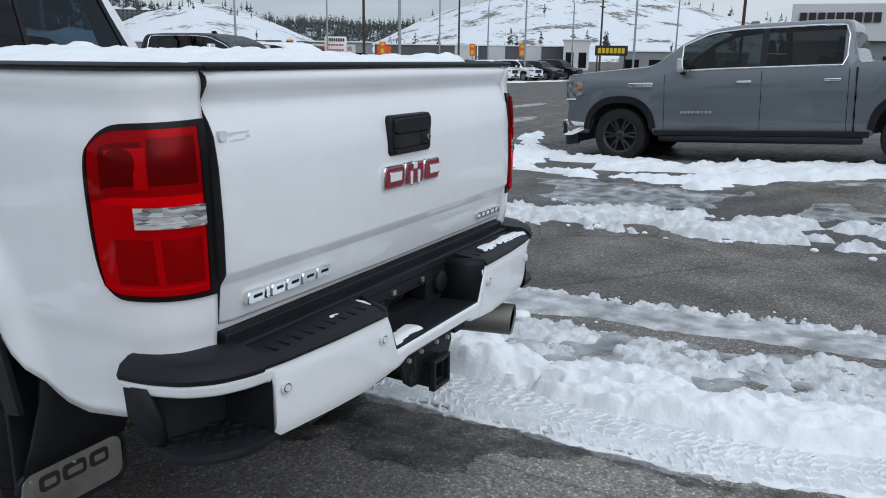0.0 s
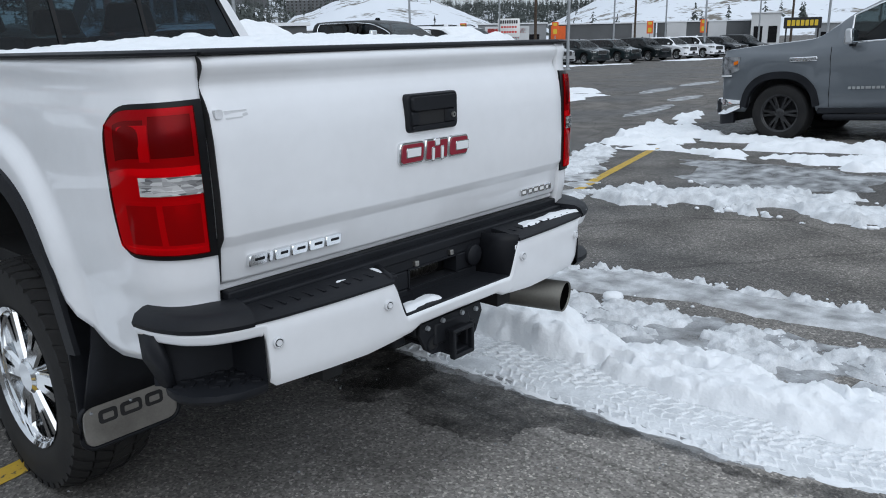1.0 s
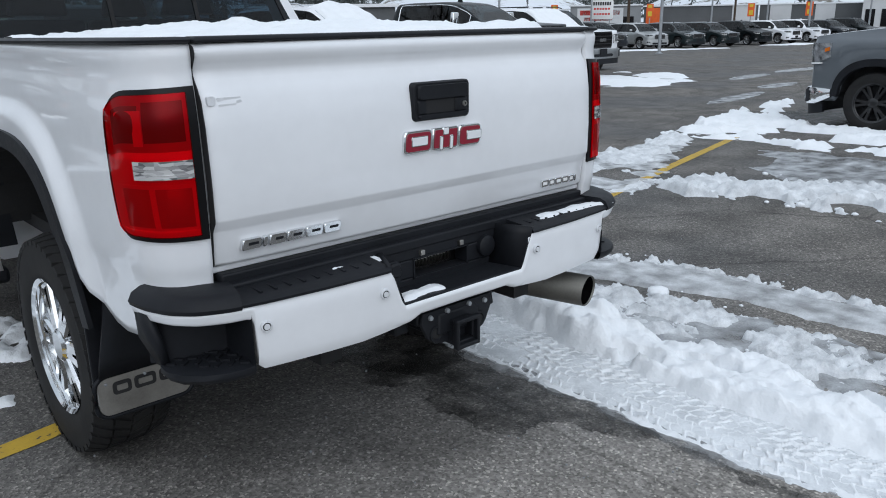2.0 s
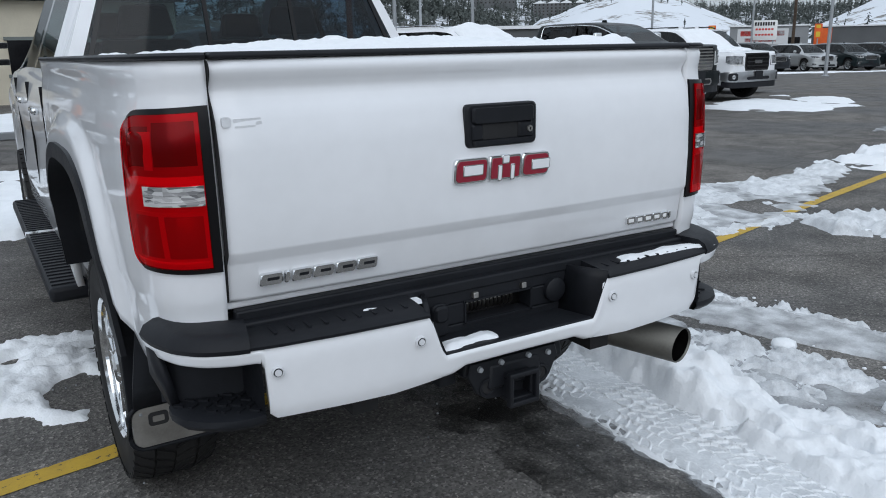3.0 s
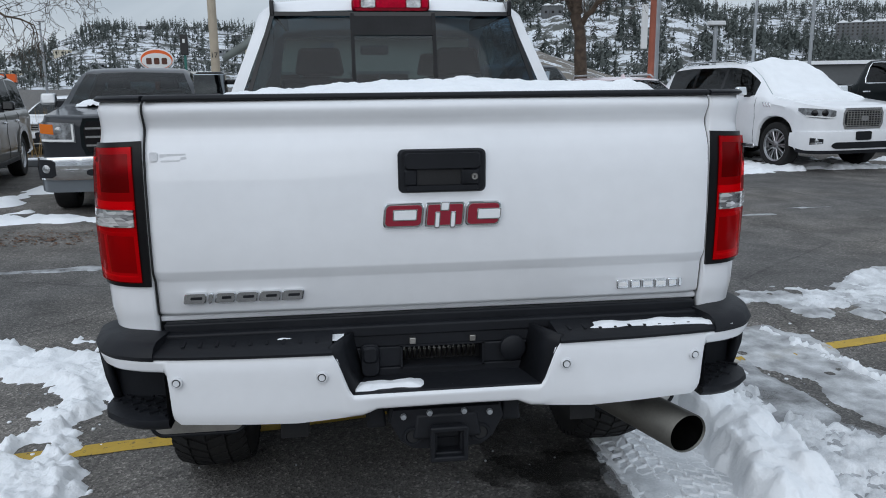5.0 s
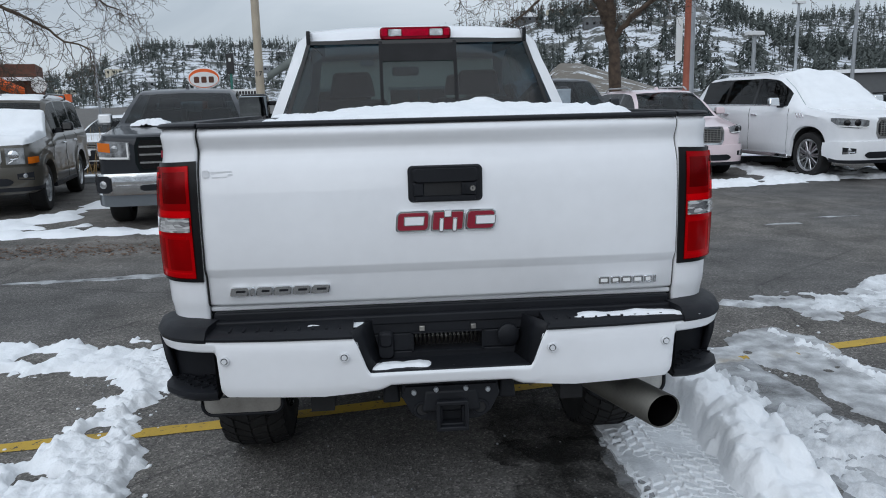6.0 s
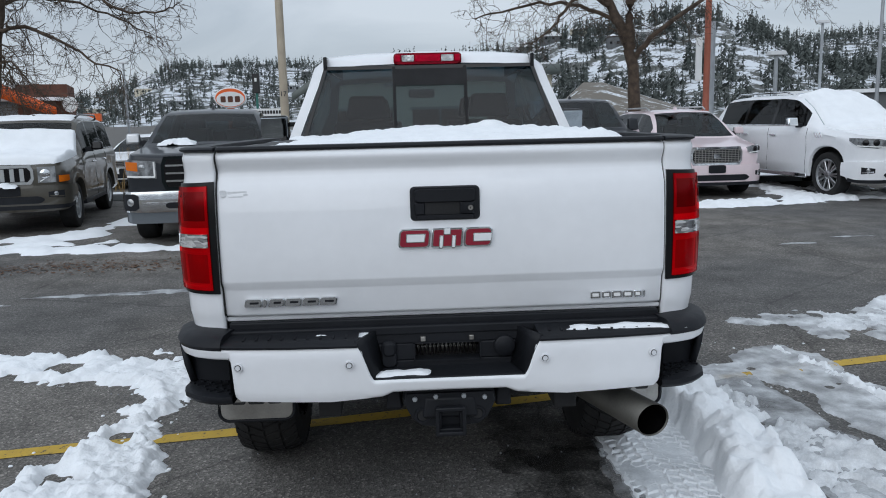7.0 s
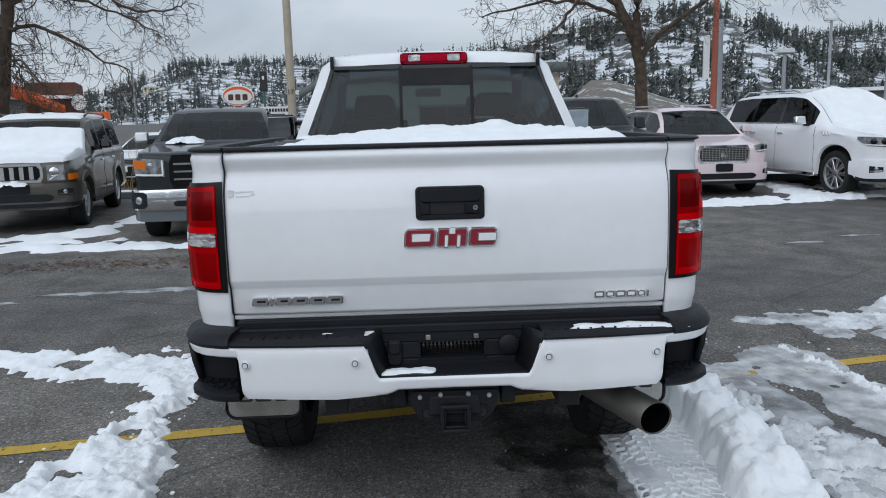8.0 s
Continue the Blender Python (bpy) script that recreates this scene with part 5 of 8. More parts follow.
for s, sg, z in ((0.735, -1, 0.805), (0.348, -1, 0.808), (0.334, 1, 0.808), (0.727, 1, 0.805)):
    p, nn = bplan(s)
    bm = bmesh.new()
    lathe(bm, [(-0.006, 0.001), (-0.006, 0.0085), (-0.002, 0.009), (-0.002, 0.011), (-0.005, 0.0125), (-0.004, 0.0155), (0.004, 0.016)], 22, "y")
    sen = part("parking_sensor", bm, mat("sensor_ring", (0.70, 0.71, 0.73), 0.3, 0.0, 0.5) if "sensor_ring" not in bpy.data.materials else bpy.data.materials["sensor_ring"], bumper, "round parking sensor", smooth=25)
    sen.matrix_local = Matrix.Translation((sg * p.x, p.y - 0.005, z)) @ pose(0, 0, 0, 0, 0, -sg * -math.degrees(math.atan2(nn.x, -nn.y)))
    bm = bmesh.new()
    lathe(bm, [(-0.0035, 0.0086), (-0.0035, 0.0108), (-0.001, 0.0112)], 22, "y")
    part("ring_gap", bm, PLASTIC, sen)

# corner foot holds
for sg in (-1, 1):
    bm = bmesh.new()
    rows = []
    outer = [(0.765, -0.125), (0.80, -0.128), (0.85, -0.118), (0.90, -0.09), (0.945, -0.045), (0.962, 0.005), (0.960, 0.05), (0.945, 0.085)]
    for x, y in outer:
        rows.append([(sg * 0.76, 0.10 + 0.0 * y, 0.700), (sg * lerp(0.76, x, 0.9), lerp(0.10, y, 0.9), 0.700), (sg * x, y, 0.695), (sg * (x + 0.002), y - 0.002, 0.680), (sg * lerp(0.76, x, 0.95), lerp(0.10, y, 0.95), 0.664), (sg * 0.76, 0.10, 0.662)])
    grid(bm, rows)
    bmesh.ops.remove_doubles(bm, verts=bm.verts, dist=1e-4)
    bmesh.ops.recalc_face_normals(bm, faces=bm.faces)
    foot = part("corner_step", bm, PLASTIC, bumper, "black corner step with a raised tread", smooth=50)
    for i in range(6):
        for j in range(5):
            x, y = 0.785 + 0.031 * i, -0.10 + 0.036 * j + (0.018 if i % 2 else 0)
            if y > -0.105 + max(0, (x - 0.82)) * 0.9 and x < 0.955:
                b = part("tread_lug", boxes((-0.013, 0.013, -0.005, 0.005, 0, 0.006)), PLASTIC, foot)
                b.matrix_local = pose(sg * x, y, 0.6995, 0, 0, 40 if (i + j) % 2 else -40)
    bm = bmesh.new()
    grid(bm, [[(sg * 0.768, -0.128, z), (sg * 0.775, 0.02, z), (sg * 0.93, 0.06, z), (sg * 0.965, 0.105, z)] for z in (0.69, 0.85)])
    bmesh.ops.recalc_face_normals(bm, faces=bm.faces)
    ob = part("step_pocket", bm, PLASTIC, bumper)
    bm = bmesh.new()
    grid(bm, [[(sg * 0.984, 0.05, 0.85), (sg * 0.968, 0.035, 0.77), (sg * 0.950, 0.045, 0.69)], [(sg * 0.987, 0.12, 0.85), (sg * 0.985, 0.115, 0.77), (sg * 0.955, 0.085, 0.69)]])
    bmesh.ops.recalc_face_normals(bm, faces=bm.faces)
    ob = part("bumper_end", bm, PLASTIC, bumper)
    sol = ob.modifiers.new("thickness", "SOLIDIFY")
    sol.thickness = 0.02

# hitch, frame, axle
hitch = part("hitch_receiver", boxes((-0.045, 0.045, -0.15, 0.2, 0.54, 0.555), (-0.045, 0.045, -0.15, 0.2, 0.615, 0.63), (-0.045, -0.032, -0.15, 0.2, 0.555, 0.615), (0.032, 0.045, -0.15, 0.2, 0.555, 0.615)), PLASTIC, truck, "black square hitch receiver", bevel=0.005)
part("receiver_collar", boxes((-0.054, 0.054, -0.168, -0.145, 0.622, 0.638), (-0.054, 0.054, -0.168, -0.145, 0.532, 0.548), (-0.054, -0.040, -0.168, -0.145, 0.54, 0.63), (0.040, 0.054, -0.168, -0.145, 0.54, 0.63)), PLASTIC, hitch, "worn black receiver collar", bevel=0.005)
part("cross_plate", boxes((-0.17, 0.17, -0.10, 0.02, 0.628, 0.70, 0.012), (-0.10, 0.10, -0.125, -0.08, 0.585, 0.66, 0.01)), PLASTIC, hitch, bevel=0.01)
part("receiver_bore", boxes((-0.031, 0.031, -0.10, -0.08, 0.556, 0.614)), RUST, hitch, "pale rusty bore of the receiver")
for sg in (-1, 1):
    part("hitch_gusset", boxes((sg * 0.10 - 0.05, sg * 0.10 + 0.05, -0.095, 0.08, 0.625, 0.70, 0.012), (sg * 0.20 - 0.03, sg * 0.20 + 0.03, -0.06, 0.10, 0.60, 0.70, 0.01)), PLASTIC, hitch, bevel=0.008)
bm = bmesh.new()
tube(bm, [(-0.52, 0.10, 0.63), (0.52, 0.10, 0.63)], 0.045, 12)
part("cross_tube", bm, UNDER, hitch)
part("chain_plate", plate(bmesh.new(), [(-0.155, 0.035), (-0.165, 0.0), (-0.135, -0.06), (-0.10, -0.085), (-0.05, -0.09), (0.05, -0.09), (0.10, -0.085), (0.135, -0.06), (0.165, 0.0), (0.155, 0.035)], -0.112, -0.10, (0, 0.640), 0.003), PLASTIC, hitch, "black safety chain plate")
for sg in (-1, 1):
    bm = bmesh.new()
    lathe(bm, [(-0.112, 0.019), (-0.117, 0.022), (-0.117, 0.029), (-0.110, 0.031)], 20, "y", (sg * 0.098, 0, 0.592), caps=False)
    loop = part("chain_loop", bm, PLASTIC, hitch)
    part("loop_hole", lathe(bmesh.new(), [(-0.1135, 0.001), (-0.1135, 0.019)], 16, "y", (sg * 0.098, 0, 0.592), caps=False), UNDER, hitch)
    for x, z in ((0.125, 0.655), (0.05, 0.662)):
        part("hitch_bolt", lathe(bmesh.new(), [(-0.122, 0.001), (-0.121, 0.008), (-0.110, 0.010)], 8, "y", (sg * x, 0, z)), GALV, hitch)
    part("frame_rail", boxes((sg * 0.44 - 0.04, sg * 0.44 + 0.04, 0.0, 5.4, 0.56, 0.72)), UNDER, truck)
bm = bmesh.new()
tube(bm, [(-0.68, WY, 0.42), (-0.2, WY, 0.42), (0.2, WY, 0.42), (0.68, WY, 0.42)], [0.05, 0.06, 0.06, 0.05], 12)
lathe(bm, [(-0.16, 0.06), (-0.08, 0.16), (0.08, 0.16), (0.16, 0.06)], 16, "x", (0, WY, 0.42))
part("rear_axle", bm, UNDER, truck)
part("bed_floor", boxes((-0.8, 0.8, 0.06, 5.0, 0.74, 0.80)), UNDER, truck, smooth=0)
part("spare_tyre", lathe(bmesh.new(), [(0.54, 0.2), (0.52, 0.38), (0.62, 0.40), (0.70, 0.38), (0.70, 0.2)], 30, "z", (0, 0.62, 0), False), RUBBER, truck)

# exhaust
bm = bmesh.new()
a, d = Vector((0.747, -0.085, 0.528)), Vector((0.44, -0.89, -0.07)).normalized()
q = d.to_track_quat("Z", "Y")
outer = [(-0.62, 0.058), (-0.3, 0.062), (0.0, 0.0645), (0.003, 0.0625), (0.0, 0.0605), (-0.35, 0.0605)]
rr_ = []
for t, r in outer:
    ring = [q @ Vector((r * math.cos(2 * math.pi * k / 32), r * math.sin(2 * math.pi * k / 32), 0)) for k in range(32)]
    # the mouth is cut askew, facing further backwards
    rr_.append([bm.verts.new(a + d * (t + (0.24 * (0.896 * o.x + 0.443 * o.y) if t > -0.1 else 0)) + o) for o in ring])
for A, B in zip(rr_, rr_[1:]):
    for k in range(32):
        bm.faces.new((A[k], A[(k + 1) % 32], B[(k + 1) % 32], B[k]))
bm.faces.new(rr_[-1])
bmesh.ops.recalc_face_normals(bm, faces=bm.faces)
ex = part("exhaust_pipe", bm, EXHAUST, truck, "large brushed steel exhaust tip", smooth=35)
# matt black lining and end disc inside the mouth
bm, lining = bmesh.new(), []
for t, r in ((-0.004, 0.0596), (-0.35, 0.0590)):
    ring = [q @ Vector((r * math.cos(2 * math.pi * k / 32), r * math.sin(2 * math.pi * k / 32), 0)) for k in range(32)]
    lining.append([bm.verts.new(a + d * (t + (0.24 * (0.896 * o.x + 0.443 * o.y) if t > -0.1 else 0)) + o) for o in ring])
for k in range(32):
    bm.faces.new((lining[0][k], lining[0][(k + 1) % 32], lining[1][(k + 1) % 32], lining[1][k]))
bm.faces.new(lining[1])
part("pipe_lining", bm, MATTBLACK, ex, "black inside of the pipe", smooth=40)

# wheels, flaps, boards
for sg in (-1, 1):
    for yy in (WY, 4.98):
        wheel(truck, sg * 0.825, yy, 0.425, 0.285, 0.262, CHROME, 6, True)
    flap = part("mud_flap", boxes((sg * 0.825 - 0.165, sg * 0.825 + 0.165, 0.575, 0.587, 0.342, 0.80)), PLASTIC, truck, "black rubber mud flap", bevel=0.004)
    ring = rounded(0.335, 0.150, 0.045)
    bm = bmesh.new()
    tube(bm, [(sg * 0.825 + u, 0.570, 0.408 + v) for u, v in ring + ring[:1]], 0.008, 8, False)
    part("flap_border", bm, PLASTIC, flap, "rounded black border", smooth=60)
    pl = part("flap_plate", plate(bmesh.new(), rounded(0.318, 0.135, 0.036), 0.566, 0.576, (sg * 0.825, 0.408), 0.002), STEEL, flap, "brushed steel flap plate")
    for x, w in ((-0.078, 0.062), (0.0, 0.074), (0.080, 0.062)):
        part("plate_bar", plate(bmesh.new(), rounded(w, 0.046, 0.012, 3), 0.564, 0.568, (sg * 0.825 + x, 0.432), 0.0), SIGNK, pl, "black plain badge block")
        part("plate_slot", plate(bmesh.new(), rounded(w - 0.026, 0.020, 0.004, 3), 0.5625, 0.566, (sg * 0.825 + x, 0.432), 0.0), STEEL, pl)
    for x in (-0.13, 0.0, 0.13):
        bm = bmesh.new()
        lathe(bm, [(0.561, 0.001), (0.562, 0.005), (0.567, 0.006)], 10, "y", (sg * 0.825 + x, 0, 0.455))
        part("flap_screw", bm, GALV, pl)
    bm = bmesh.new()
    grid(bm, [[(sg * xx, yy, zz) for xx in (0.66, 0.80, 0.90, 0.985 - dx)] for yy, zz, dx in ((0.52, 1.0, 0.045), (0.50, 0.90, 0.04), (0.48, 0.80, 0.035), (0.48, 0.70, 0.02), (0.52, 0.58, 0.01), (0.568, 0.485, 0.01))])
    bmesh.ops.recalc_face_normals(bm, faces=bm.faces)
    ob = part("splash_shield", bm, PLASTIC, truck, "black plastic splash shield")
    sol = ob.modifiers.new("thickness", "SOLIDIFY")
    sol.thickness = 0.012
    board = part("running_board", boxes((sg * 1.0 - 0.085, sg * 1.0 + 0.085, 1.80, 4.25, 0.50, 0.57)), PLASTIC, truck, "black ribbed running board", bevel=0.02)
    for k in range(40):
        part("board_rib", boxes((sg * 1.0 - 0.07, sg * 1.0 + 0.07, 1.86 + 0.06 * k - 0.012, 1.86 + 0.06 * k + 0.012, 0.568, 0.576)), PLASTIC, board)
    part("board_trim", boxes((sg * 1.0 - 0.088, sg * 1.0 + 0.088, 3.0, 3.06, 0.55, 0.579)), CHROME, board)

# cab
st = [(0.0, 1.02, 0.95, 0.90, 0.75), (0.1, 1.22, 1.15, 0.95, 0.8), (0.35, 1.34, 1.27, 0.985, 0.84), (1.25, 1.43, 1.38, 1.0, 0.86), (1.32, 1.45, 1.44, 1.0, 0.88), (2.1, 1.98, 1.44, 1.0, 0.74),
      (2.5, 2.06, 1.44, 1.0, 0.70), (3.50, 2.075, 1.44, 0.995, 0.70), (3.62, 2.055, 1.44, 0.99, 0.70), (3.655, 2.02, 1.44, 0.99, 0.705), (3.70, 1.97, 1.44, 0.985, 0.715), (3.84, 1.50, 1.44, 0.98, 0.90), (3.86, 1.43, 1.40, 0.97, 0.90)]
body, panes, csec, cds = loft(st, 1.0, ROUND, [(1.02, 0.5)], 0.6, 0.52, (1.42, 2.06), (3.69, 3.835), [(1.75, 2.62), (2.70, 3.46)], step=0.03)
NOSE = 6.0
for nm, b in [("cab_body", body)] + [(k if isinstance(k, str) else "pillar" if k[0] == "pillar" else "side_window", v) for k, v in panes.items()]:
    bmesh.ops.recalc_face_normals(b, faces=b.faces)
    ob = part(nm, b, WHITE if nm == "cab_body" else (GLOSSB if nm == "pillar" else BACKG if nm != "windscreen" else CLEARG), truck, smooth=50)
    ob.location = (0, NOSE, 0)
rear_y = NOSE - 3.70


def back(x, z, off=0.0):
    """A point on the leaning rear window."""
    return (x, interp(z, [(1.50, NOSE - 3.84), (1.97, NOSE - 3.70)]) - off, z)


def strip(pts, w, off=0.006):
    bm = bmesh.new()
    for (x0, z0), (x1, z1) in pts:
        dx, dz = x1 - x0, z1 - z0
        ln = math.hypot(dx, dz)
        ux, uz = -dz / ln * w / 2, dx / ln * w / 2
        f = [back(x0 + ux, z0 + uz, off), back(x1 + ux, z1 + uz, off), back(x1 - ux, z1 - uz, off), back(x0 - ux, z0 - uz, off)]
        b = [back(x0 + ux, z0 + uz, -0.01), back(x1 + ux, z1 + uz, -0.01), back(x1 - ux, z1 - uz, -0.01), back(x0 - ux, z0 - uz, -0.01)]
        vf, vb = [bm.verts.new(p) for p in f], [bm.verts.new(p) for p in b]
        bm.faces.new(vf)
        for k in range(4):
            bm.faces.new((vf[k], vb[k], vb[(k + 1) % 4], vf[(k + 1) % 4]))
    bmesh.ops.recalc_face_normals(bm, faces=bm.faces)
    return bm


part("slider_frame", strip([((-0.225, 1.50), (-0.225, 1.965)), ((0.225, 1.50), (0.225, 1.965)), ((-0.225, 1.855), (0.225, 1.855))], 0.020), UNDER, truck, "black frame of the sliding rear window")
part("window_seal", strip([((-0.79, 1.53), (-0.655, 1.955)), ((0.79, 1.53), (0.655, 1.955)), ((-0.655, 1.962), (0.655, 1.962))], 0.022, 0.003), GLOSSB, truck)
part("slider_header", strip([((-0.215, 1.91), (0.215, 1.91))], 0.09, 0.003), UNDER, truck)
# high brake lamp
bm = plate(bmesh.new(), rounded(0.43, 0.072, 0.022), rear_y - 0.012, rear_y + 0.12, (-0.01, 2.012), 0.012)
brake = part("high_brake_lamp", bm, REDD, truck, "red high brake lamp with clear cargo lamps")
for x, w, mm, lb in ((-0.135, 0.08, LENS, "clear cargo lens"), (0.115, 0.08, LENS, "clear cargo lens"), (-0.01, 0.16, REDL, "red lens"), (-0.198, 0.035, REDL, "red lens"), (0.178, 0.035, REDL, "red lens")):
    part("lens", plate(bmesh.new(), rounded(w, 0.042, 0.008, 3), rear_y - 0.019, rear_y, (x, 2.014), 0.003), mm, brake, lb)
for sg in (-1, 1):
    part("roof_ditch", boxes((sg * 0.655 - 0.012, sg * 0.655 + 0.012, rear_y - 0.012, rear_y + 1.3, 1.95, 2.033)), GLOSSB, truck, bevel=0.006)
    part("door_handle", boxes((sg * 1.012 - 0.016, sg * 1.012 + 0.016, 2.72, 2.94, 1.25, 1.285)), CHROME, truck, bevel=0.012)
    part("door_handle", boxes((sg * 1.012 - 0.016, sg * 1.012 + 0.016, 3.68, 3.90, 1.26, 1.295)), CHROME, truck, bevel=0.012)
    for y in (2.5, 3.35, 4.3):
        part("door_seam", boxes((sg * 0.985 - 0.012, sg * 0.985 + 0.0125, y - 0.003, y + 0.003, 0.80, 1.40)), GLOSSB, truck)
    mir = part("tow_mirror", boxes((sg * 1.32 - 0.135, sg * 1.32 + 0.135, 4.30, 4.46, 1.365, 1.69, 0.02)), GLOSSB, truck, "black folding tow mirror", bevel=0.03)
    for z, hh in ((1.577, 0.095), (1.424, 0.043)):
        g = part("mirror_glass", boxes((-0.115, 0.115, -0.005, 0.005, -hh, hh)), MIRROR, mir, bevel=0.01)
        g.matrix_local = pose(sg * 1.32, 4.296, z, 7, 0, -sg * 6)
    part("mirror_arm", boxes((sg * 1.10 - 0.10, sg * 1.10 + 0.10, 4.36, 4.42, 1.48, 1.52), (sg * 1.10 - 0.10, sg * 1.10 + 0.10, 4.36, 4.42, 1.59, 1.63)), GLOSSB, mir, bevel=0.01)
part("cab_back_wall", boxes((-0.93, 0.93, NOSE - 3.87, NOSE - 3.83, 0.75, 1.44)), WHITE, truck)
bm = bmesh.new()
for yy, xs_ in ((2.75, (-0.42, 0.42)), (3.75, (-0.42, 0.42))):
    for x in xs_:
        box(bm, x - 0.27, x + 0.27, yy - 0.1, yy + 0.1, 1.0, 1.62, 0.04)
        box(bm, x - 0.15, x + 0.15, yy - 0.08, yy + 0.04, 1.64, 1.80, 0.03)
box(bm, -0.85, 0.85, 4.5, 4.8, 1.2, 1.46)
box(bm, -0.12, 0.12, 4.55, 4.6, 1.82, 1.90)
part("seating", bm, SEAT, truck, "dark seats with headrests", bevel=0.03)
part("cab_floor", boxes((-0.9, 0.9, 2.2, 5.6, 0.62, 0.75)), UNDER, truck, smooth=0)

for ob in truck.children:
    if ob.name.split(".")[0] in ("cab_body", "side_window", "rear_window", "windscreen", "slider_frame", "window_seal", "slider_header", "high_brake_lamp", "roof_ditch", "tow_mirror", "seating", "pillar", "door_seam", "door_handle"):
        ob.location.x += 0.04

# bed cover with snow
cover = tagged(part("tonneau_cover", boxes((-0.785, 0.785, 0.078, 2.08, 1.530, 1.553, 0.008)), VINYL, bevel=0.01), "black soft bed cover on the white pickup", "bed cover")
cover.matrix_world = pose(0, -0.012, 0, -0.46)
bm, rows = bmesh.new(), []
NX, NY = 70, 90
for j in range(NY + 1):
    row = []
    y = lerp(0.085, 2.04, j / NY)
    for i in range(NX + 1):
        x = lerp(-0.77, 0.77, i / NX)
        left = lerp(-0.67, -0.66, y / 2) + 0.10 * fbm(y * 3, 1.7) - 0.12 * sstep(0.9, 2.0, y)
        right = 0.70 + 0.03 * fbm(y * 4, 9.1)
        e = min(sstep(left - 0.02, left + 0.12, x), sstep(right + 0.02, right - 0.06, x), sstep(0.075 + 0.02 * fbm(x * 5, 3.0), 0.14, y), sstep(2.05, 1.98, y))
        h = interp(x, [(-0.62, 0.012), (-0.40, 0.024), (-0.2, 0.036), (0.0, 0.046), (0.15, 0.048), (0.32, 0.044), (0.70, 0.040)]) * (0.55 + 0.45 * sstep(0.1, 0.9, y))
        h += 0.012 * fbm(x * 3, y * 3, 2.2) + 0.014 * fbm(x * 9, y * 9, 5) + 0.008 * fbm(x * 22, y * 22, 8) + 0.05 * math.exp(-((x - 0.40) / 0.10) ** 2 - ((y - 1.98) / 0.10) ** 2) + 0.012 * math.exp(-((x + 0.05) / 0.2) ** 2 - ((y - 1.7) / 0.2) ** 2)
        row.append((x, y, 1.551 - 0.008 * y + e * max(h, 0.004) - 0.006 * (1 - e)))
    rows.append(row)
grid(bm, rows)
bmesh.ops.recalc_face_normals(bm, faces=bm.faces)
tagged(part("snow_layer", bm, SNOW, smooth=80), "uneven white snow lying on the bed cover", "snow", kind="stuff")


def snow_strip(x0, x1, y0, y1, z, h, seed, label, rag=0.08):
    """A small drift on a ledge."""
    bm, rows = bmesh.new(), []
    for j in range(13):
        row = []
        for i in range(41):
            u, v = i / 40, j / 12
            x, y = lerp(x0, x1, u), lerp(y0, y1, v)
            e = min(1, 4 * u, 4 * (1 - u), 3 * v, 3 * (1 - v)) + (0.22 + rag) * fbm(x * 9 + seed, y * 9) - rag
            e = max(0, min(1, e))
            row.append((x, y, z - 0.004 + (h + 0.004) * math.sqrt(e) * (0.8 + 0.4 * fbm(x * 10, y * 10, seed))))
        rows.append(row)
    grid(bm, rows)
    bmesh.ops.recalc_face_normals(bm, faces=bm.faces)
    return tagged(part("snow_drift", bm, SNOW, smooth=80), label, "snow", kind="stuff")


snow_strip(0.38, 0.86, -0.115, -0.050, 0.888, 0.015, 1.0, "strip of snow left on the black bumper step", 0.22)
snow_strip(-0.52, -0.28, -0.095, -0.035, 0.890, 0.004, 7.0, "thin snow smear on the black bumper step", 0.75)
snow_strip(-0.275, -0.05, -0.15, -0.06, 0.751, 0.020, 3.0, "small heap of snow in the bumper recess", 0.35)
snow_strip(-0.10, 0.10, -0.145, -0.10, 0.751, 0.003, 5.0, "thin snow dust in the bumper recess", 0.5)


# ---- parked vehicles ----
PICK = dict(plan=SQUARE, W=2.04, H=1.89, L=5.85, hood=1.29, belt=1.30, pickup=True, ws=(1.35, 2.05), cab_end=3.95, wt=0.74, zb=0.42, r=0.41, rr=0.26, axles=(0.95, 4.6), rim=CHROME, spokes=6, tyre_w=0.27, lip=0.05,
            sides=((1.62, 2.62), (2.70, 3.66)), seams=(1.5, 2.66, 3.72), handles=(2.48, 3.52), mirror=(0.22, 0.24, 1.28), face=pickup_face(), antenna=True)
SUV = dict(W=1.92, H=1.68, L=4.85, hood=1.06, belt=1.09, ws=(1.1, 1.9), wt=0.64, zb=0.30, r=0.37, rr=0.25, axles=(0.92, 3.78), rim=ALLOY, spokes=7, tyre_w=0.24, lip=0.13,
           sides=((1.42, 2.36), (2.44, 3.28), (3.36, 4.2)), seams=(1.35, 2.4, 3.4), handles=(2.2, 3.2), face=suv_face(), antenna=True)


def made(base, **more):
    return {**base, **more}


FACE = 180
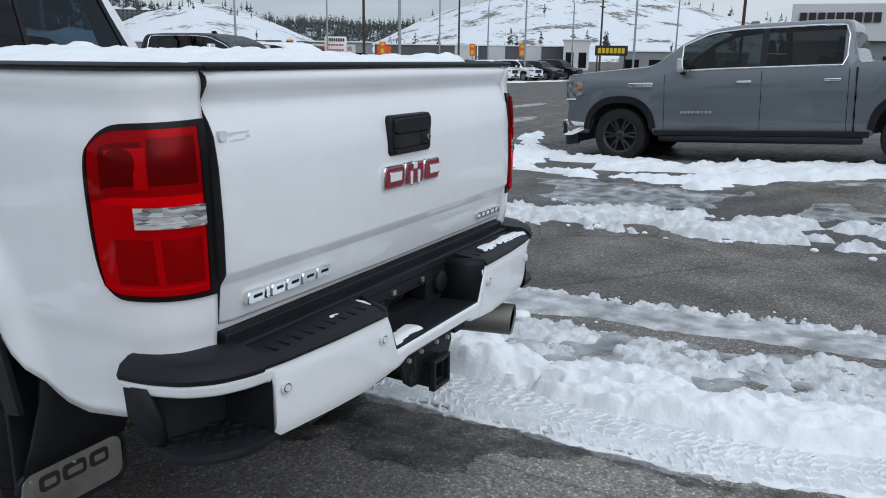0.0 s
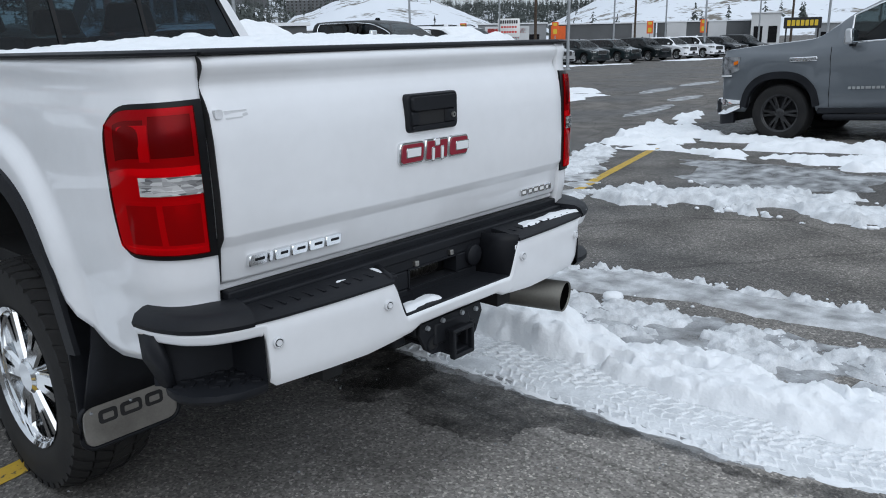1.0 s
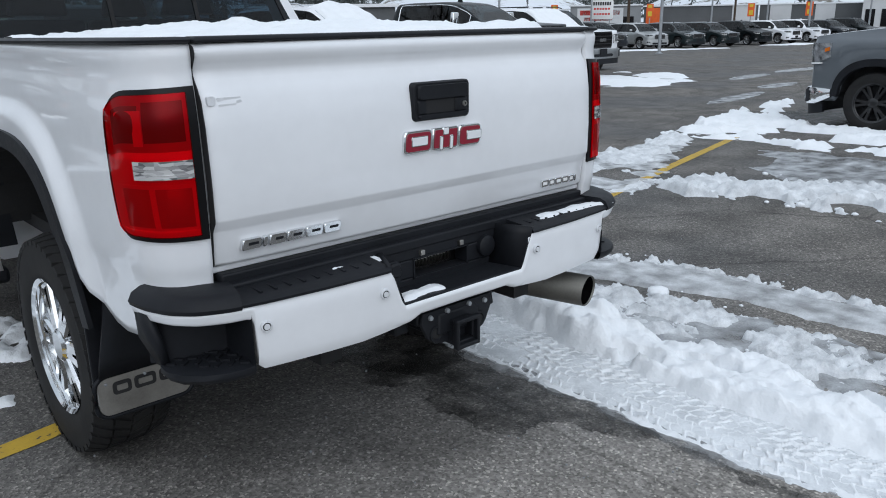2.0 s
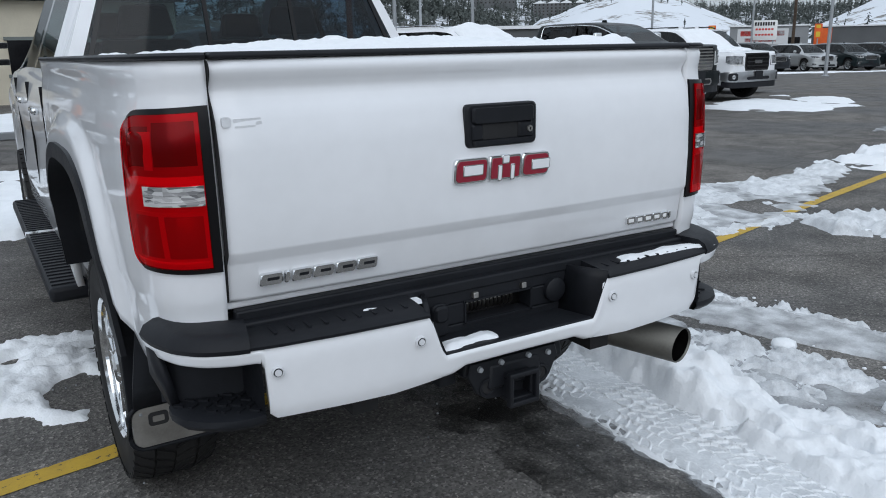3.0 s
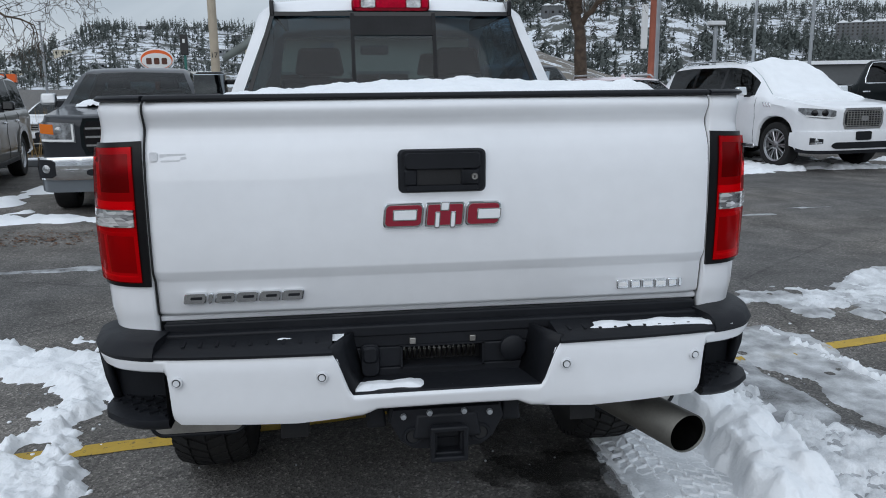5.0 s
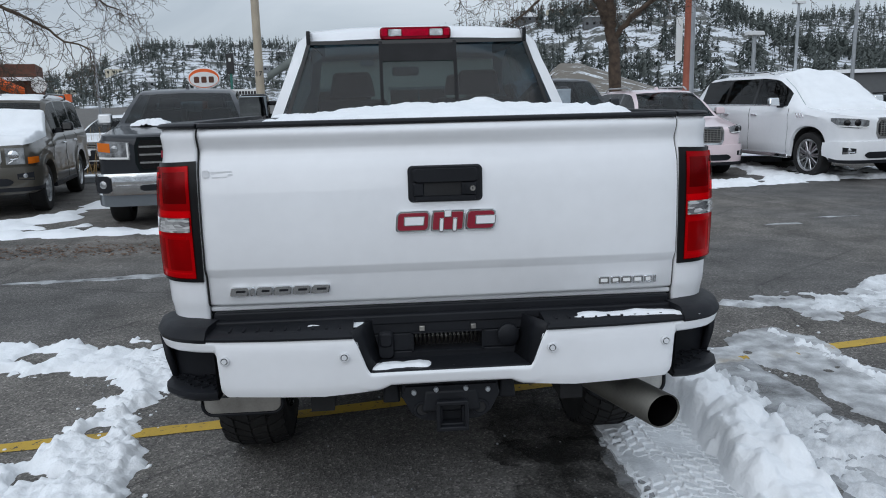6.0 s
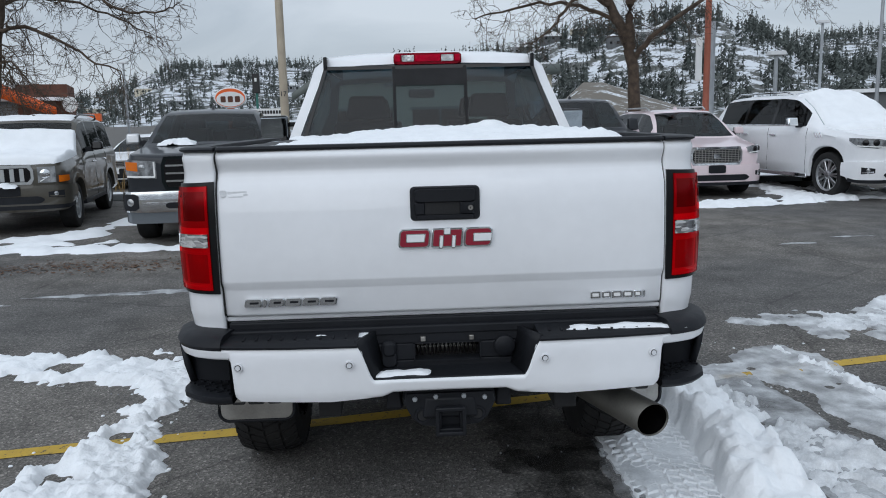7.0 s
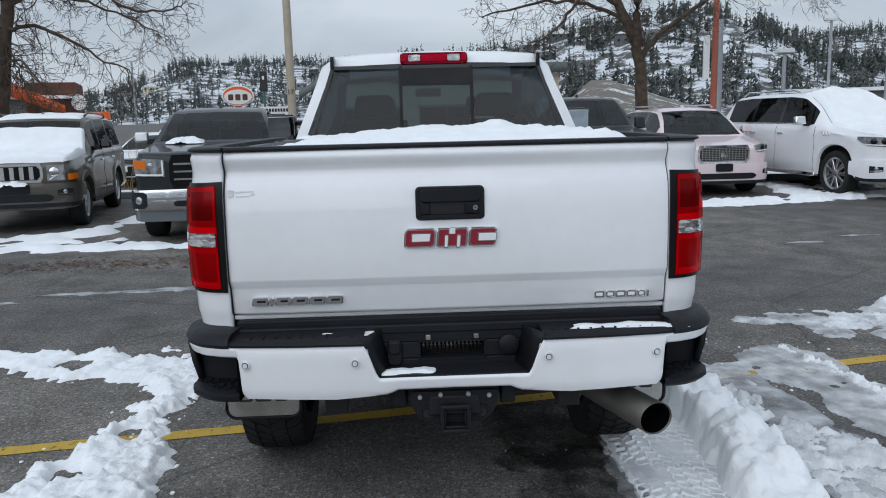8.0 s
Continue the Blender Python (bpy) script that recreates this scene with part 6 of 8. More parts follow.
vehicle("pickup_truck", "grey metallic pickup truck with black wheels", "pickup truck", pose(10.94, 3.03, -0.05, -3.2, 0, -4.7),
        made(PICK, paint=GREYP, rim=BLKALLOY, W=2.02, H=1.985, hood=1.41, belt=1.32, bed=1.40, ws=(1.45, 2.22), wt=0.76, cab_end=4.20, line_mat=CHROME, full_trim=True, board=True, vent=True, trim=PLASTIC, trim_w=0.085, zb=0.44, r=0.415, rr=0.27, glass=TINTL, lip=0.07,
             sides=((1.88, 2.99), (3.06, 4.04)), seams=(1.68, 3.02, 4.13), handles=(2.80, 3.92), mirror=(0.2, 0.2, 1.33), mirror_mat=ALLOY, mirror_back=0.55, L=6.1, axles=(0.98, 4.93), name_bars=2.35,
             face=pickup_face(grille=(1.0, 0.74, 1.22), bar_mat=BLKALLOY, bars=4, lamp=(0.60, 1.24, 0.94, 1.25), lamp_mat=LAMPD, amber=[(1.16, 1.12, 1.17), (1.23, 1.14, 1.19)], bz=(0.40, 0.64), badge=(0.34, 0.10, EMRED))))
vehicle("pickup_truck", "black heavy-duty pickup truck with a chrome grille", "pickup truck", pose(12.84, 10.38, 0, 0, 0, FACE + 10),
        made(PICK, paint=BLACKP, L=6.3, ws=(1.4, 2.15), cab_end=4.15, axles=(1.0, 4.98), sides=((1.68, 2.80), (2.88, 3.88)), seams=(1.6, 2.84, 3.95), handles=(2.62, 3.7), H=2.02, hood=1.50, belt=1.46, zb=0.52, r=0.45, rr=0.27, wt=0.78, mirror=(0.26, 0.32, 1.44), lip=0.05,
             mirror_mat=CHROME, line_mat=CHROME, full_trim=True, vent=True, trim=BLACKP,
             face=pickup_face(grille=(1.16, 0.92, 1.40), back=STEEL, bar_mat=CHROME, bars=6, bh=0.02, lamp=(0.64, 1.12, 1.0, 1.34), lamp_mat=LAMPC, bumper=BLACKP, bz=(0.56, 0.88), hooks=CHROME)))
_, sec, ds = vehicle("pickup_truck", "white pickup truck with a black grille and snowy hood", "pickup truck", pose(16.5, 11.65, 0, 0, 0, FACE + 3),
                     made(PICK, paint=WHITE, face=pickup_face(grille=(0.98, 0.80, 1.20), bar_mat=BLKALLOY, bars=3, frame=BLKALLOY, bumper=ALLOY, badge=(0.3, 0.08, CHROME))))
snow_on("snow_cover", sec, ds, 0.8, 2.2, 0.06, pose(16.5, 11.65, 0, 0, 0, FACE + 3), "thick snow on the hood of a white pickup truck", seed=2.0)
vehicle("suv", "white minivan parked in the row", "minivan", pose(19.2, 13.6, 0, 0, 0, FACE + 3), made(SUV, paint=WHITE, H=1.92, hood=1.14, belt=1.18, L=5.1, W=2.0, rails=GLOSSB, wt=0.76))
for k, (p, lb) in enumerate(((CHARP, "dark grey"), (SILVER, "silver"), (GREEN, "dark green"), (GREEN, "dark green"), (BLACKP, "black"), (WHITE, "white"), (WHITE, "white"), (CHARP, "dark grey"), (BLACKP, "black"))):
    x, y = 40.7 + 3.7 * k, 28.4 - 0.57 * k
    vehicle("suv", lb + " sport utility vehicle parked in a long row", "suv", pose(x, y, ground_z(x, y), 0, 0, 166 + random.uniform(-3, 3)),
            made(SUV, paint=p, group="row of parked suvs", H=1.68 + random.uniform(-0.02, 0.12), face=suv_face(uprights=0, bars=3, bumper=p)))
m = pose(5.71, 11.68, 0, 0, 0, FACE)
vehicle("suv", "pale pink luxury suv with a black mesh grille", "suv", m,
        made(SUV, paint=PINK, rails=SILVER, line_mat=CHROME, face=suv_face(grille=(0.94, 0.64, 0.94), bars=8, uprights=14, bumper=PINK, badge=(0.13, 0.08, CHROME), lamp=(0.60, 1.16, 0.82, 0.98), bz=(0.30, 0.62))))
m = pose(8.72, 10.42, 0, 0, 0, FACE + 8.5)
_, sec, ds = vehicle("suv", "large white suv with snow on its windscreen", "suv", m,
                     made(SUV, paint=WHITE, W=2.03, H=1.92, L=5.3, hood=1.24, belt=1.27, ws=(1.30, 2.15), rake=0.55, r=0.417, rr=0.292, axles=(1.0, 4.08), spokes=9, wt=0.74, rails=CHROME, gills=3, mirror_mat=CHROME, zb=0.36, line_mat=CHROME, full_trim=False, lip=0.11,
                          sides=((1.66, 2.72), (2.80, 3.72), (3.80, 4.72)), mirror=(0.24, 0.16, 1.3), handles=(2.62, 3.6), seams=(1.6, 2.8, 3.85), sill_mat=CHROME,
                          face=suv_face(grille=(0.80, 0.76, 1.08), bars=7, uprights=12, badge=(0.14, 0.08, CHROME), lamp=(0.56, 1.22, 0.92, 1.10), bz=(0.38, 0.70))))
snow_on("snow_cover", sec, ds, 0.85, 2.4, 0.12, m, "thick snow over the windscreen and hood of a white suv", k0=8, seed=4.0)
m = pose(3.36, 11.25, 0, 0, 0, FACE)
vehicle("pickup_truck", "dark pickup truck behind the white one", "pickup truck", m, made(PICK, paint=CHARP, H=1.95))
m = pose(-2.89, 7.93, 0, 0, 0, FACE + 8)
_, sec, ds = vehicle("pickup_truck", "charcoal pickup truck with chrome bumper and three grille bars", "pickup truck", m,
                     made(PICK, paint=CHARP, wt=0.71, H=1.86, mirror=(0.22, 0.16, 1.34), mirror_mat=ALLOY,
                          face=pickup_face(grille=(0.96, 0.78, 1.19), bar_mat=CHROME, bars=3, bh=0.012, frame=BLACKP, badge=(0.34, 0.09, EMRED), lamp=(0.56, 1.08, 0.92, 1.17), amber=[(0.80, 1.02, 1.14), (0.98, 1.04, 1.15)], valance=GREYP, bz=(0.47, 0.75))))
snow_strip(-3.78, -3.24, 9.05, 9.35, 1.325, 0.11, 8.0, "small lump of snow by the wipers of the charcoal pickup")
m = pose(-6.24, 9.28, 0, 0, 0, FACE + 10.5)
_, sec, ds = vehicle("suv", "bronze boxy off-road suv with snow on hood and roof", "suv", m,
                     made(SUV, paint=BRONZE, plan=SQUARE, W=1.9, H=1.80, L=4.79, hood=1.13, belt=1.16, ws=(1.42, 1.92), wt=0.76, r=0.37, rr=0.225, axles=(0.85, 3.63), spokes=5, lip=0.04, rake=0.25, rails=GLOSSB,
                          sides=((1.66, 2.40), (2.48, 3.34), (3.42, 4.42)), mirror_mat=GLOSSB, trim=BRONZE, zb=0.36, line_mat=GLOSSB,
                          face=suv_face(grille=(0.95, 0.80, 1.05), frame=SILVER, back=GLOSSB, bar_mat=SILVER, bars=0, uprights=6, bw=0.03, lamp=(0.55, 0.80, 0.80, 1.04), lamp_mat=LAMPC, square=True, amber=[(0.84, 0.80, 0.90), (1.06, 0.81, 0.90)], bumper=BRONZE, bz=(0.46, 0.76), fog=0.78, fog_mat=BRONZE, plate_w=0.3)))
snow_on("snow_cover", sec, ds, 0.06, 1.78, 0.13, m, "thick snow on the hood of the bronze suv", k0=7, seed=6.0)
snow_on("snow_cover", sec, ds, 1.95, 4.3, 0.06, m, "snow on the roof of the bronze suv", k0=8, seed=9.0)
snow_strip(-6.75, -5.95, 9.16, 9.44, 0.74, 0.10, 11.0, "heap of snow on the bumper of the bronze suv")
COMPACT = made(SUV, paint=WHITE, H=1.36, hood=0.86, belt=0.89, L=4.4, W=1.8, r=0.33, rr=0.2, zb=0.24, wt=0.58, sides=((1.42, 2.3), (2.38, 3.2), (3.28, 3.8)), axles=(0.85, 3.45), face=suv_face(grille=(0.7, 0.58, 0.72), bars=2, uprights=0, lamp=(0.5, 1.0, 0.66, 0.80), bz=(0.26, 0.54)))
vehicle("car", "white compact car parked by the beige building", "car", pose(-1.66, 16.89, 0, 0, 0, -90), COMPACT)
vehicle("car", "white compact car in the row behind", "car", pose(-7.21, 17.52, 0, 0, 0, FACE), COMPACT)


# ---- markings, snow and slush on the ground ----
bm = bmesh.new()
edge = []
n = 240
for i in range(n + 1):
    x = lerp(-7.0, 9.0, i / n)
    y = interp(x, [(-7, 0.30), (-2.26, 1.08), (-1.1, 1.25), (1.94, 1.82), (3.95, 2.26), (6.0, 2.76), (9.0, 3.45)])
    w0, w1 = 0.055 + 0.008 * fbm(x * 6, 0.5), 0.055 + 0.008 * fbm(x * 6, 8.5)
    edge.append([(x, y - w0, 0.004), (x, y + w1, 0.004)])
grid(bm, edge)
bmesh.ops.recalc_face_normals(bm, faces=bm.faces)
tagged(part("trim_line", bm, YELLOW, smooth=0), "worn yellow parking line on the asphalt", "road marking", kind="structure")


def inside_by(px, py, poly):
    """Signed distance to a polygon, positive inside, for arrays of points."""
    best = np.full(px.shape, 1e9)
    odd = np.zeros(px.shape, bool)
    for (x0, y0), (x1, y1) in zip(poly, poly[1:] + poly[:1]):
        ex, ey = x1 - x0, y1 - y0
        t = np.clip(((px - x0) * ex + (py - y0) * ey) / (ex * ex + ey * ey), 0, 1)
        best = np.minimum(best, np.hypot(px - x0 - t * ex, py - y0 - t * ey))
        cross = (y0 > py) != (y1 > py)
        with np.errstate(divide="ignore", invalid="ignore"):
            odd ^= cross & (px < (x1 - x0) * (py - y0) / np.where(y1 == y0, 1e-9, y1 - y0) + x0)
    return np.where(odd, best, -best)


def field(name, poly, h, res, material, label, amp=0.1, fs=4.0, rough=0.35, holes=0.0, soft=0.14, extra=None, kind="stuff", clod=None, st=1.0):
    """A sheet of snow over a patch of ground, thick inside and torn at the edges."""
    xs_, ys_ = [p[0] for p in poly], [p[1] for p in poly]
    nx, ny = int((max(xs_) - min(xs_) + 0.4) / res) + 1, int((max(ys_) - min(ys_) + 0.4) / res) + 1
    gx, gy = np.meshgrid(min(xs_) - 0.2 + res * np.arange(nx), min(ys_) - 0.2 + res * np.arange(ny))
    d = inside_by(gx, gy, poly)
    z = np.full(gx.shape, -0.012)
    for j in range(ny):
        for i in range(nx):
            if d[j, i] > -amp * 1.3:
                x, y = gx[j, i], gy[j, i]
                n1 = fbm(x * fs, y * fs * st, 1.3, 3)
                n2 = fbm(x * fs * 3.3, y * fs * 3.3 * st, 4.1, 3)
                e = d[j, i] + amp * n1 + amp * 0.35 * n2
                if holes:
                    e = min(e, (fbm(x * fs * 0.55, y * fs * 0.55 * st, 7.7, 3) + holes) * 0.4)
                k = sstep(0, soft, e)
                top = h * k * (1 + rough * n1 + rough * 0.7 * n2) if e > 0 else 0
                if clod and e > 0:
                    wx, wy, sc = x + 0.04 * n2, (y + 0.04 * n1) * (0.5 + 0.5 * st), clod[1]
                    t1 = sstep(-0.02, 0.07, fbm(wx * sc * 0.4, wy * sc * 0.4, 11.0, 3) + clod[2])
                    t2 = sstep(0.0, 0.09, fbm(wx * sc * 0.9, wy * sc * 0.9, 13.0, 3))
                    t3 = sstep(-0.02, 0.14, fbm(wx * sc * 2.2, wy * sc * 2.2, 17.0, 3))
                    lumps = 0.55 - noise.voronoi((wx * sc * 0.8, wy * sc * 0.8, 3.0))[0][0]
                    grains = 0.5 - noise.voronoi((wx * sc * 2.4, wy * sc * 2.4, 6.0))[0][0]
                    top += k * clod[0] * (0.9 * t1 + 0.6 * t2 + 0.45 * t3 + 1.3 * lumps + 0.6 * grains - 0.6)
                if extra:
                    top += extra(x, y) * k
                z[j, i] = top - 0.012 * (1 - min(1, k * 8)) 
    keep = z > 0.0
    z = z + np.vectorize(ground_z)(gx, gy)
    cell = keep[:-1, :-1] | keep[1:, :-1] | keep[:-1, 1:] | keep[1:, 1:]
    used = np.zeros(gx.shape, bool)
    for a in (slice(None, -1), slice(1, None)):
        for b in (slice(None, -1), slice(1, None)):
            used[a, b] |= cell
    index = np.full(gx.shape, -1)
    index[used] = np.arange(used.sum())
    verts = np.stack([gx[used], gy[used], z[used]], 1)
    jj, ii = np.nonzero(cell)
    faces = np.stack([index[jj, ii], index[jj, ii + 1], index[jj + 1, ii + 1], index[jj + 1, ii]], 1)
    me = bpy.data.meshes.new(name)
    me.from_pydata(verts.tolist(), [], faces.tolist())
    me.materials.append(material)
    me.polygons.foreach_set("use_smooth", [True] * len(me.polygons))
    return tagged(new(name, me), label, "snow", kind=kind)


LEFT = [(-3.5, 1.55), (-2.2, 1.18), (-1.27, 0.93), (-0.99, 0.85), (-0.8, 0.81), (-0.3, 0.81), (0.24, 0.79), (0.58, 0.81), (1.1, 0.80), (1.6, 0.82)]


def lean(poly):
    """The slush lies slightly askew to the truck."""
    return [(x - 0.17 * sstep(0.3, -1.0, y), y + 0.08) for x, y in poly]


CLUMPS = ((1.34, 0.60, 0.13, 0.075), (1.50, 0.42, 0.15, 0.060), (1.45, 0.78, 0.13, 0.085), (1.55, 0.98, 0.13, 0.080), (1.36, 1.02, 0.15, 0.085), (1.47, 1.30, 0.16, 0.095),
          (1.58, 0.62, 0.09, 0.050), (1.25, 0.82, 0.10, 0.045), (1.31, 0.32, 0.11, 0.035), (1.28, 1.25, 0.12, 0.060), (1.43, 0.14, 0.13, 0.030), (1.60, 1.20, 0.10, 0.060))


def bank(x, y):
    """Rounded clods pressed into one mound, with a few holes worn through its tail."""
    wx, wy = x + 0.035 * noise.noise((x * 7, y * 7, 1.0)), y + 0.05 * noise.noise((x * 6, y * 6, 9.0))
    flat = sstep(1.14, 1.22, wx) * sstep(1.74, 1.62, wx)
    h = flat * (0.055 * sstep(0.1, 0.45, wy) + 0.03 * sstep(0.2, -0.6, wy) + 0.02 * noise.noise((x * 9, y * 8, 4.0)) + 0.02 * noise.noise((x * 4, y * 3, 7.0)))
    top = 0.0
    for px, py, r, z in CLUMPS:
        e = 1 - ((wx - px) ** 2 + (wy - py) ** 2) / (r * r * 1.15)
        if e > 0:
            top = max(top, 0.75 * z * e ** 0.5)
    h += top
    for px, py, a, b in ((1.27, -0.02, 0.06, 0.15), (1.42, -0.28, 0.055, 0.17), (1.50, -0.85, 0.07, 0.2), (1.85, -1.7, 0.08, 0.22)):
        e = ((x - px) / a) ** 2 + ((y - py + 0.5 * (x - px)) / b) ** 2 + 0.9 * noise.noise((x * 16, y * 16, 5.0))
        h -= 0.055 * (1 - sstep(0.55, 1.0, e))
    return h


field("snow_bank", [(1.24, 1.5), (1.22, 0.7), (1.21, 0.22), (1.16, -0.13), (1.11, -0.45), (1.18, -0.75), (1.25, -1.3), (1.5, -2.2), (1.9, -3.6), (2.45, -3.6), (1.90, -1.8), (1.70, -1.1), (1.68, -0.7), (1.74, -0.4), (1.62, -0.1), (1.58, 0.4), (1.64, 0.8), (1.66, 1.5), (1.45, 1.7)],
      0.058, 0.013, SNOW, "bank of ploughed white snow beside the pickup truck", 0.07, 3.2, 0.4, 0.42, 0.065, bank, clod=(0.017, 8.0, 0.05), st=0.6)


def tread(x, y):
    """The print of a lugged tyre: low cells between raised webs."""
    u = (x - interp(y, LEFT)) - 0.03
    if not 0.0 < u < 0.41:
        return 0.0
    u += 0.012 * noise.noise((x * 14, y * 14, 2.0))
    v = y + 0.55 * abs(u - 0.15) + 0.016 * noise.noise((x * 13, y * 13, 8.0))
    k = int(u / 0.06)
    a = abs((u / 0.06 + 0.10 * math.sin(v * 84)) % 1 - 0.5) * 2
    b = abs(((v + 0.03 * (k % 2)) / 0.062) % 1 - 0.5) * 2
    worn = 0.75 + 0.7 * noise.noise((x * 4, y * 4, 6.0))
    return 0.022 * max(0.4, min(1, worn)) * sstep(0.66, 0.95, max(a, b)) - 0.006


def strip_poly():
    up = [(interp(y, LEFT), y) for y in [1.5 - 0.25 * i for i in range(21)]]
    return up + [(x + 0.48, y) for x, y in up[::-1]]


field("slush", [(x - 0.055, y) for x, y in strip_poly()[:21]] + [(x + 0.12, y) for x, y in strip_poly()[20::-1]], 0.003, 0.02, WETICE, "thin wet grey ice at the edge of the tyre track", 0.06, 4.0, 0.3, 0.0, 0.10, st=0.5)
field("packed_snow", [(x - 0.01, y) for x, y in strip_poly()[:21]] + [(x + 0.80, y) for x, y in strip_poly()[20::-1]], 0.009, 0.014, TRACK, "thin packed snow under the tyre track", 0.05, 6.0, 0.5, 0.0, 0.10)
field("tyre_track", strip_poly(), 0.006, 0.0065, SNOW, "raised white webs of a tyre print in packed snow", 0.03, 5.0, 0.3, 0.0, 0.03, tread)
field("slush", lean([(1.62, 1.65), (1.64, 0.9), (1.62, 0.3), (1.62, -0.4), (1.8, -1.2), (2.45, -3.6), (2.95, -3.6), (2.6, -1.5), (2.46, -0.9), (2.33, -0.2), (2.2, 0.28), (2.1, 0.8), (2.08, 1.3), (1.98, 1.7)]),
      0.012, 0.02, SLUSH, "grey half-melted slush and ice on the asphalt", 0.10, 4.5, 0.8, 0.62, 0.10, st=0.6)
field("snow_crumbs", lean([(1.62, 1.55), (1.64, 0.9), (1.62, 0.3), (1.60, -0.4), (1.77, -1.2), (2.4, -3.6), (2.95, -3.6), (2.6, -1.5), (2.46, -0.9), (2.31, -0.15), (2.18, 0.35), (2.05, 0.82), (1.98, 1.3), (1.88, 1.6)]),
      0.020, 0.014, CRUMB, "broken greyish snow crumbs on the slush", 0.07, 6.0, 0.9, 0.36, 0.05, st=0.7, clod=(0.022, 12, -0.02))
def streaks(x, y):
    """Long scrape lines in the ice, along the way the tyres rolled."""
    u = x - interp(y, ICE_IN)
    return 0.006 * noise.noise((u * 34, y * 1.3, 3.0)) + 0.004 * noise.noise((u * 80, y * 2.5, 8.0)) + 0.012 * sstep(0.25, 0.40, u) * abs(noise.noise((x * 22, y * 14, 1.0)))


ICE_IN = [(-3.6, 3.12), (-1.6, 2.78), (-1.0, 2.66), (-0.4, 2.55), (0.05, 2.43), (0.52, 2.26), (0.9, 2.14), (1.3, 2.1)]
field("ice_sheet", lean([(2.13, 0.9), (2.26, 0.52), (2.44, 0.05), (2.55, -0.4), (2.66, -1.0), (2.78, -1.6), (3.12, -3.6), (3.52, -3.6), (3.08, -0.9), (2.93, -0.38), (2.82, 0.25), (2.73, 0.65), (2.58, 1.0), (2.3, 1.15)]),
      0.014, 0.0125, ICE, "streaked grey ice scraped by tyres", 0.05, 5.0, 0.4, 0.8, 0.05, streaks, st=0.5)
field("snow_ridge", lean([(2.52, 1.1), (2.68, 0.65), (2.78, 0.25), (2.88, -0.4), (3.02, -1.0), (3.4, -3.6), (3.55, -3.6), (3.11, -0.9), (2.97, -0.36), (2.86, 0.3), (2.77, 0.7), (2.62, 1.15)]),
      0.022, 0.0125, CRUMB, "broken crumbs of snow along the edge of the ice", 0.07, 9.0, 0.9, 0.16, 0.03, clod=(0.012, 16, 0.0))


field("ice_sheet", [(1.72, 2.12), (2.03, 2.28), (2.46, 2.46), (2.60, 2.2), (2.68, 1.7), (2.72, 1.3), (2.62, 0.98), (2.16, 0.95), (2.14, 1.45), (2.0, 1.68), (1.66, 1.70)],
      0.008, 0.014, ICE, "thin grey ice over a yellow line", 0.06, 6.0, 0.5, 0.5, 0.06, streaks, st=0.7)
field("ice_sheet", [(2.36, 3.12), (2.73, 3.27), (3.1, 3.36), (3.73, 3.22), (4.2, 3.35), (3.95, 2.85), (3.29, 2.48), (2.86, 2.54), (2.68, 2.9)],
      0.012, 0.02, ICE, "patch of thin grey ice on the asphalt", 0.12, 5.0, 0.7, 0.34, 0.06, st=0.8, clod=(0.006, 12, 0.0))
field("snow_crumbs", [(2.75, 3.1), (3.1, 3.28), (3.7, 3.15), (4.05, 3.2), (3.6, 2.85), (3.2, 2.72), (2.9, 2.8)],
      0.014, 0.016, CRUMB, "thin broken snow on a patch of ice", 0.12, 6.0, 0.9, 0.10, 0.05, st=0.8, clod=(0.012, 12, 0.0))
field("snow_ridge", [(2.37, 2.33), (2.45, 1.88), (2.52, 1.36), (2.60, 1.0), (2.66, 1.0), (2.60, 1.4), (2.54, 1.9), (2.43, 2.34)],
      0.024, 0.0125, SNOW, "low ridge of snow on thin ice", 0.05, 9.0, 0.8, 0.45, 0.03, clod=(0.010, 14, 0.05))
field("snow_patch", [(4.0, 2.45), (4.9, 2.5), (5.3, 2.25), (5.8, 1.6), (6.0, 1.0), (6.25, 0.3), (6.1, -0.3), (6.6, -1.4), (7.4, -3.2), (6.2, -3.2), (5.3, -1.45), (5.15, -0.45), (5.0, 0.2), (5.1, 0.9), (4.9, 1.6), (4.4, 2.1)], 0.06, 0.022, CRUMB, "band of trodden snow across the car park", 0.17, 4.2, 0.7, 0.16, 0.09, clod=(0.017, 9, 0.0), st=0.7)
field("slush", [(6.0, 1.6), (6.3, 0.3), (6.7, -1.4), (7.5, -3.2), (9.8, -3.2), (9.0, -1.4), (7.4, 0.4), (7.7, 1.5), (7.6, 2.5), (6.6, 2.4)], 0.014, 0.05, SLUSH, "grey wet slush between two bands of snow", 0.2, 1.8, 0.8, 0.20, 0.2)
field("snow_patch", [(8.0, 4.2), (8.1, 3.0), (7.8, 2.0), (7.9, 1.4), (7.5, 0.5), (8.2, -0.3), (8.7, -1.4), (9.2, -3.5), (9.9, -3.5), (9.75, -1.4), (9.7, -0.5), (9.6, 0.5), (9.5, 1.6), (9.9, 2.8), (11.0, 4.0), (13.5, 4.8), (11.8, 4.9), (9.6, 4.45)], 0.06, 0.035, SNOW,
      "bank of snow beside the grey pickup truck", 0.18, 3.2, 0.6, 0.22, 0.12, clod=(0.022, 7, 0.0), st=0.6)
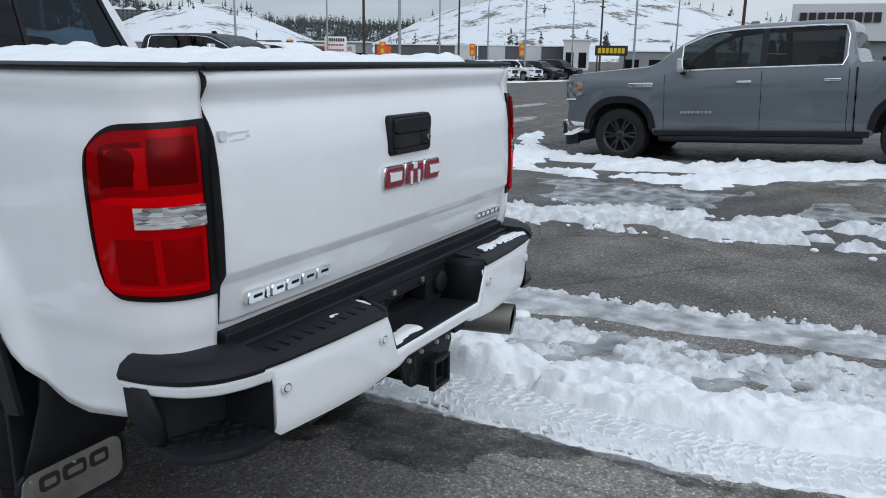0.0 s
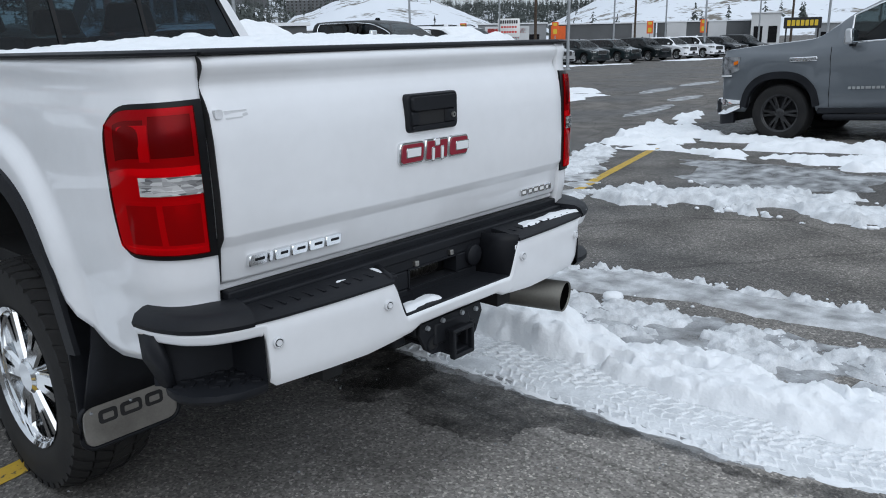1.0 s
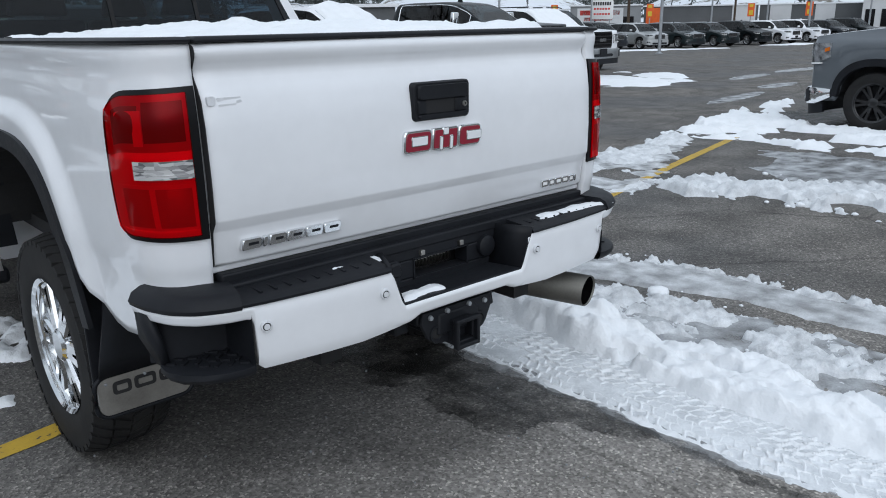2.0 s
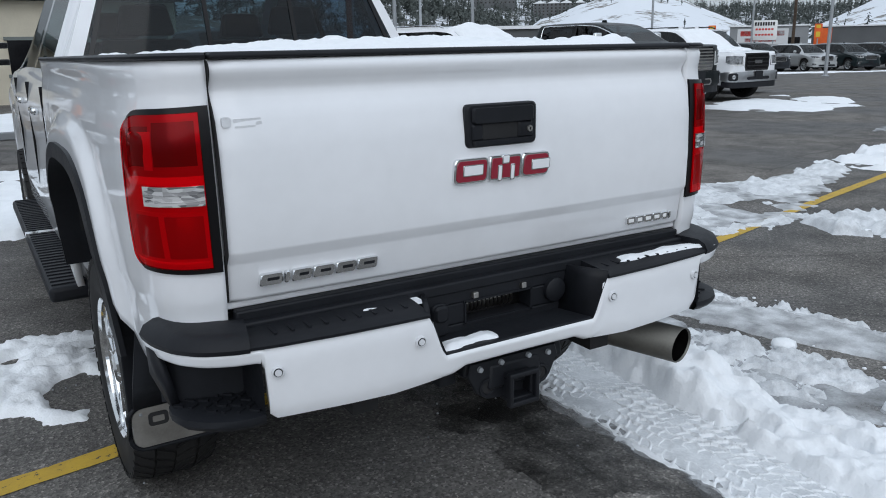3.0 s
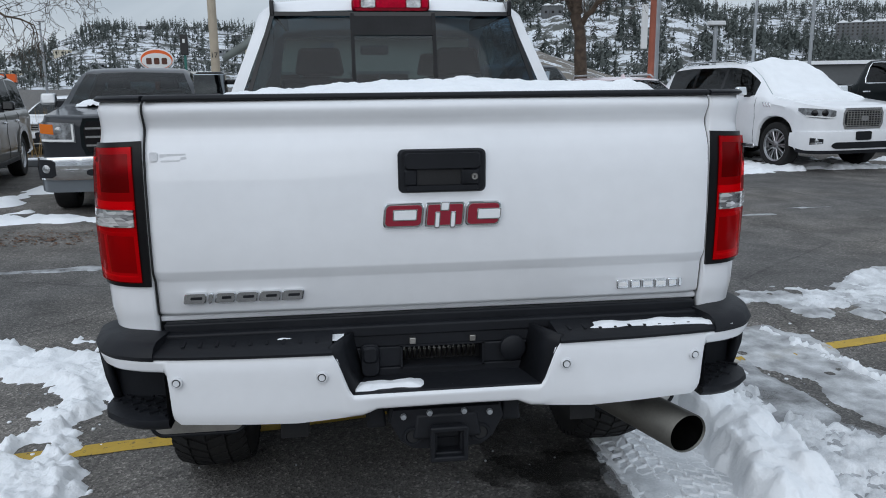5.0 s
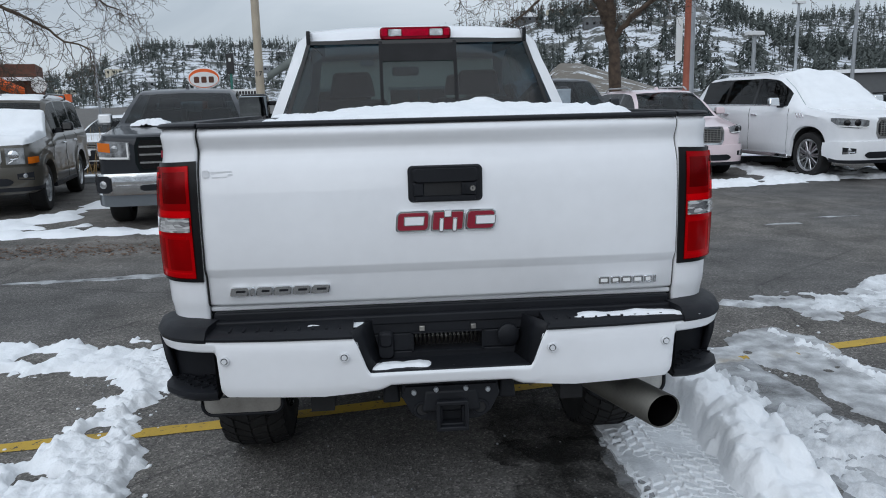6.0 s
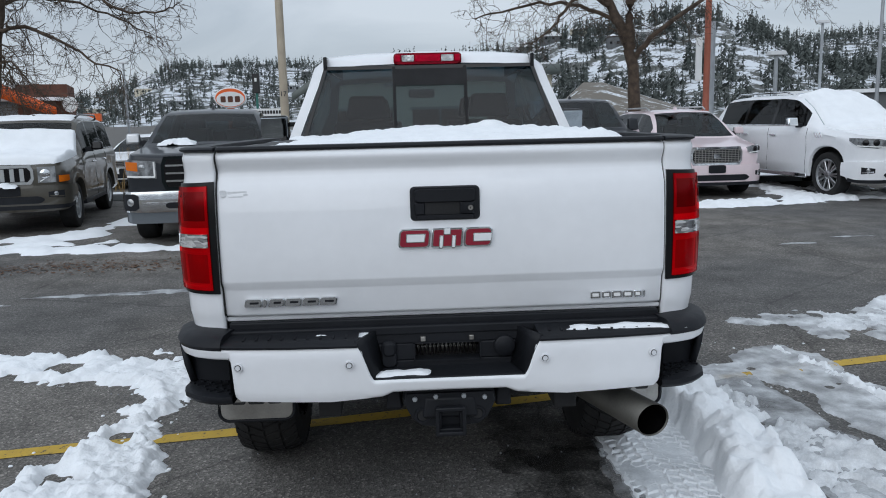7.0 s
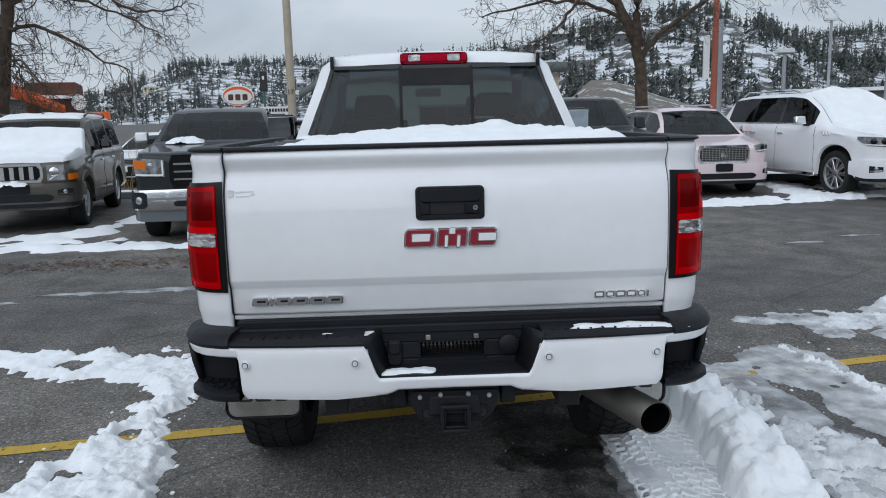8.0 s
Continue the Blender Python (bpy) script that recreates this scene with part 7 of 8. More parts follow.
field("ice_sheet", [(3.3, 2.9), (3.5, 2.45), (4.1, 2.25), (4.9, 2.35), (5.6, 2.55), (6.6, 3.1), (7.4, 3.4), (7.6, 4.0), (6.3, 3.8), (5.6, 4.1), (4.9, 4.0), (4.1, 3.7), (3.6, 3.4)], 0.012, 0.035, ICE, "thin grey ice round a yellow line", 0.15, 3.2, 0.6, 0.55, 0.1, st=0.8)
field("snow_patch", [(3.4, 2.95), (4.0, 2.62), (4.9, 2.72), (5.9, 3.05), (6.9, 3.35), (7.9, 3.6), (8.6, 4.0), (7.9, 4.1), (6.6, 3.75), (5.9, 4.0), (5.0, 4.0), (4.2, 3.7), (3.6, 3.4)], 0.030, 0.03, CRUMB, "patchy thin snow round a yellow line", 0.16, 3.4, 0.8, 0.26, 0.12, clod=(0.014, 9, 0.0), st=0.8)
field("snow_patch", [(3.7, 2.30), (4.5, 2.20), (5.2, 2.38), (5.1, 2.52), (4.3, 2.50), (3.8, 2.52)], 0.020, 0.03, CRUMB, "thin snow over a yellow line", 0.10, 4.5, 0.8, 0.25, 0.10, clod=(0.010, 10, 0.0))
field("snow_patch", [(-5, 2.35), (-5, 2.95), (-2.6, 2.8), (-1.75, 2.85), (-0.75, 2.8), (-0.75, 1.75), (-1.1, 1.7), (-1.5, 1.95), (-2.3, 2.15), (-3, 2.45)], 0.032, 0.022, SNOW, "snow with tyre prints beside the pickup truck", 0.16, 4.5, 0.5, 0.20, 0.07, clod=(0.017, 8, 0.05))
field("snow_patch", [(-1.30, 2.4), (-1.43, 1.71), (-1.54, 1.46), (-1.47, 1.14), (-1.36, 0.96), (-1.28, 0.60), (-1.34, 0.1), (-1.55, -0.35), (-2.2, -0.35), (-2.1, 0.3), (-2.03, 0.66), (-2.02, 0.85), (-1.93, 0.98), (-1.86, 1.30), (-1.72, 1.50), (-1.86, 1.66), (-1.78, 1.80), (-1.95, 2.1), (-1.9, 2.4)], 0.046, 0.014, SNOW, "arm of lumpy snow on the asphalt", 0.07, 6.5, 0.6, 0.55, 0.13, clod=(0.016, 9, 0.05))
field("snow_patch", [(-1.9, 5.9), (-0.9, 5.7), (0.5, 5.9), (0.5, 7.2), (-0.3, 9.8), (-1.5, 9.8), (-1.7, 8.0), (-2.2, 7.3)], 0.05, 0.05, SNOW, "snow lying beside the charcoal pickup truck", 0.2, 2.2, 0.6, 0.45, 0.14, clod=(0.016, 6, 0.0))
field("snow_patch", [(-10, 7.25), (-3, 7.45), (-1.2, 7.35), (-1.2, 7.75), (-3.2, 7.85), (-5, 7.95), (-10, 8.0)], 0.05, 0.05, SNOW, "thin line of snow along the parked row", 0.12, 2.4, 0.5, 0.5, 0.14)
field("snow_patch", [(-5.4, 8.05), (-4.25, 8.3), (-4.35, 11), (-4.5, 14), (-5.2, 14), (-5.1, 9.6), (-5.6, 9.2), (-10, 9.1), (-10, 8.2)], 0.05, 0.06, SNOW, "flat snow between two parked vehicles", 0.18, 1.6, 0.5, 0.4, 0.2, clod=(0.014, 5, 0.0))
field("snow_patch", [(4.2, 10.1), (5, 10.15), (6.7, 10.5), (8.7, 10.85), (11, 10.3), (11, 11.8), (9, 12.6), (7.7, 14.4), (7.0, 14.4), (7.0, 11.3), (4.2, 10.8)], 0.05, 0.045, SNOW, "snow in front of the parked suvs", 0.22, 2.6, 0.6, 0.28, 0.12, clod=(0.018, 5, 0.0))
field("snow_patch", [(11.2, 9.2), (13.5, 9.2), (15.5, 8.6), (17.5, 9.4), (19, 11.0), (19, 12.6), (17, 12), (14, 12), (11.2, 11)], 0.06, 0.07, SNOW, "snow in front of the white trucks", 0.5, 0.9, 0.5, 0.25, 0.3)
field("snow_patch", [(33, 27.5), (40, 26.9), (58, 24), (66, 22.5), (66, 24), (58, 25.6), (41, 28.4), (34, 29)], 0.06, 0.15, SNOW, "snow in front of the far parked row", 0.5, 0.5, 0.5, 0.3, 0.3)
for x, y, a, b, turn in ((-2.9, 4.9, 1.1, 0.10, 4), (-4.6, 4.5, 0.8, 0.12, 2), (4.6, 6.5, 0.35, 0.07, 0), (5.6, 6.9, 0.3, 0.05, 0), (13.5, 6.0, 1.6, 0.25, 8),
                         (17.0, 6.8, 1.2, 0.3, 6), (19.5, 8.8, 1.6, 0.3, 10), (16.5, 4.4, 1.0, 0.2, 4), (24, 9.5, 2.2, 0.35, 8)):
    c, s = math.cos(radians(turn)), math.sin(radians(turn))
    ring = [(x + a * math.cos(k * 0.5236) * c - b * math.sin(k * 0.5236) * s, y + a * math.cos(k * 0.5236) * s + b * math.sin(k * 0.5236) * c) for k in range(12)]
    field("slush_streak", ring, 0.008, 0.05, SLUSH, "thin pale streak of slush on the asphalt", 0.06, 3.0, 0.4, 0.0, 0.08)
field("puddle_and_shade", [(0.74, 0.34), (0.86, 0.1), (0.84, -0.45), (0.82, -0.9), (0.90, -1.3), (0.80, -1.3), (0.72, -0.85), (0.72, -0.45), (0.60, -0.12), (0.36, -0.10), (0.30, 0.3), (0.38, 0.6), (0.2, 1.2), (0.35, 2.2), (0.85, 2.2), (0.84, 1.0), (0.80, 0.6)],
      0.002, 0.02, WETSHADE, "wet black asphalt beside the tyre track", 0.07, 4.0, 0.1, 0.0, 0.05)
# dark sheet painted where the grey pickup shades the ground
field("puddle_and_shade", [(8.9, 3.9), (9.6, 3.0), (9.85, 1.6), (9.9, -0.2), (9.95, -3.4), (13.2, -3.4), (13.2, 3.0), (12.2, 4.2), (10.4, 4.3)], 0.003, 0.06, WETSHADE, "dark sheet for the shade under the grey pickup truck", 0.2, 2.0, 0.1, 0.0, 0.1)
field("puddle_and_shade", [(0.24, 0.76), (0.34, 0.90), (0.52, 0.93), (0.80, 0.86), (0.80, 0.66), (0.52, 0.58), (0.30, 0.64)],
      0.002, 0.012, WETSHADE, "dark wet patch under the exhaust", 0.06, 6.0, 0.1, 0.0, 0.05)


def lump(bm, x, y, r, seed, flat=0.6, z=0.0):
    b = bmesh.ops.create_icosphere(bm, subdivisions=2, radius=r, matrix=Matrix.Translation((x, y, z + r * flat * 0.6)))
    for v in b["verts"]:
        c = Vector((x, y, z + r * flat * 0.6))
        o = v.co - c
        o *= 1 + 0.35 * noise.noise(o * (2.2 / r) + Vector((seed, 0, 0)))
        o.z *= flat
        v.co = c + o


bm = bmesh.new()
lump(bm, 2.17, 0.47, 0.062, 3.0, 0.55, 0.012)
tagged(part("snow_ball", bm, SNOW, smooth=80), "loose clod of white snow on grey slush", "snow clod")
bm = bmesh.new()
for k in range(210):
    which = k % 4
    if which == 0:
        y = random.uniform(-2.5, 1.4)
        x = interp(y, [(-3.5, 3.3), (-0.9, 3.0), (0.3, 2.8), (1.2, 2.6)]) + random.gauss(0.02, 0.10)
    elif which == 1:
        x, y = random.uniform(1.8, 2.7), random.uniform(-1.5, 2.6)
    elif which == 2:
        x, y = random.uniform(4.9, 6.3), random.uniform(-2, 2)
    else:
        x, y = random.gauss(-1.65, 0.22), random.uniform(0.2, 2.4)
    lump(bm, x, y, random.uniform(0.015, 0.04) if which == 2 else random.uniform(0.004, 0.013), k * 1.7, 0.6)
tagged(part("snow_crumbs", bm, SNOW, smooth=80), "scattered small clods of snow on the asphalt", "snow", kind="stuff")
bm = bmesh.new()
for k in range(420):
    x, y = random.uniform(-2.0, 3.4), random.uniform(-2.0, 2.4)
    lump_r = random.uniform(0.002, 0.006)
    bmesh.ops.create_icosphere(bm, subdivisions=1, radius=lump_r, matrix=Matrix.Translation((x, y, lump_r * 0.5)))
tagged(part("gravel", bm, CONC, smooth=0), "scattered grit on the asphalt", "grit", kind="stuff")


# ---- trees, poles, signs ----
def bare_tree(x, y, trunk_pts, limbs, seed, label, r0):
    """A leafless tree: a trunk, large limbs along given lines, and fine crooked twigs grown from them at random."""
    rnd = random.Random(seed)
    tree = empty("tree", label, "tree", pose(x, y, 0))
    trunk, crown = bmesh.new(), bmesh.new()

    def smooth_line(pts, wob):
        out = [Vector(p) for p in pts]
        for _ in range(2):
            nxt = [out[0]]
            for a, b in zip(out, out[1:]):
                nxt += [a.lerp(b, 0.25), a.lerp(b, 0.75)]
            out = nxt + [out[-1]]
        return [p + Vector((rnd.gauss(0, wob), rnd.gauss(0, wob), rnd.gauss(0, wob))) for p in out]

    def twig(p, d, ln, r, depth):
        pts, rad = [p], [r]
        n = 6
        for k in range(n):
            d = (d + Vector((rnd.gauss(0, 0.24), rnd.gauss(0, 0.24), rnd.gauss(-0.03, 0.2)))).normalized()
            p = p + d * ln / n
            pts.append(p)
            rad.append(max(0.0035, lerp(r, r * 0.35, (k + 1) / n)))
            if depth < 3 and rnd.random() < (0.62, 0.42, 0.25)[depth]:
                side = Vector((rnd.gauss(0, 1), rnd.gauss(0, 1), rnd.gauss(-0.1, 0.8))).normalized()
                twig(p, (d * 0.75 + side * 0.8).normalized(), ln * rnd.uniform(0.35, 0.65), max(0.0035, rad[-1] * 0.62), depth + 1)
        tube(crown, pts, rad, 5 if depth < 1 else 3, False)

    line = smooth_line(trunk_pts, 0.012)
    tube(trunk, line, [r0 * lerp(1, 0.62, (i / (len(line) - 1)) ** 0.7) * (1 + 0.35 * max(0, 1 - i / 3)) for i in range(len(line))], 14, False)
    for start, rest, r in limbs:
        pts = smooth_line([start] + rest, 0.018)
        tube(crown, pts, [lerp(r, r * 0.22, i / (len(pts) - 1)) for i in range(len(pts))], 7, False)
        for i in range(2, len(pts)):
            d = (pts[i] - pts[i - 1]).normalized()
            for _ in range((1, 2)[i % 2] if i < len(pts) - 1 else 3):
                side = Vector((rnd.gauss(0, 1), rnd.gauss(0, 1), rnd.gauss(-0.15, 0.9))).normalized()
                twig(pts[i], (d * 0.6 + side).normalized(), rnd.uniform(0.35, 1.0), lerp(0.013, 0.007, i / len(pts)), 0)
    part("trunk", trunk, BARK, tree, smooth=70)
    part("crown", crown, BARK, tree, "crown of crooked bare twigs", smooth=70)
    return tree


bare_tree(5.63, 16.48, [(0, 0, -0.1), (-0.05, 0, 1.2), (-0.12, 0, 2.4), (-0.25, 0, 3.3)],
          [((-0.22, 0, 3.2), [(-0.55, 0.1, 3.9), (-1.0, 0.2, 4.7), (-1.2, 0.2, 5.6), (-1.3, 0.3, 6.8)], 0.15),
           ((-0.22, 0, 3.2), [(-0.25, -0.1, 4.0), (-0.28, -0.1, 4.9), (-0.1, 0, 5.9), (0.1, 0.2, 7.0)], 0.13),
           ((-0.12, 0, 2.9), [(0.2, -0.3, 3.4), (0.9, -0.5, 3.95), (1.7, -0.6, 4.45), (2.6, -0.7, 4.5), (3.7, -0.9, 4.35)], 0.075),
           ((-0.75, 0.1, 4.2), [(-1.3, -0.1, 4.5), (-1.9, -0.3, 4.1), (-2.2, -0.4, 3.6), (-2.7, -0.5, 3.3)], 0.06),
           ((-0.5, 0.1, 3.8), [(-1.2, 0.4, 4.2), (-2.2, 0.6, 4.4), (-3.2, 0.7, 4.2), (-3.9, 0.8, 4.0)], 0.06),
           ((-0.26, -0.1, 4.2), [(0.5, -0.4, 4.9), (1.6, -0.7, 5.2), (2.8, -0.9, 4.9), (3.6, -1.0, 4.6)], 0.06),
           ((-0.26, -0.1, 4.4), [(0.2, 0.9, 5.0), (0.6, 1.8, 5.3), (1.0, 2.6, 5.2)], 0.06),
           ((-0.9, 0.2, 4.6), [(-1.6, 0.9, 5.3), (-2.4, 1.2, 5.6), (-3.2, 1.4, 5.5)], 0.06)], 5, "bare leafless tree behind the parked suvs", 0.20)
bare_tree(-8.38, 13.31, [(0, 0, -0.1), (0.05, 0, 1.0), (0.18, 0, 2.2), (0.30, 0, 3.0), (0.48, 0, 3.9), (0.75, 0, 4.8)],
          [((0.38, 0, 3.45), [(0.7, -0.1, 3.55), (1.2, -0.2, 3.5), (1.75, -0.3, 3.25), (2.3, -0.4, 2.85), (2.9, -0.5, 2.65)], 0.05),
           ((0.6, 0, 4.3), [(1.2, 0.1, 4.6), (2.0, 0.1, 4.45), (2.6, 0, 3.9), (3.2, 0, 3.75), (3.9, -0.1, 3.85)], 0.055),
           ((0.36, 0, 3.35), [(0.55, -0.2, 3.0), (0.7, -0.3, 2.7), (0.85, -0.4, 2.3), (0.95, -0.4, 2.0)], 0.025),
           ((0.25, 0, 2.7), [(0.5, -0.3, 2.85), (0.85, -0.5, 2.9), (1.2, -0.6, 2.5), (1.5, -0.7, 2.2)], 0.03),
           ((0.2, 0, 2.5), [(-0.3, 0, 3.1), (-0.7, 0.1, 3.8), (-1.3, 0.2, 4.5)], 0.09),
           ((0.72, 0, 4.7), [(1.0, 0.2, 5.4), (1.2, 0.3, 6.2), (1.2, 0.4, 7.0)], 0.11),
           ((0.5, 0, 4.0), [(0.9, 0.6, 4.2), (1.5, 1.0, 4.2), (2.2, 1.3, 3.9), (2.9, 1.5, 3.5)], 0.045),
           ((0.5, 0, 4.0), [(0.2, -0.6, 4.4), (0.0, -1.2, 4.5), (-0.3, -1.9, 4.2)], 0.05)], 9, "bare leafless tree behind the bronze suv", 0.18)


def pole(name, x, y, h, r, material, label, category="pole"):
    th = empty(name, label, category, pose(x, y, ground_z(x, y)))
    bm = bmesh.new()
    tube(bm, [(0, 0, 0), (0, 0, h)], [r, r * 0.75], 14)
    part("shaft", bm, material, th)
    bm = bmesh.new()
    lathe(bm, [(0, r * 2.1), (0.03, r * 2.1), (0.05, r * 1.4), (0.09, r * 1.2)], 14, "z")
    part("base", bm, material, th)
    return th


def lettering(parent, text, size, m, material):
    cu = bpy.data.curves.new("lettering", "FONT")
    cu.body, cu.size, cu.extrude, cu.align_x, cu.align_y = text, size, 0.004, "CENTER", "CENTER"
    ob = new("lettering", cu)
    cu.materials.append(material)
    ob.parent, ob.matrix_local = parent, m
    return ob


p17 = pole("lamp_pole", -3.91, 22.8, 10.5, 0.14, POLETAN, "tall tan painted lamp pole")
lettering(p17, "17", 0.22, pose(0, -0.143, 2.46, 90), SIGNK)
pr = pole("sign_pole", 7.80, 17.71, 8.0, 0.088, POLERED, "rust-red steel pole behind the parked row")
part("sign_panel", boxes((-0.30, -0.14, -0.03, 0.03, 2.4, 3.5)), SIGNW, pr, "small pale sign panel", bevel=0.01)
pole("lamp_pole", 8.32, 18.71, 4.0, 0.10, GALV, "grey wooden utility pole")


def street_lamp(x, y, h, toward, label="grey street lamp with a curved arm", curved=True):
    th = pole("street_lamp", x, y, h, 0.09, GALV, label, "street lamp")
    c, s = math.cos(radians(toward)), math.sin(radians(toward))
    bm = bmesh.new()
    if curved:
        tube(bm, [(0, 0, h - 0.1), (0.15 * c, 0.15 * s, h + 0.5), (0.7 * c, 0.7 * s, h + 0.95), (1.7 * c, 1.7 * s, h + 1.0)], 0.05, 8)
        part("arm", bm, GALV, th)
        part("lamp_head", boxes((1.9 * c - 0.3, 1.9 * c + 0.3, 1.9 * s - 0.12, 1.9 * s + 0.12, h + 0.92, h + 1.05)), GALV, th, bevel=0.03)
    else:
        part("lamp_head", boxes((-0.32, 0.32, -0.2, 0.2, h - 0.02, h + 0.14, 0.03)), CONCW, th, bevel=0.03)
    return th


def bearing(az, dist):
    """A point at a bearing from the end of the walk, in degrees from +y towards +x."""
    return -1.0 + dist * math.sin(radians(az)), -2.0 + dist * math.cos(radians(az))


for az, dist, h, to, cv in ((28.2, 32, 3.6, 0, False), (30.2, 48, 6.2, 0, False), (33.5, 40, 6.5, 180, True), (46, 60, 7, 30, True), (52.5, 75, 8, 200, False), (60.5, 80, 8.5, 0, False), (64, 85, 7, 10, True),
                            (66.5, 70, 7.5, 0, False), (70, 88, 7.5, 160, True), (74, 62, 8.2, 0, False), (77, 80, 7, 200, True), (-17.6, 62, 6.0, 0, False), (57, 45, 9.5, 0, False)):
    street_lamp(*bearing(az - (0.4 if az > 32 else 0.7), dist), h, to, curved=cv)
for az, dist, h in ((55, 70, 11), (62, 95, 10), (72, 95, 9), (81, 60, 8)):
    x, y = bearing(az - 0.4, dist)
    up = pole("utility_pole", x, y, h, 0.13, BARK, "wooden utility pole with crossarms", "utility pole")
    for z in (h - 0.4, h - 1.3):
        part("crossarm", boxes((-0.9, 0.9, -0.06, 0.06, z - 0.06, z + 0.06)), BARK, up)
for z, dz in ((9.6, 0.9), (8.7, 0.9), (8.0, 0.7)):
    bm = bmesh.new()
    a, b = Vector((*bearing(40, 75), z)), Vector((*bearing(100, 85), z))
    tube(bm, [a.lerp(b, i / 24) - Vector((0, 0, dz * math.sin(math.pi * ((i / 8) % 1)))) for i in range(25)], 0.03, 4)
    tagged(part("power_line", bm, SIGNK), "black overhead power line", "power line")


def board_sign(name, x, y, z, w, h, rz, face, marks, label, posts=(), post_mat=GALV, thick=0.12):
    """A sign: a panel on posts, its print as plain bars (u, v, width, height, material)."""
    th = empty(name, label, "sign", pose(x, y, ground_z(x, y), 0, 0, rz))
    panel = part("panel", plate(bmesh.new(), rounded(w, h, min(w, h) * 0.08), -thick / 2, thick / 2, (0, z), 0.01), face, th)
    for u, v, bw, bh, mm in marks:
        part("print", plate(bmesh.new(), rounded(bw, bh, min(bw, bh) * 0.2, 3), -thick / 2 - 0.012, -thick / 2, (u, z + v), 0.0), mm, panel)
    for u in posts:
        bm = bmesh.new()
        tube(bm, [(u, 0.02, 0), (u, 0.02, z)], 0.06, 8)
        part("post", bm, post_mat, th)
    return th


def letters_as_bars(n, w, h, mm, v=0.0, gap=0.25):
    cell = w / n
    return [(-w / 2 + cell * (k + 0.5), v, cell * (1 - gap), h, mm) for k in range(n)]


# restaurant far beyond the bronze suv, its sign, and the traffic signal
x, y = (-10.58, 46.1)
sg_ = empty("restaurant_sign", "oval white and orange restaurant sign topped with snow", "sign", pose(x, y, -0.65, 0, 0, 8))
bm = bmesh.new()
oval = [(0.95 * math.cos(k * 0.1963), 0.62 * math.sin(k * 0.1963)) for k in range(32)]
panel = part("panel", plate(bmesh.new(), oval, -0.2, 0.2, (0, 3.7), 0.04), SIGNW, sg_)
part("ring", plate(bmesh.new(), [(u * 0.92, v * 0.9) for u, v in oval], -0.215, -0.1, (0, 3.7), 0.01), ORANGE, panel)
part("inner_oval", plate(bmesh.new(), [(u * 0.86, v * 0.72 - 0.07) for u, v in oval], -0.23, -0.1, (0, 3.7), 0.01), SIGNW, panel)
for u in (-0.42, 0.0, 0.42):
    part("print", plate(bmesh.new(), rounded(0.3, 0.36, 0.06, 3), -0.245, -0.2, (u, 3.62), 0.0), BRICKB, panel)
part("post", boxes((-0.2, 0.2, -0.1, 0.1, 0, 3.2)), ORANGE, sg_)
x, y = bearing(-27.7, 52)
rest = empty("restaurant", "brown and orange fast-food restaurant", "restaurant", pose(x, y, -0.2, 0, 0, 18))
part("wall", boxes((-7, 5.0, 0, 9, 0, 3.3)), CONC, rest)
part("tower", boxes((2.7, 5.4, -0.4, 5, 0, 4.25)), BRICKB, rest, "brown clad tower")
bm = bmesh.new()
grid(bm, [[(-7, -1.2, 4.85), (0.6, -1.2, 4.85), (1.4, -1.2, 4.6), (4.4, -1.2, 3.1), (4.8, -1.2, 2.9)], [(-7, -1.2, 3.95), (0.6, -1.2, 3.95), (1.4, -1.2, 3.7), (4.4, -1.2, 2.5), (4.8, -1.2, 2.5)]])
ob = part("fascia", bm, ORANGE, rest, "bright orange fascia")
sol = ob.modifiers.new("thickness", "SOLIDIFY")
sol.thickness = 0.3
part("roof", boxes((-7.3, 5.2, -1.0, 9.3, 3.3, 3.5)), SNOW, rest, "snow-covered flat roof")
part("wall_sign", plate(bmesh.new(), [(u * 0.42, v * 0.75) for u, v in oval], -0.75, -0.42, (5.5, 3.06), 0.02), SIGNW, rest)
part("canopy", boxes((6.0, 7.1, -1.0, 1.0, 2.05, 2.5)), ORANGE, rest, "small orange canopy")
for u in (-5, -2.6, -0.4):
    part("window", boxes((u - 0.9, u + 0.9, -0.05, 0.02, 0.9, 2.5)), GLOSSB, rest)
x, y = (-8.47, 43.28)
sig = pole("traffic_light", x, y, 3.5, 0.09, TEAL, "green-posted traffic light seen from behind", "traffic light")
part("signal_head", boxes((-0.2, 0.2, -0.16, 0.1, 3.2, 4.3)), SIGNK, sig, bevel=0.03)
part("visor_light", boxes((-0.06, 0.06, -0.18, -0.14, 3.85, 4.05)), SIGNW, sig)
x, y = bearing(-8.6, 44)
board_sign("car_park_sign", x, y, 2.0, 1.7, 0.6, 5, SIGNW, letters_as_bars(9, 1.4, 0.18, SIGNK, 0.1) + [(0, -0.15, 1.0, 0.1, SIGNK)], "white street sign with dark lettering", (-0.6, 0.6))

# beige building behind the row
bld = empty("building", "beige stucco building with a dark green roof edge", "building", pose(-2.0, 25.5, 0, 0, 0, 4))
part("wall", boxes((-1.3, 7.3, 0, 8, 0, 3.05)), BEIGE, bld)
bm = bmesh.new()
grid(bm, [[(-2.0, -0.3, 2.55), (-0.7, -0.3, 3.4), (7.5, -0.3, 3.4)], [(-2.0, -0.3, 2.3), (-0.7, -0.3, 3.05), (7.5, -0.3, 3.05)]])
ob = part("fascia", bm, TRIMG, bld, "grey-green roof fascia")
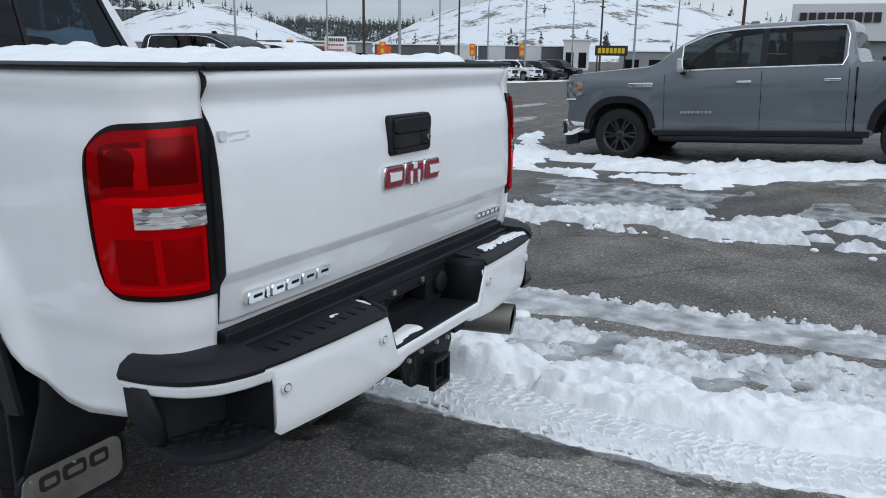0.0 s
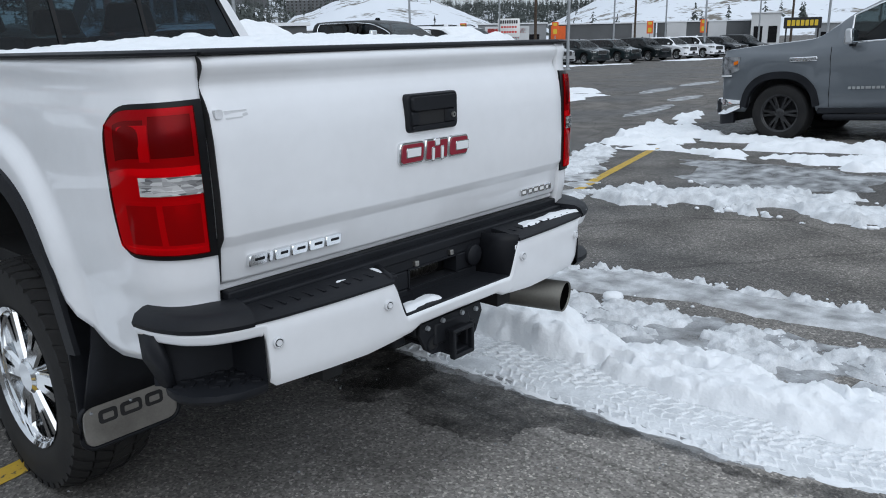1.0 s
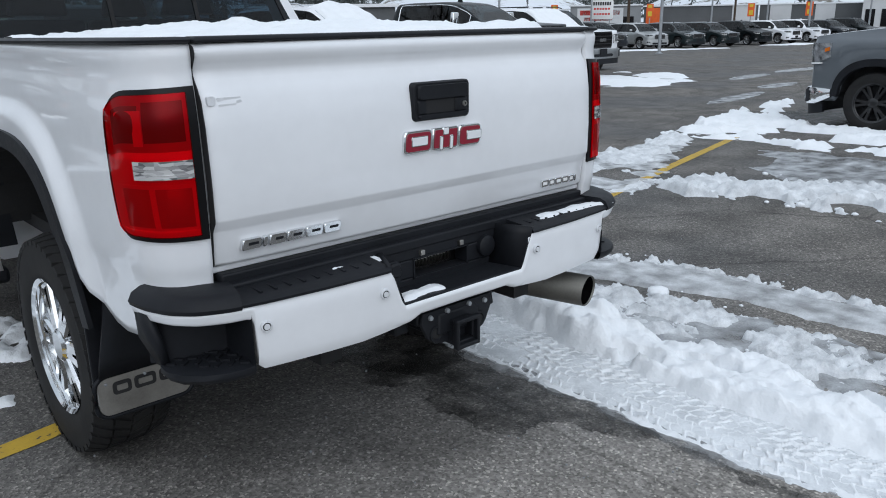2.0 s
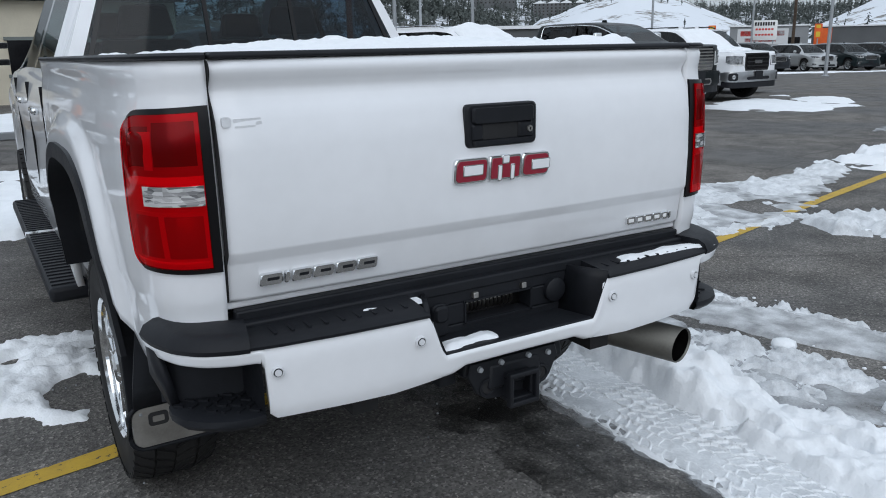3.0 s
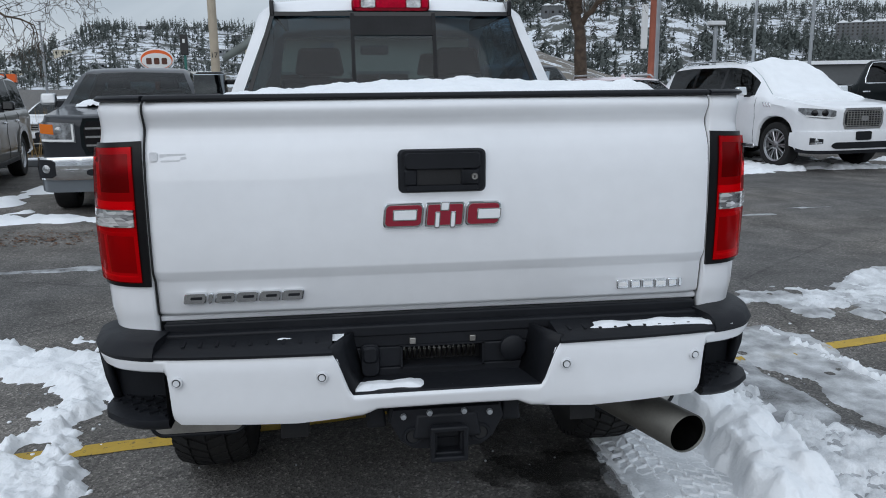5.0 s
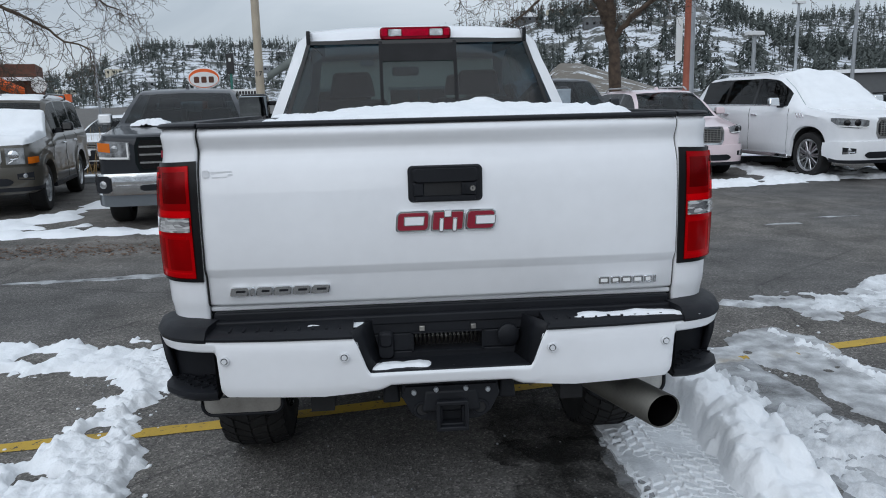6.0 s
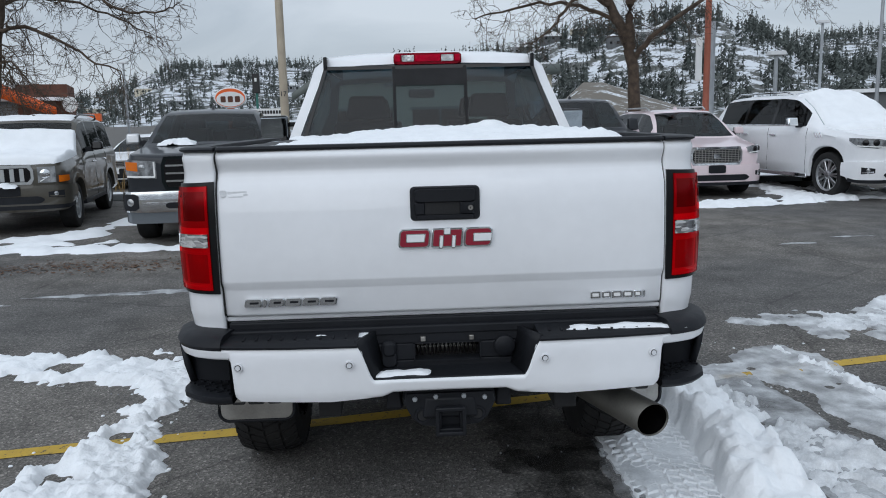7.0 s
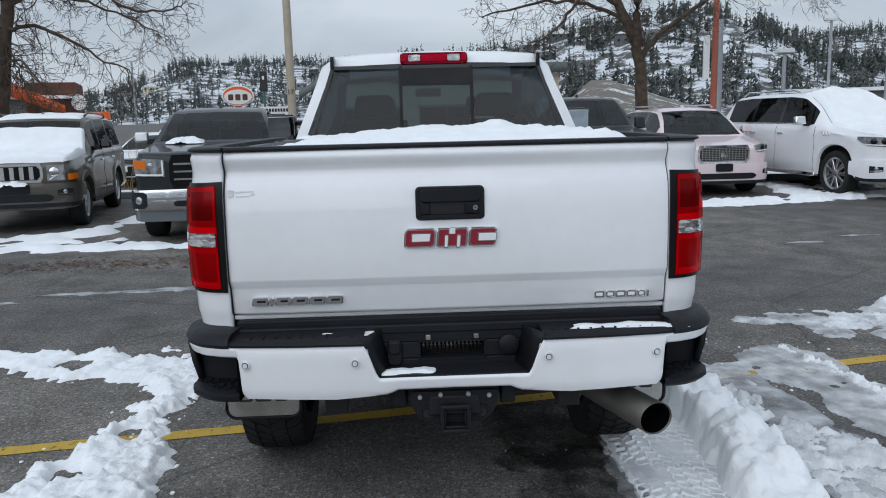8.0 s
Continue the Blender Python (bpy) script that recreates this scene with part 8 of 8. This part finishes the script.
sol = ob.modifiers.new("thickness", "SOLIDIFY")
sol.thickness = 0.12
part("roof", boxes((-0.7, 7.4, -0.25, 8.2, 3.3, 3.46)), SNOW, bld)
for u in (0.5, 3.2, 5.9):
    win = part("window", boxes((u - 1.0, u + 1.0, -0.04, 0.05, 0.9, 1.9)), GLOSSB, bld)
    part("window_frame", boxes((u - 1.08, u + 1.08, -0.06, 0.0, 1.9, 2.0), (u - 1.08, u + 1.08, -0.06, 0.0, 0.8, 0.9), (u - 0.03, u + 0.03, -0.06, 0.0, 0.9, 1.9)), TRIMG, win)

part("wall_lamp", boxes((1.2, 1.65, -0.2, 0.0, 2.75, 2.95)), CONC, bld, bevel=0.02)
LEAF = mat("brown_leaf_litter", (0.075, 0.035, 0.02), 0.95, var=0.5, vscale=9, col2=(0.15, 0.085, 0.05))
bm = bmesh.new()
for k in range(1600):
    x = random.uniform(-8.5, -1.9)
    y = 6.55 + 0.03 * x + random.gauss(0, 0.22) + 0.15 * noise.noise((x * 1.5, 0, 0))
    t, r = random.uniform(0, 6.28), random.uniform(0.01, 0.035)
    vs = [bm.verts.new((x + r * math.cos(t + a) * q, y + r * math.sin(t + a) * q, 0.006 + random.uniform(0, 0.012))) for a, q in ((0, 1.0), (1.5, 0.6), (3.1, 1.0), (4.6, 0.5))]
    bm.faces.new(vs)
tagged(part("leaf_litter", bm, LEAF, smooth=0), "strip of wet brown leaf litter on the asphalt", "leaf litter", kind="stuff")
bm = bmesh.new()
for k in range(1500):
    a = random.choice((0, 1, 2))
    x, y = (random.uniform(-9.5, -2.5), random.uniform(16.5, 21)) if a else (random.uniform(-6, -1.5), random.uniform(15.2, 17))
    h = random.uniform(0.5, 1.2)
    dx, dy = random.gauss(0, 0.22), random.gauss(0, 0.22)
    t = random.uniform(0, 3.14)
    c, s = 0.012 * math.cos(t), 0.012 * math.sin(t)
    vs = [bm.verts.new(p) for p in ((x - c, y - s, 0), (x + c, y + s, 0), (x + dx, y + dy, h))]
    bm.faces.new(vs)
tagged(part("dry_grass", bm, DRYG, smooth=0), "tall dry brown ornamental grass and stems", "dry grass", kind="stuff")
field("snow_patch", [(-12, 14.8), (-1, 14.9), (12, 15.4), (13, 19), (-12, 22)], 0.08, 0.15, SNOW, "snow on the planted strip behind the row", 0.4, 0.8, 0.4, 0.5, 0.4)
tagged(part("kerb", boxes((-14, 14, 14.55, 14.72, 0, 0.14)), CONC, bevel=0.02), "grey concrete kerb", "kerb", kind="structure")


# ---- far buildings ----
def shed(az0, az1, dist, h, wall_mat, label, roof=SNOW, doors=0, bands=(), name="building"):
    """A long low building whose front runs between two bearings."""
    a, b = Vector(bearing(az0 - 0.4, dist)), Vector(bearing(az1 - 0.4, dist))
    ln, ang = (b - a).length, math.degrees(math.atan2((b - a).y, (b - a).x))
    th = empty(name, label, "building", pose(a.x, a.y, min(ground_z(a.x, a.y), ground_z(b.x, b.y)) - 0.02, 0, 0, ang))
    part("wall", boxes((0, ln, 0, 14, 0, h)), wall_mat, th)
    part("roof", boxes((-0.2, ln + 0.2, -0.2, 14.2, h, h + 0.18)), roof, th)
    for k in range(doors):
        u = ln * (k + 0.5) / doors
        part("window", boxes((u - ln / doors * 0.3, u + ln / doors * 0.3, -0.06, 0.02, 0.4, h * 0.6)), GLOSSB, th)
    for u0, u1, z0, z1, mm in bands:
        part("wall_panel", boxes((u0 * ln, u1 * ln, -0.1, 0.0, z0 * h, z1 * h)), mm, th)
    return th


shed(36, 45, 130, 3.4, CONC, "long grey building at the edge of the car park", doors=6)
shed(45.2, 51, 128, 3.2, CONC, "grey shop building with lettered fascia", doors=3, bands=((0.05, 0.5, 0.55, 0.9, CONCW), (0.08, 0.46, 0.62, 0.82, SIGNR)))
shed(51.2, 56, 120, 3.7, CONC, "grey building with a red and white sign", doors=2, bands=((0.1, 0.75, 0.35, 0.92, CONCW), (0.14, 0.7, 0.66, 0.84, SIGNR), (0.2, 0.6, 0.45, 0.58, SIGNR)))
shed(56.2, 63.5, 130, 3.6, CONCD, "dark grey building with orange panels", bands=((0.02, 0.16, 0.2, 0.95, ORANGE), (0.45, 0.7, 0.1, 0.32, ORANGE), (0.78, 0.98, 0.3, 1.0, CONCW)))
shed(63.6, 70, 138, 3.7, CONCD, "dark grey building with white bays", bands=((0.1, 0.3, 0.0, 1.0, CONCW), (0.52, 0.7, 0.0, 1.0, CONCW)))
shed(69.6, 71.4, 128, 4.6, CONCW, "white gabled building beyond the car park", doors=2)
shed(73.5, 82, 130, 3.0, CONC, "grey building behind the far parked row", doors=5)
shed(27.5, 38.5, 46, 2.5, CONCD, "low dark carport with a snowy roof", doors=5)
# showroom with a lettered fascia, its name as plain bars
x, y = bearing(84.6, 62)
show = empty("showroom", "pale grey car showroom with dark fascia lettering", "building", pose(x, y, -2.7, 0, 0, -82))
part("wall", boxes((0, 30, 0, 20, 2.1, 7.4)), CONC, show)
part("fascia", boxes((-1.1, 30.4, -0.5, 0.2, 5.6, 8.1)), CONCW, show, "pale grey fascia", bevel=0.03)
for k in range(9):
    part("sign_bar", boxes((-0.6 + 0.58 * k, -0.15 + 0.58 * k, -0.62, -0.48, 6.85, 7.5)), SIGNK, show)
for k in range(7):
    part("window", boxes((1.0 + 4 * k, 4.4 + 4 * k, -0.08, 0.05, 2.6, 4.6)), GLOSSB, show)
x, y = bearing(72.1, 66)
board_sign("yard_sign", x, y, 2.6, 2.6, 0.8, -75, SIGNK, letters_as_bars(7, 2.2, 0.42, SIGNY), "black sign with yellow lettering on two posts", (-1.1, 1.1), SIGNK)
x, y = bearing(52.9, 100)
board_sign("shop_sign", x, y, 3.0, 2.7, 2.2, -50, SIGNW, letters_as_bars(8, 2.2, 0.4, SIGNK, 0.7) + letters_as_bars(6, 2.0, 0.22, SIGNR, 0.1) + letters_as_bars(6, 2.0, 0.22, SIGNR, -0.5), "white shop sign with red and black print", (-1.0, 1.0))
for az, d in ((56.5, 88), (63.0, 96), (50.0, 84), (66.5, 92)):
    x, y = bearing(az - 0.4, d)
    board_sign("banner", x, y, 2.7, 0.7, 1.4, -az, ORANGE, [(0, 0.45, 0.4, 0.3, SIGNY), (0, -0.3, 0.4, 0.5, SIGNY)], "orange and yellow dealership banner on a post", (0,))


# ---- hills ----
def hill(name, az0, az1, dist, prof, material, label, seed, depth=0.55, rough=0.05):
    """A ridge; prof: rows of (bearing, angle of its crest over the horizon, degrees)."""
    bm, rows = bmesh.new(), []
    na, nr = 90, 26
    def surf(u, v):
        az = lerp(az0, az1, u)
        crest = dist * math.tan(radians(interp(az, prof))) * (1 + rough * fbm(az * 0.35, seed, 0.0, 4))
        d = dist * lerp(depth, 1.25, v)
        k = sstep(0, 0.72, v) ** 0.8 if v < 0.72 else 1 - 0.35 * sstep(0.72, 1.0, v)
        x, y = bearing(az, d)
        z = crest * (d / dist) ** 0.3 * k * (1 + 0.10 * fbm(x * 0.012, y * 0.012, seed)) + 0.035 * crest * fbm(x * 0.05, y * 0.05, seed + 3)
        return (x, y, z * (1 if 0.001 < v else 0) - (2 if v < 0.001 else 0))
    for i in range(na + 1):
        rows.append([surf(i / na, j / nr) for j in range(nr + 1)])
    grid(bm, rows)
    bmesh.ops.recalc_face_normals(bm, faces=bm.faces)
    tagged(part(name, bm, material, smooth=80), label, "hill", kind="structure")
    return surf


def conifers(surf, count, hmin, hmax, seed, want, label, tufts=34):
    """Firs and pines over a hill: ragged, narrow, uneven crowns on thin trunks, joined."""
    rnd = random.Random(seed)
    verts, faces = [], []
    while count > 0:
        u, v = rnd.random(), rnd.random() ** 0.8 * 0.78
        if rnd.random() > want(u, v):
            continue
        count -= 1
        x, y, z = surf(u, v)
        h = rnd.uniform(hmin, hmax) * rnd.choice((0.55, 0.8, 1.0, 1.0, 1.15))
        wid = h * rnd.uniform(0.16, 0.27)
        bare, power = rnd.uniform(0.04, 0.35), rnd.uniform(0.6, 1.1)
        b = len(verts)
        verts += [(x - 0.25, y, z - 1), (x + 0.25, y, z - 1), (x, y, z + h)]
        faces.append((b, b + 1, b + 2))
        for t in range(tufts):
            f = rnd.random() ** 1.25
            r = wid * (1 - f) ** power * rnd.uniform(0.45, 1.15) + 0.02 * h
            zc, a = z + h * lerp(bare, 0.98, f), rnd.uniform(0, 6.283)
            c, s = math.cos(a), math.sin(a)
            g = h * rnd.uniform(0.05, 0.11) * (1.15 - 0.7 * f)
            b = len(verts)
            verts += [(x - 0.1 * r * c, y - 0.1 * r * s, zc + g), (x + r * c - g * s * 0.7, y + r * s + g * c * 0.7, zc - 0.3 * g), (x + r * c * 0.8 + g * s * 0.7, y + r * s * 0.8 - g * c * 0.7, zc - 0.9 * g)]
            faces.append((b, b + 1, b + 2))
    me = bpy.data.meshes.new("conifers")
    me.from_pydata(verts, [], faces)
    me.materials.append(CONIF)
    tagged(new("conifers", me), label, "trees", kind="stuff")


def clumps(seed, scale, level):
    return lambda u, v: 1.0 if fbm(u * scale, v * scale * 0.35, seed) > level else 0.06


s1 = hill("hill_west", -60.7, 3.3, 900, [(-60.7, 0.5), (-40.7, 0.6), (-26.7, 0.9), (-22.7, 1.4), (-20.2, 1.9), (-18.5, 2.6), (-17.3, 3.3), (-15.7, 3.75), (-12.7, 3.95), (-9.7, 3.85), (-5.7, 3.7), (-0.7, 3.6), (3.3, 3.6)], HILLW, "wooded snowy hill beyond the town", 1.0)
conifers(s1, 5200, 6, 14, 1, clumps(2.0, 26, -0.10), "dark conifers on the snowy western hill", 18)
s2 = hill("hill_north", -0.7, 36.3, 620, [(-0.7, 3.85), (3.3, 3.95), (6.3, 4.15), (8.8, 4.65), (11.3, 5.55), (15.3, 5.95), (19.3, 6.35), (21.3, 6.15), (24.3, 5.25), (26.3, 4.15), (28.3, 3.05), (32.3, 1.95), (36.3, 0.95)], HILLW, "steep wooded hill with houses", 4.0)
conifers(s2, 2300, 6, 15, 2, clumps(5.0, 20, 0.0), "dark conifers on the snowy northern hill", 24)
s3 = hill("hill_far", 22.8, 62.8, 1100, [(22.8, 4.3), (30.8, 4.7), (34.8, 4.4), (38.8, 3.5), (41.8, 2.5), (48.8, 2), (55.8, 1.9), (62.8, 1.9)], HILLW, "far wooded ridge", 6.0)
conifers(s3, 5500, 7, 15, 3, clumps(3.0, 20, -0.38), "far dark conifer woods on a ridge", 16)
s4 = hill("hill_dome", 36.3, 53.8, 420, [(36.3, 0.25), (38.3, 1.85), (39.8, 2.25), (41.6, 2.85), (44, 3.35), (45.8, 3.25), (47.7, 2.8), (49.3, 2.15), (51.8, 1.15), (53.8, 0.25)], HILLS, "bare snowy dome with rock and scrub", 8.0)
conifers(s4, 50, 3, 7, 4, lambda u, v: 1.0 if v > 0.5 else 0.05, "scattered conifers on the snowy dome")
s5 = hill("hill_east", 54.7, 110.7, 650, [(54.7, 0.25), (57.7, 1.65), (59.7, 2.45), (61.9, 3.3), (63.7, 3.95), (67.7, 4.75), (72.7, 4.55), (76.7, 3.65), (78.7, 3.25), (80.7, 2.75), (84.7, 2.35), (90.7, 2.15), (100.7, 2.05), (110.7, 1.85)], HILLS, "broad bare snowy hill", 11.0)
conifers(s5, 110, 6, 12, 5, lambda u, v: 1.0 if v > 0.6 or v < 0.15 else 0.04, "scattered conifers on the bare eastern hill")
s6 = hill("embankment", 10.3, 22.3, 130, [(10.3, 0.3), (11.8, 1.5), (13.3, 2.7), (14.8, 2.7), (17.3, 1.9), (19.3, 1.2), (22.3, 0.3)], hill_material("rocky_cut", (0.15, 0.13, 0.105), (0.7, 0.73, 0.76), 0.62, 0.25), "brown rock cutting dusted with snow", 15.0)


# unseen ridge, added behind the camera for the mirrors to reflect
s7 = hill("unseen_hill_south", 105, 305, 500, [(105, 2.2), (150, 4.5), (190, 5.5), (240, 4.5), (305, 2.2)], HILLW, "unseen wooded snowy hills added behind the car park", 19.0)


def house(x, y, z, w, d, h, rz, wall_mat, label, roofs=1):
    th = empty("house", label, "house", pose(x, y, z, 0, 0, rz), "houses on the hill")
    part("wall", boxes((-w / 2, w / 2, -d / 2, d / 2, -8, h)), wall_mat, th)
    for k in range(roofs):
        x0, x1 = -w / 2 + w * k / roofs, -w / 2 + w * (k + 1) / roofs
        bm = bmesh.new()
        mx = (x0 + x1) / 2
        v = [bm.verts.new(p) for p in ((x0 - 0.4, -d / 2 - 0.6, h), (x1 + 0.4, -d / 2 - 0.6, h), (mx, -d / 2 - 0.6, h + (x1 - x0) * 0.22), (x0 - 0.4, d / 2 + 0.6, h), (x1 + 0.4, d / 2 + 0.6, h), (mx, d / 2 + 0.6, h + (x1 - x0) * 0.22))]
        for f in ((0, 1, 2), (5, 4, 3), (0, 2, 5, 3), (2, 1, 4, 5), (1, 0, 3, 4)):
            bm.faces.new([v[i] for i in f])
        part("roof", bm, SNOW, th, "snow-covered roof", smooth=0)
    floors = max(1, int(h / 3))
    for fl in range(floors):
        for k in range(max(2, int(w / 4))):
            u = -w / 2 + w * (k + 0.5) / max(2, int(w / 4))
            part("window", boxes((u - 0.8, u + 0.8, -d / 2 - 0.1, -d / 2 + 0.1, fl * 3 + 0.8, fl * 3 + 2.3)), GLOSSB, th)


rnd = random.Random(21)
for az, v in ((7.2, 0.60), (9.5, 0.62), (11.5, 0.55), (13.3, 0.6), (16.0, 0.42), (17.6, 0.46), (10.4, 0.42), (19.0, 0.5)):
    x, y, z = s2((az - 0) / 37, v)
    house(x, y, z + 0.5, rnd.uniform(10, 17), 8, rnd.uniform(3, 5.5), -az + rnd.uniform(-15, 15), rnd.choice((CONC, CONCD, BEIGE)), "hillside house with a snowy roof", rnd.choice((1, 2)))
for az, v in ((-22, 0.3), (-20, 0.25), (-17, 0.35), (-6, 0.45), (-4, 0.5), (-12, 0.68), (-9, 0.7), (-7, 0.3), (-15, 0.2)):
    x, y, z = s1((az + 60) / 64, v)
    house(x, y, z + 0.5, rnd.uniform(9, 15), 8, rnd.uniform(2.5, 4), -az + rnd.uniform(-15, 15), rnd.choice((CONC, CONCD, BEIGE)), "hillside house with a snowy roof")
for az, v, w in ((34.2, 0.30, 44), (38.8, 0.28, 52)):
    x, y, z = s3((az - 22) / 40, v)
    house(x, y, z + 2, w, 16, 12, -az, CONCD, "dark hillside apartment block with snowy gables", 4)
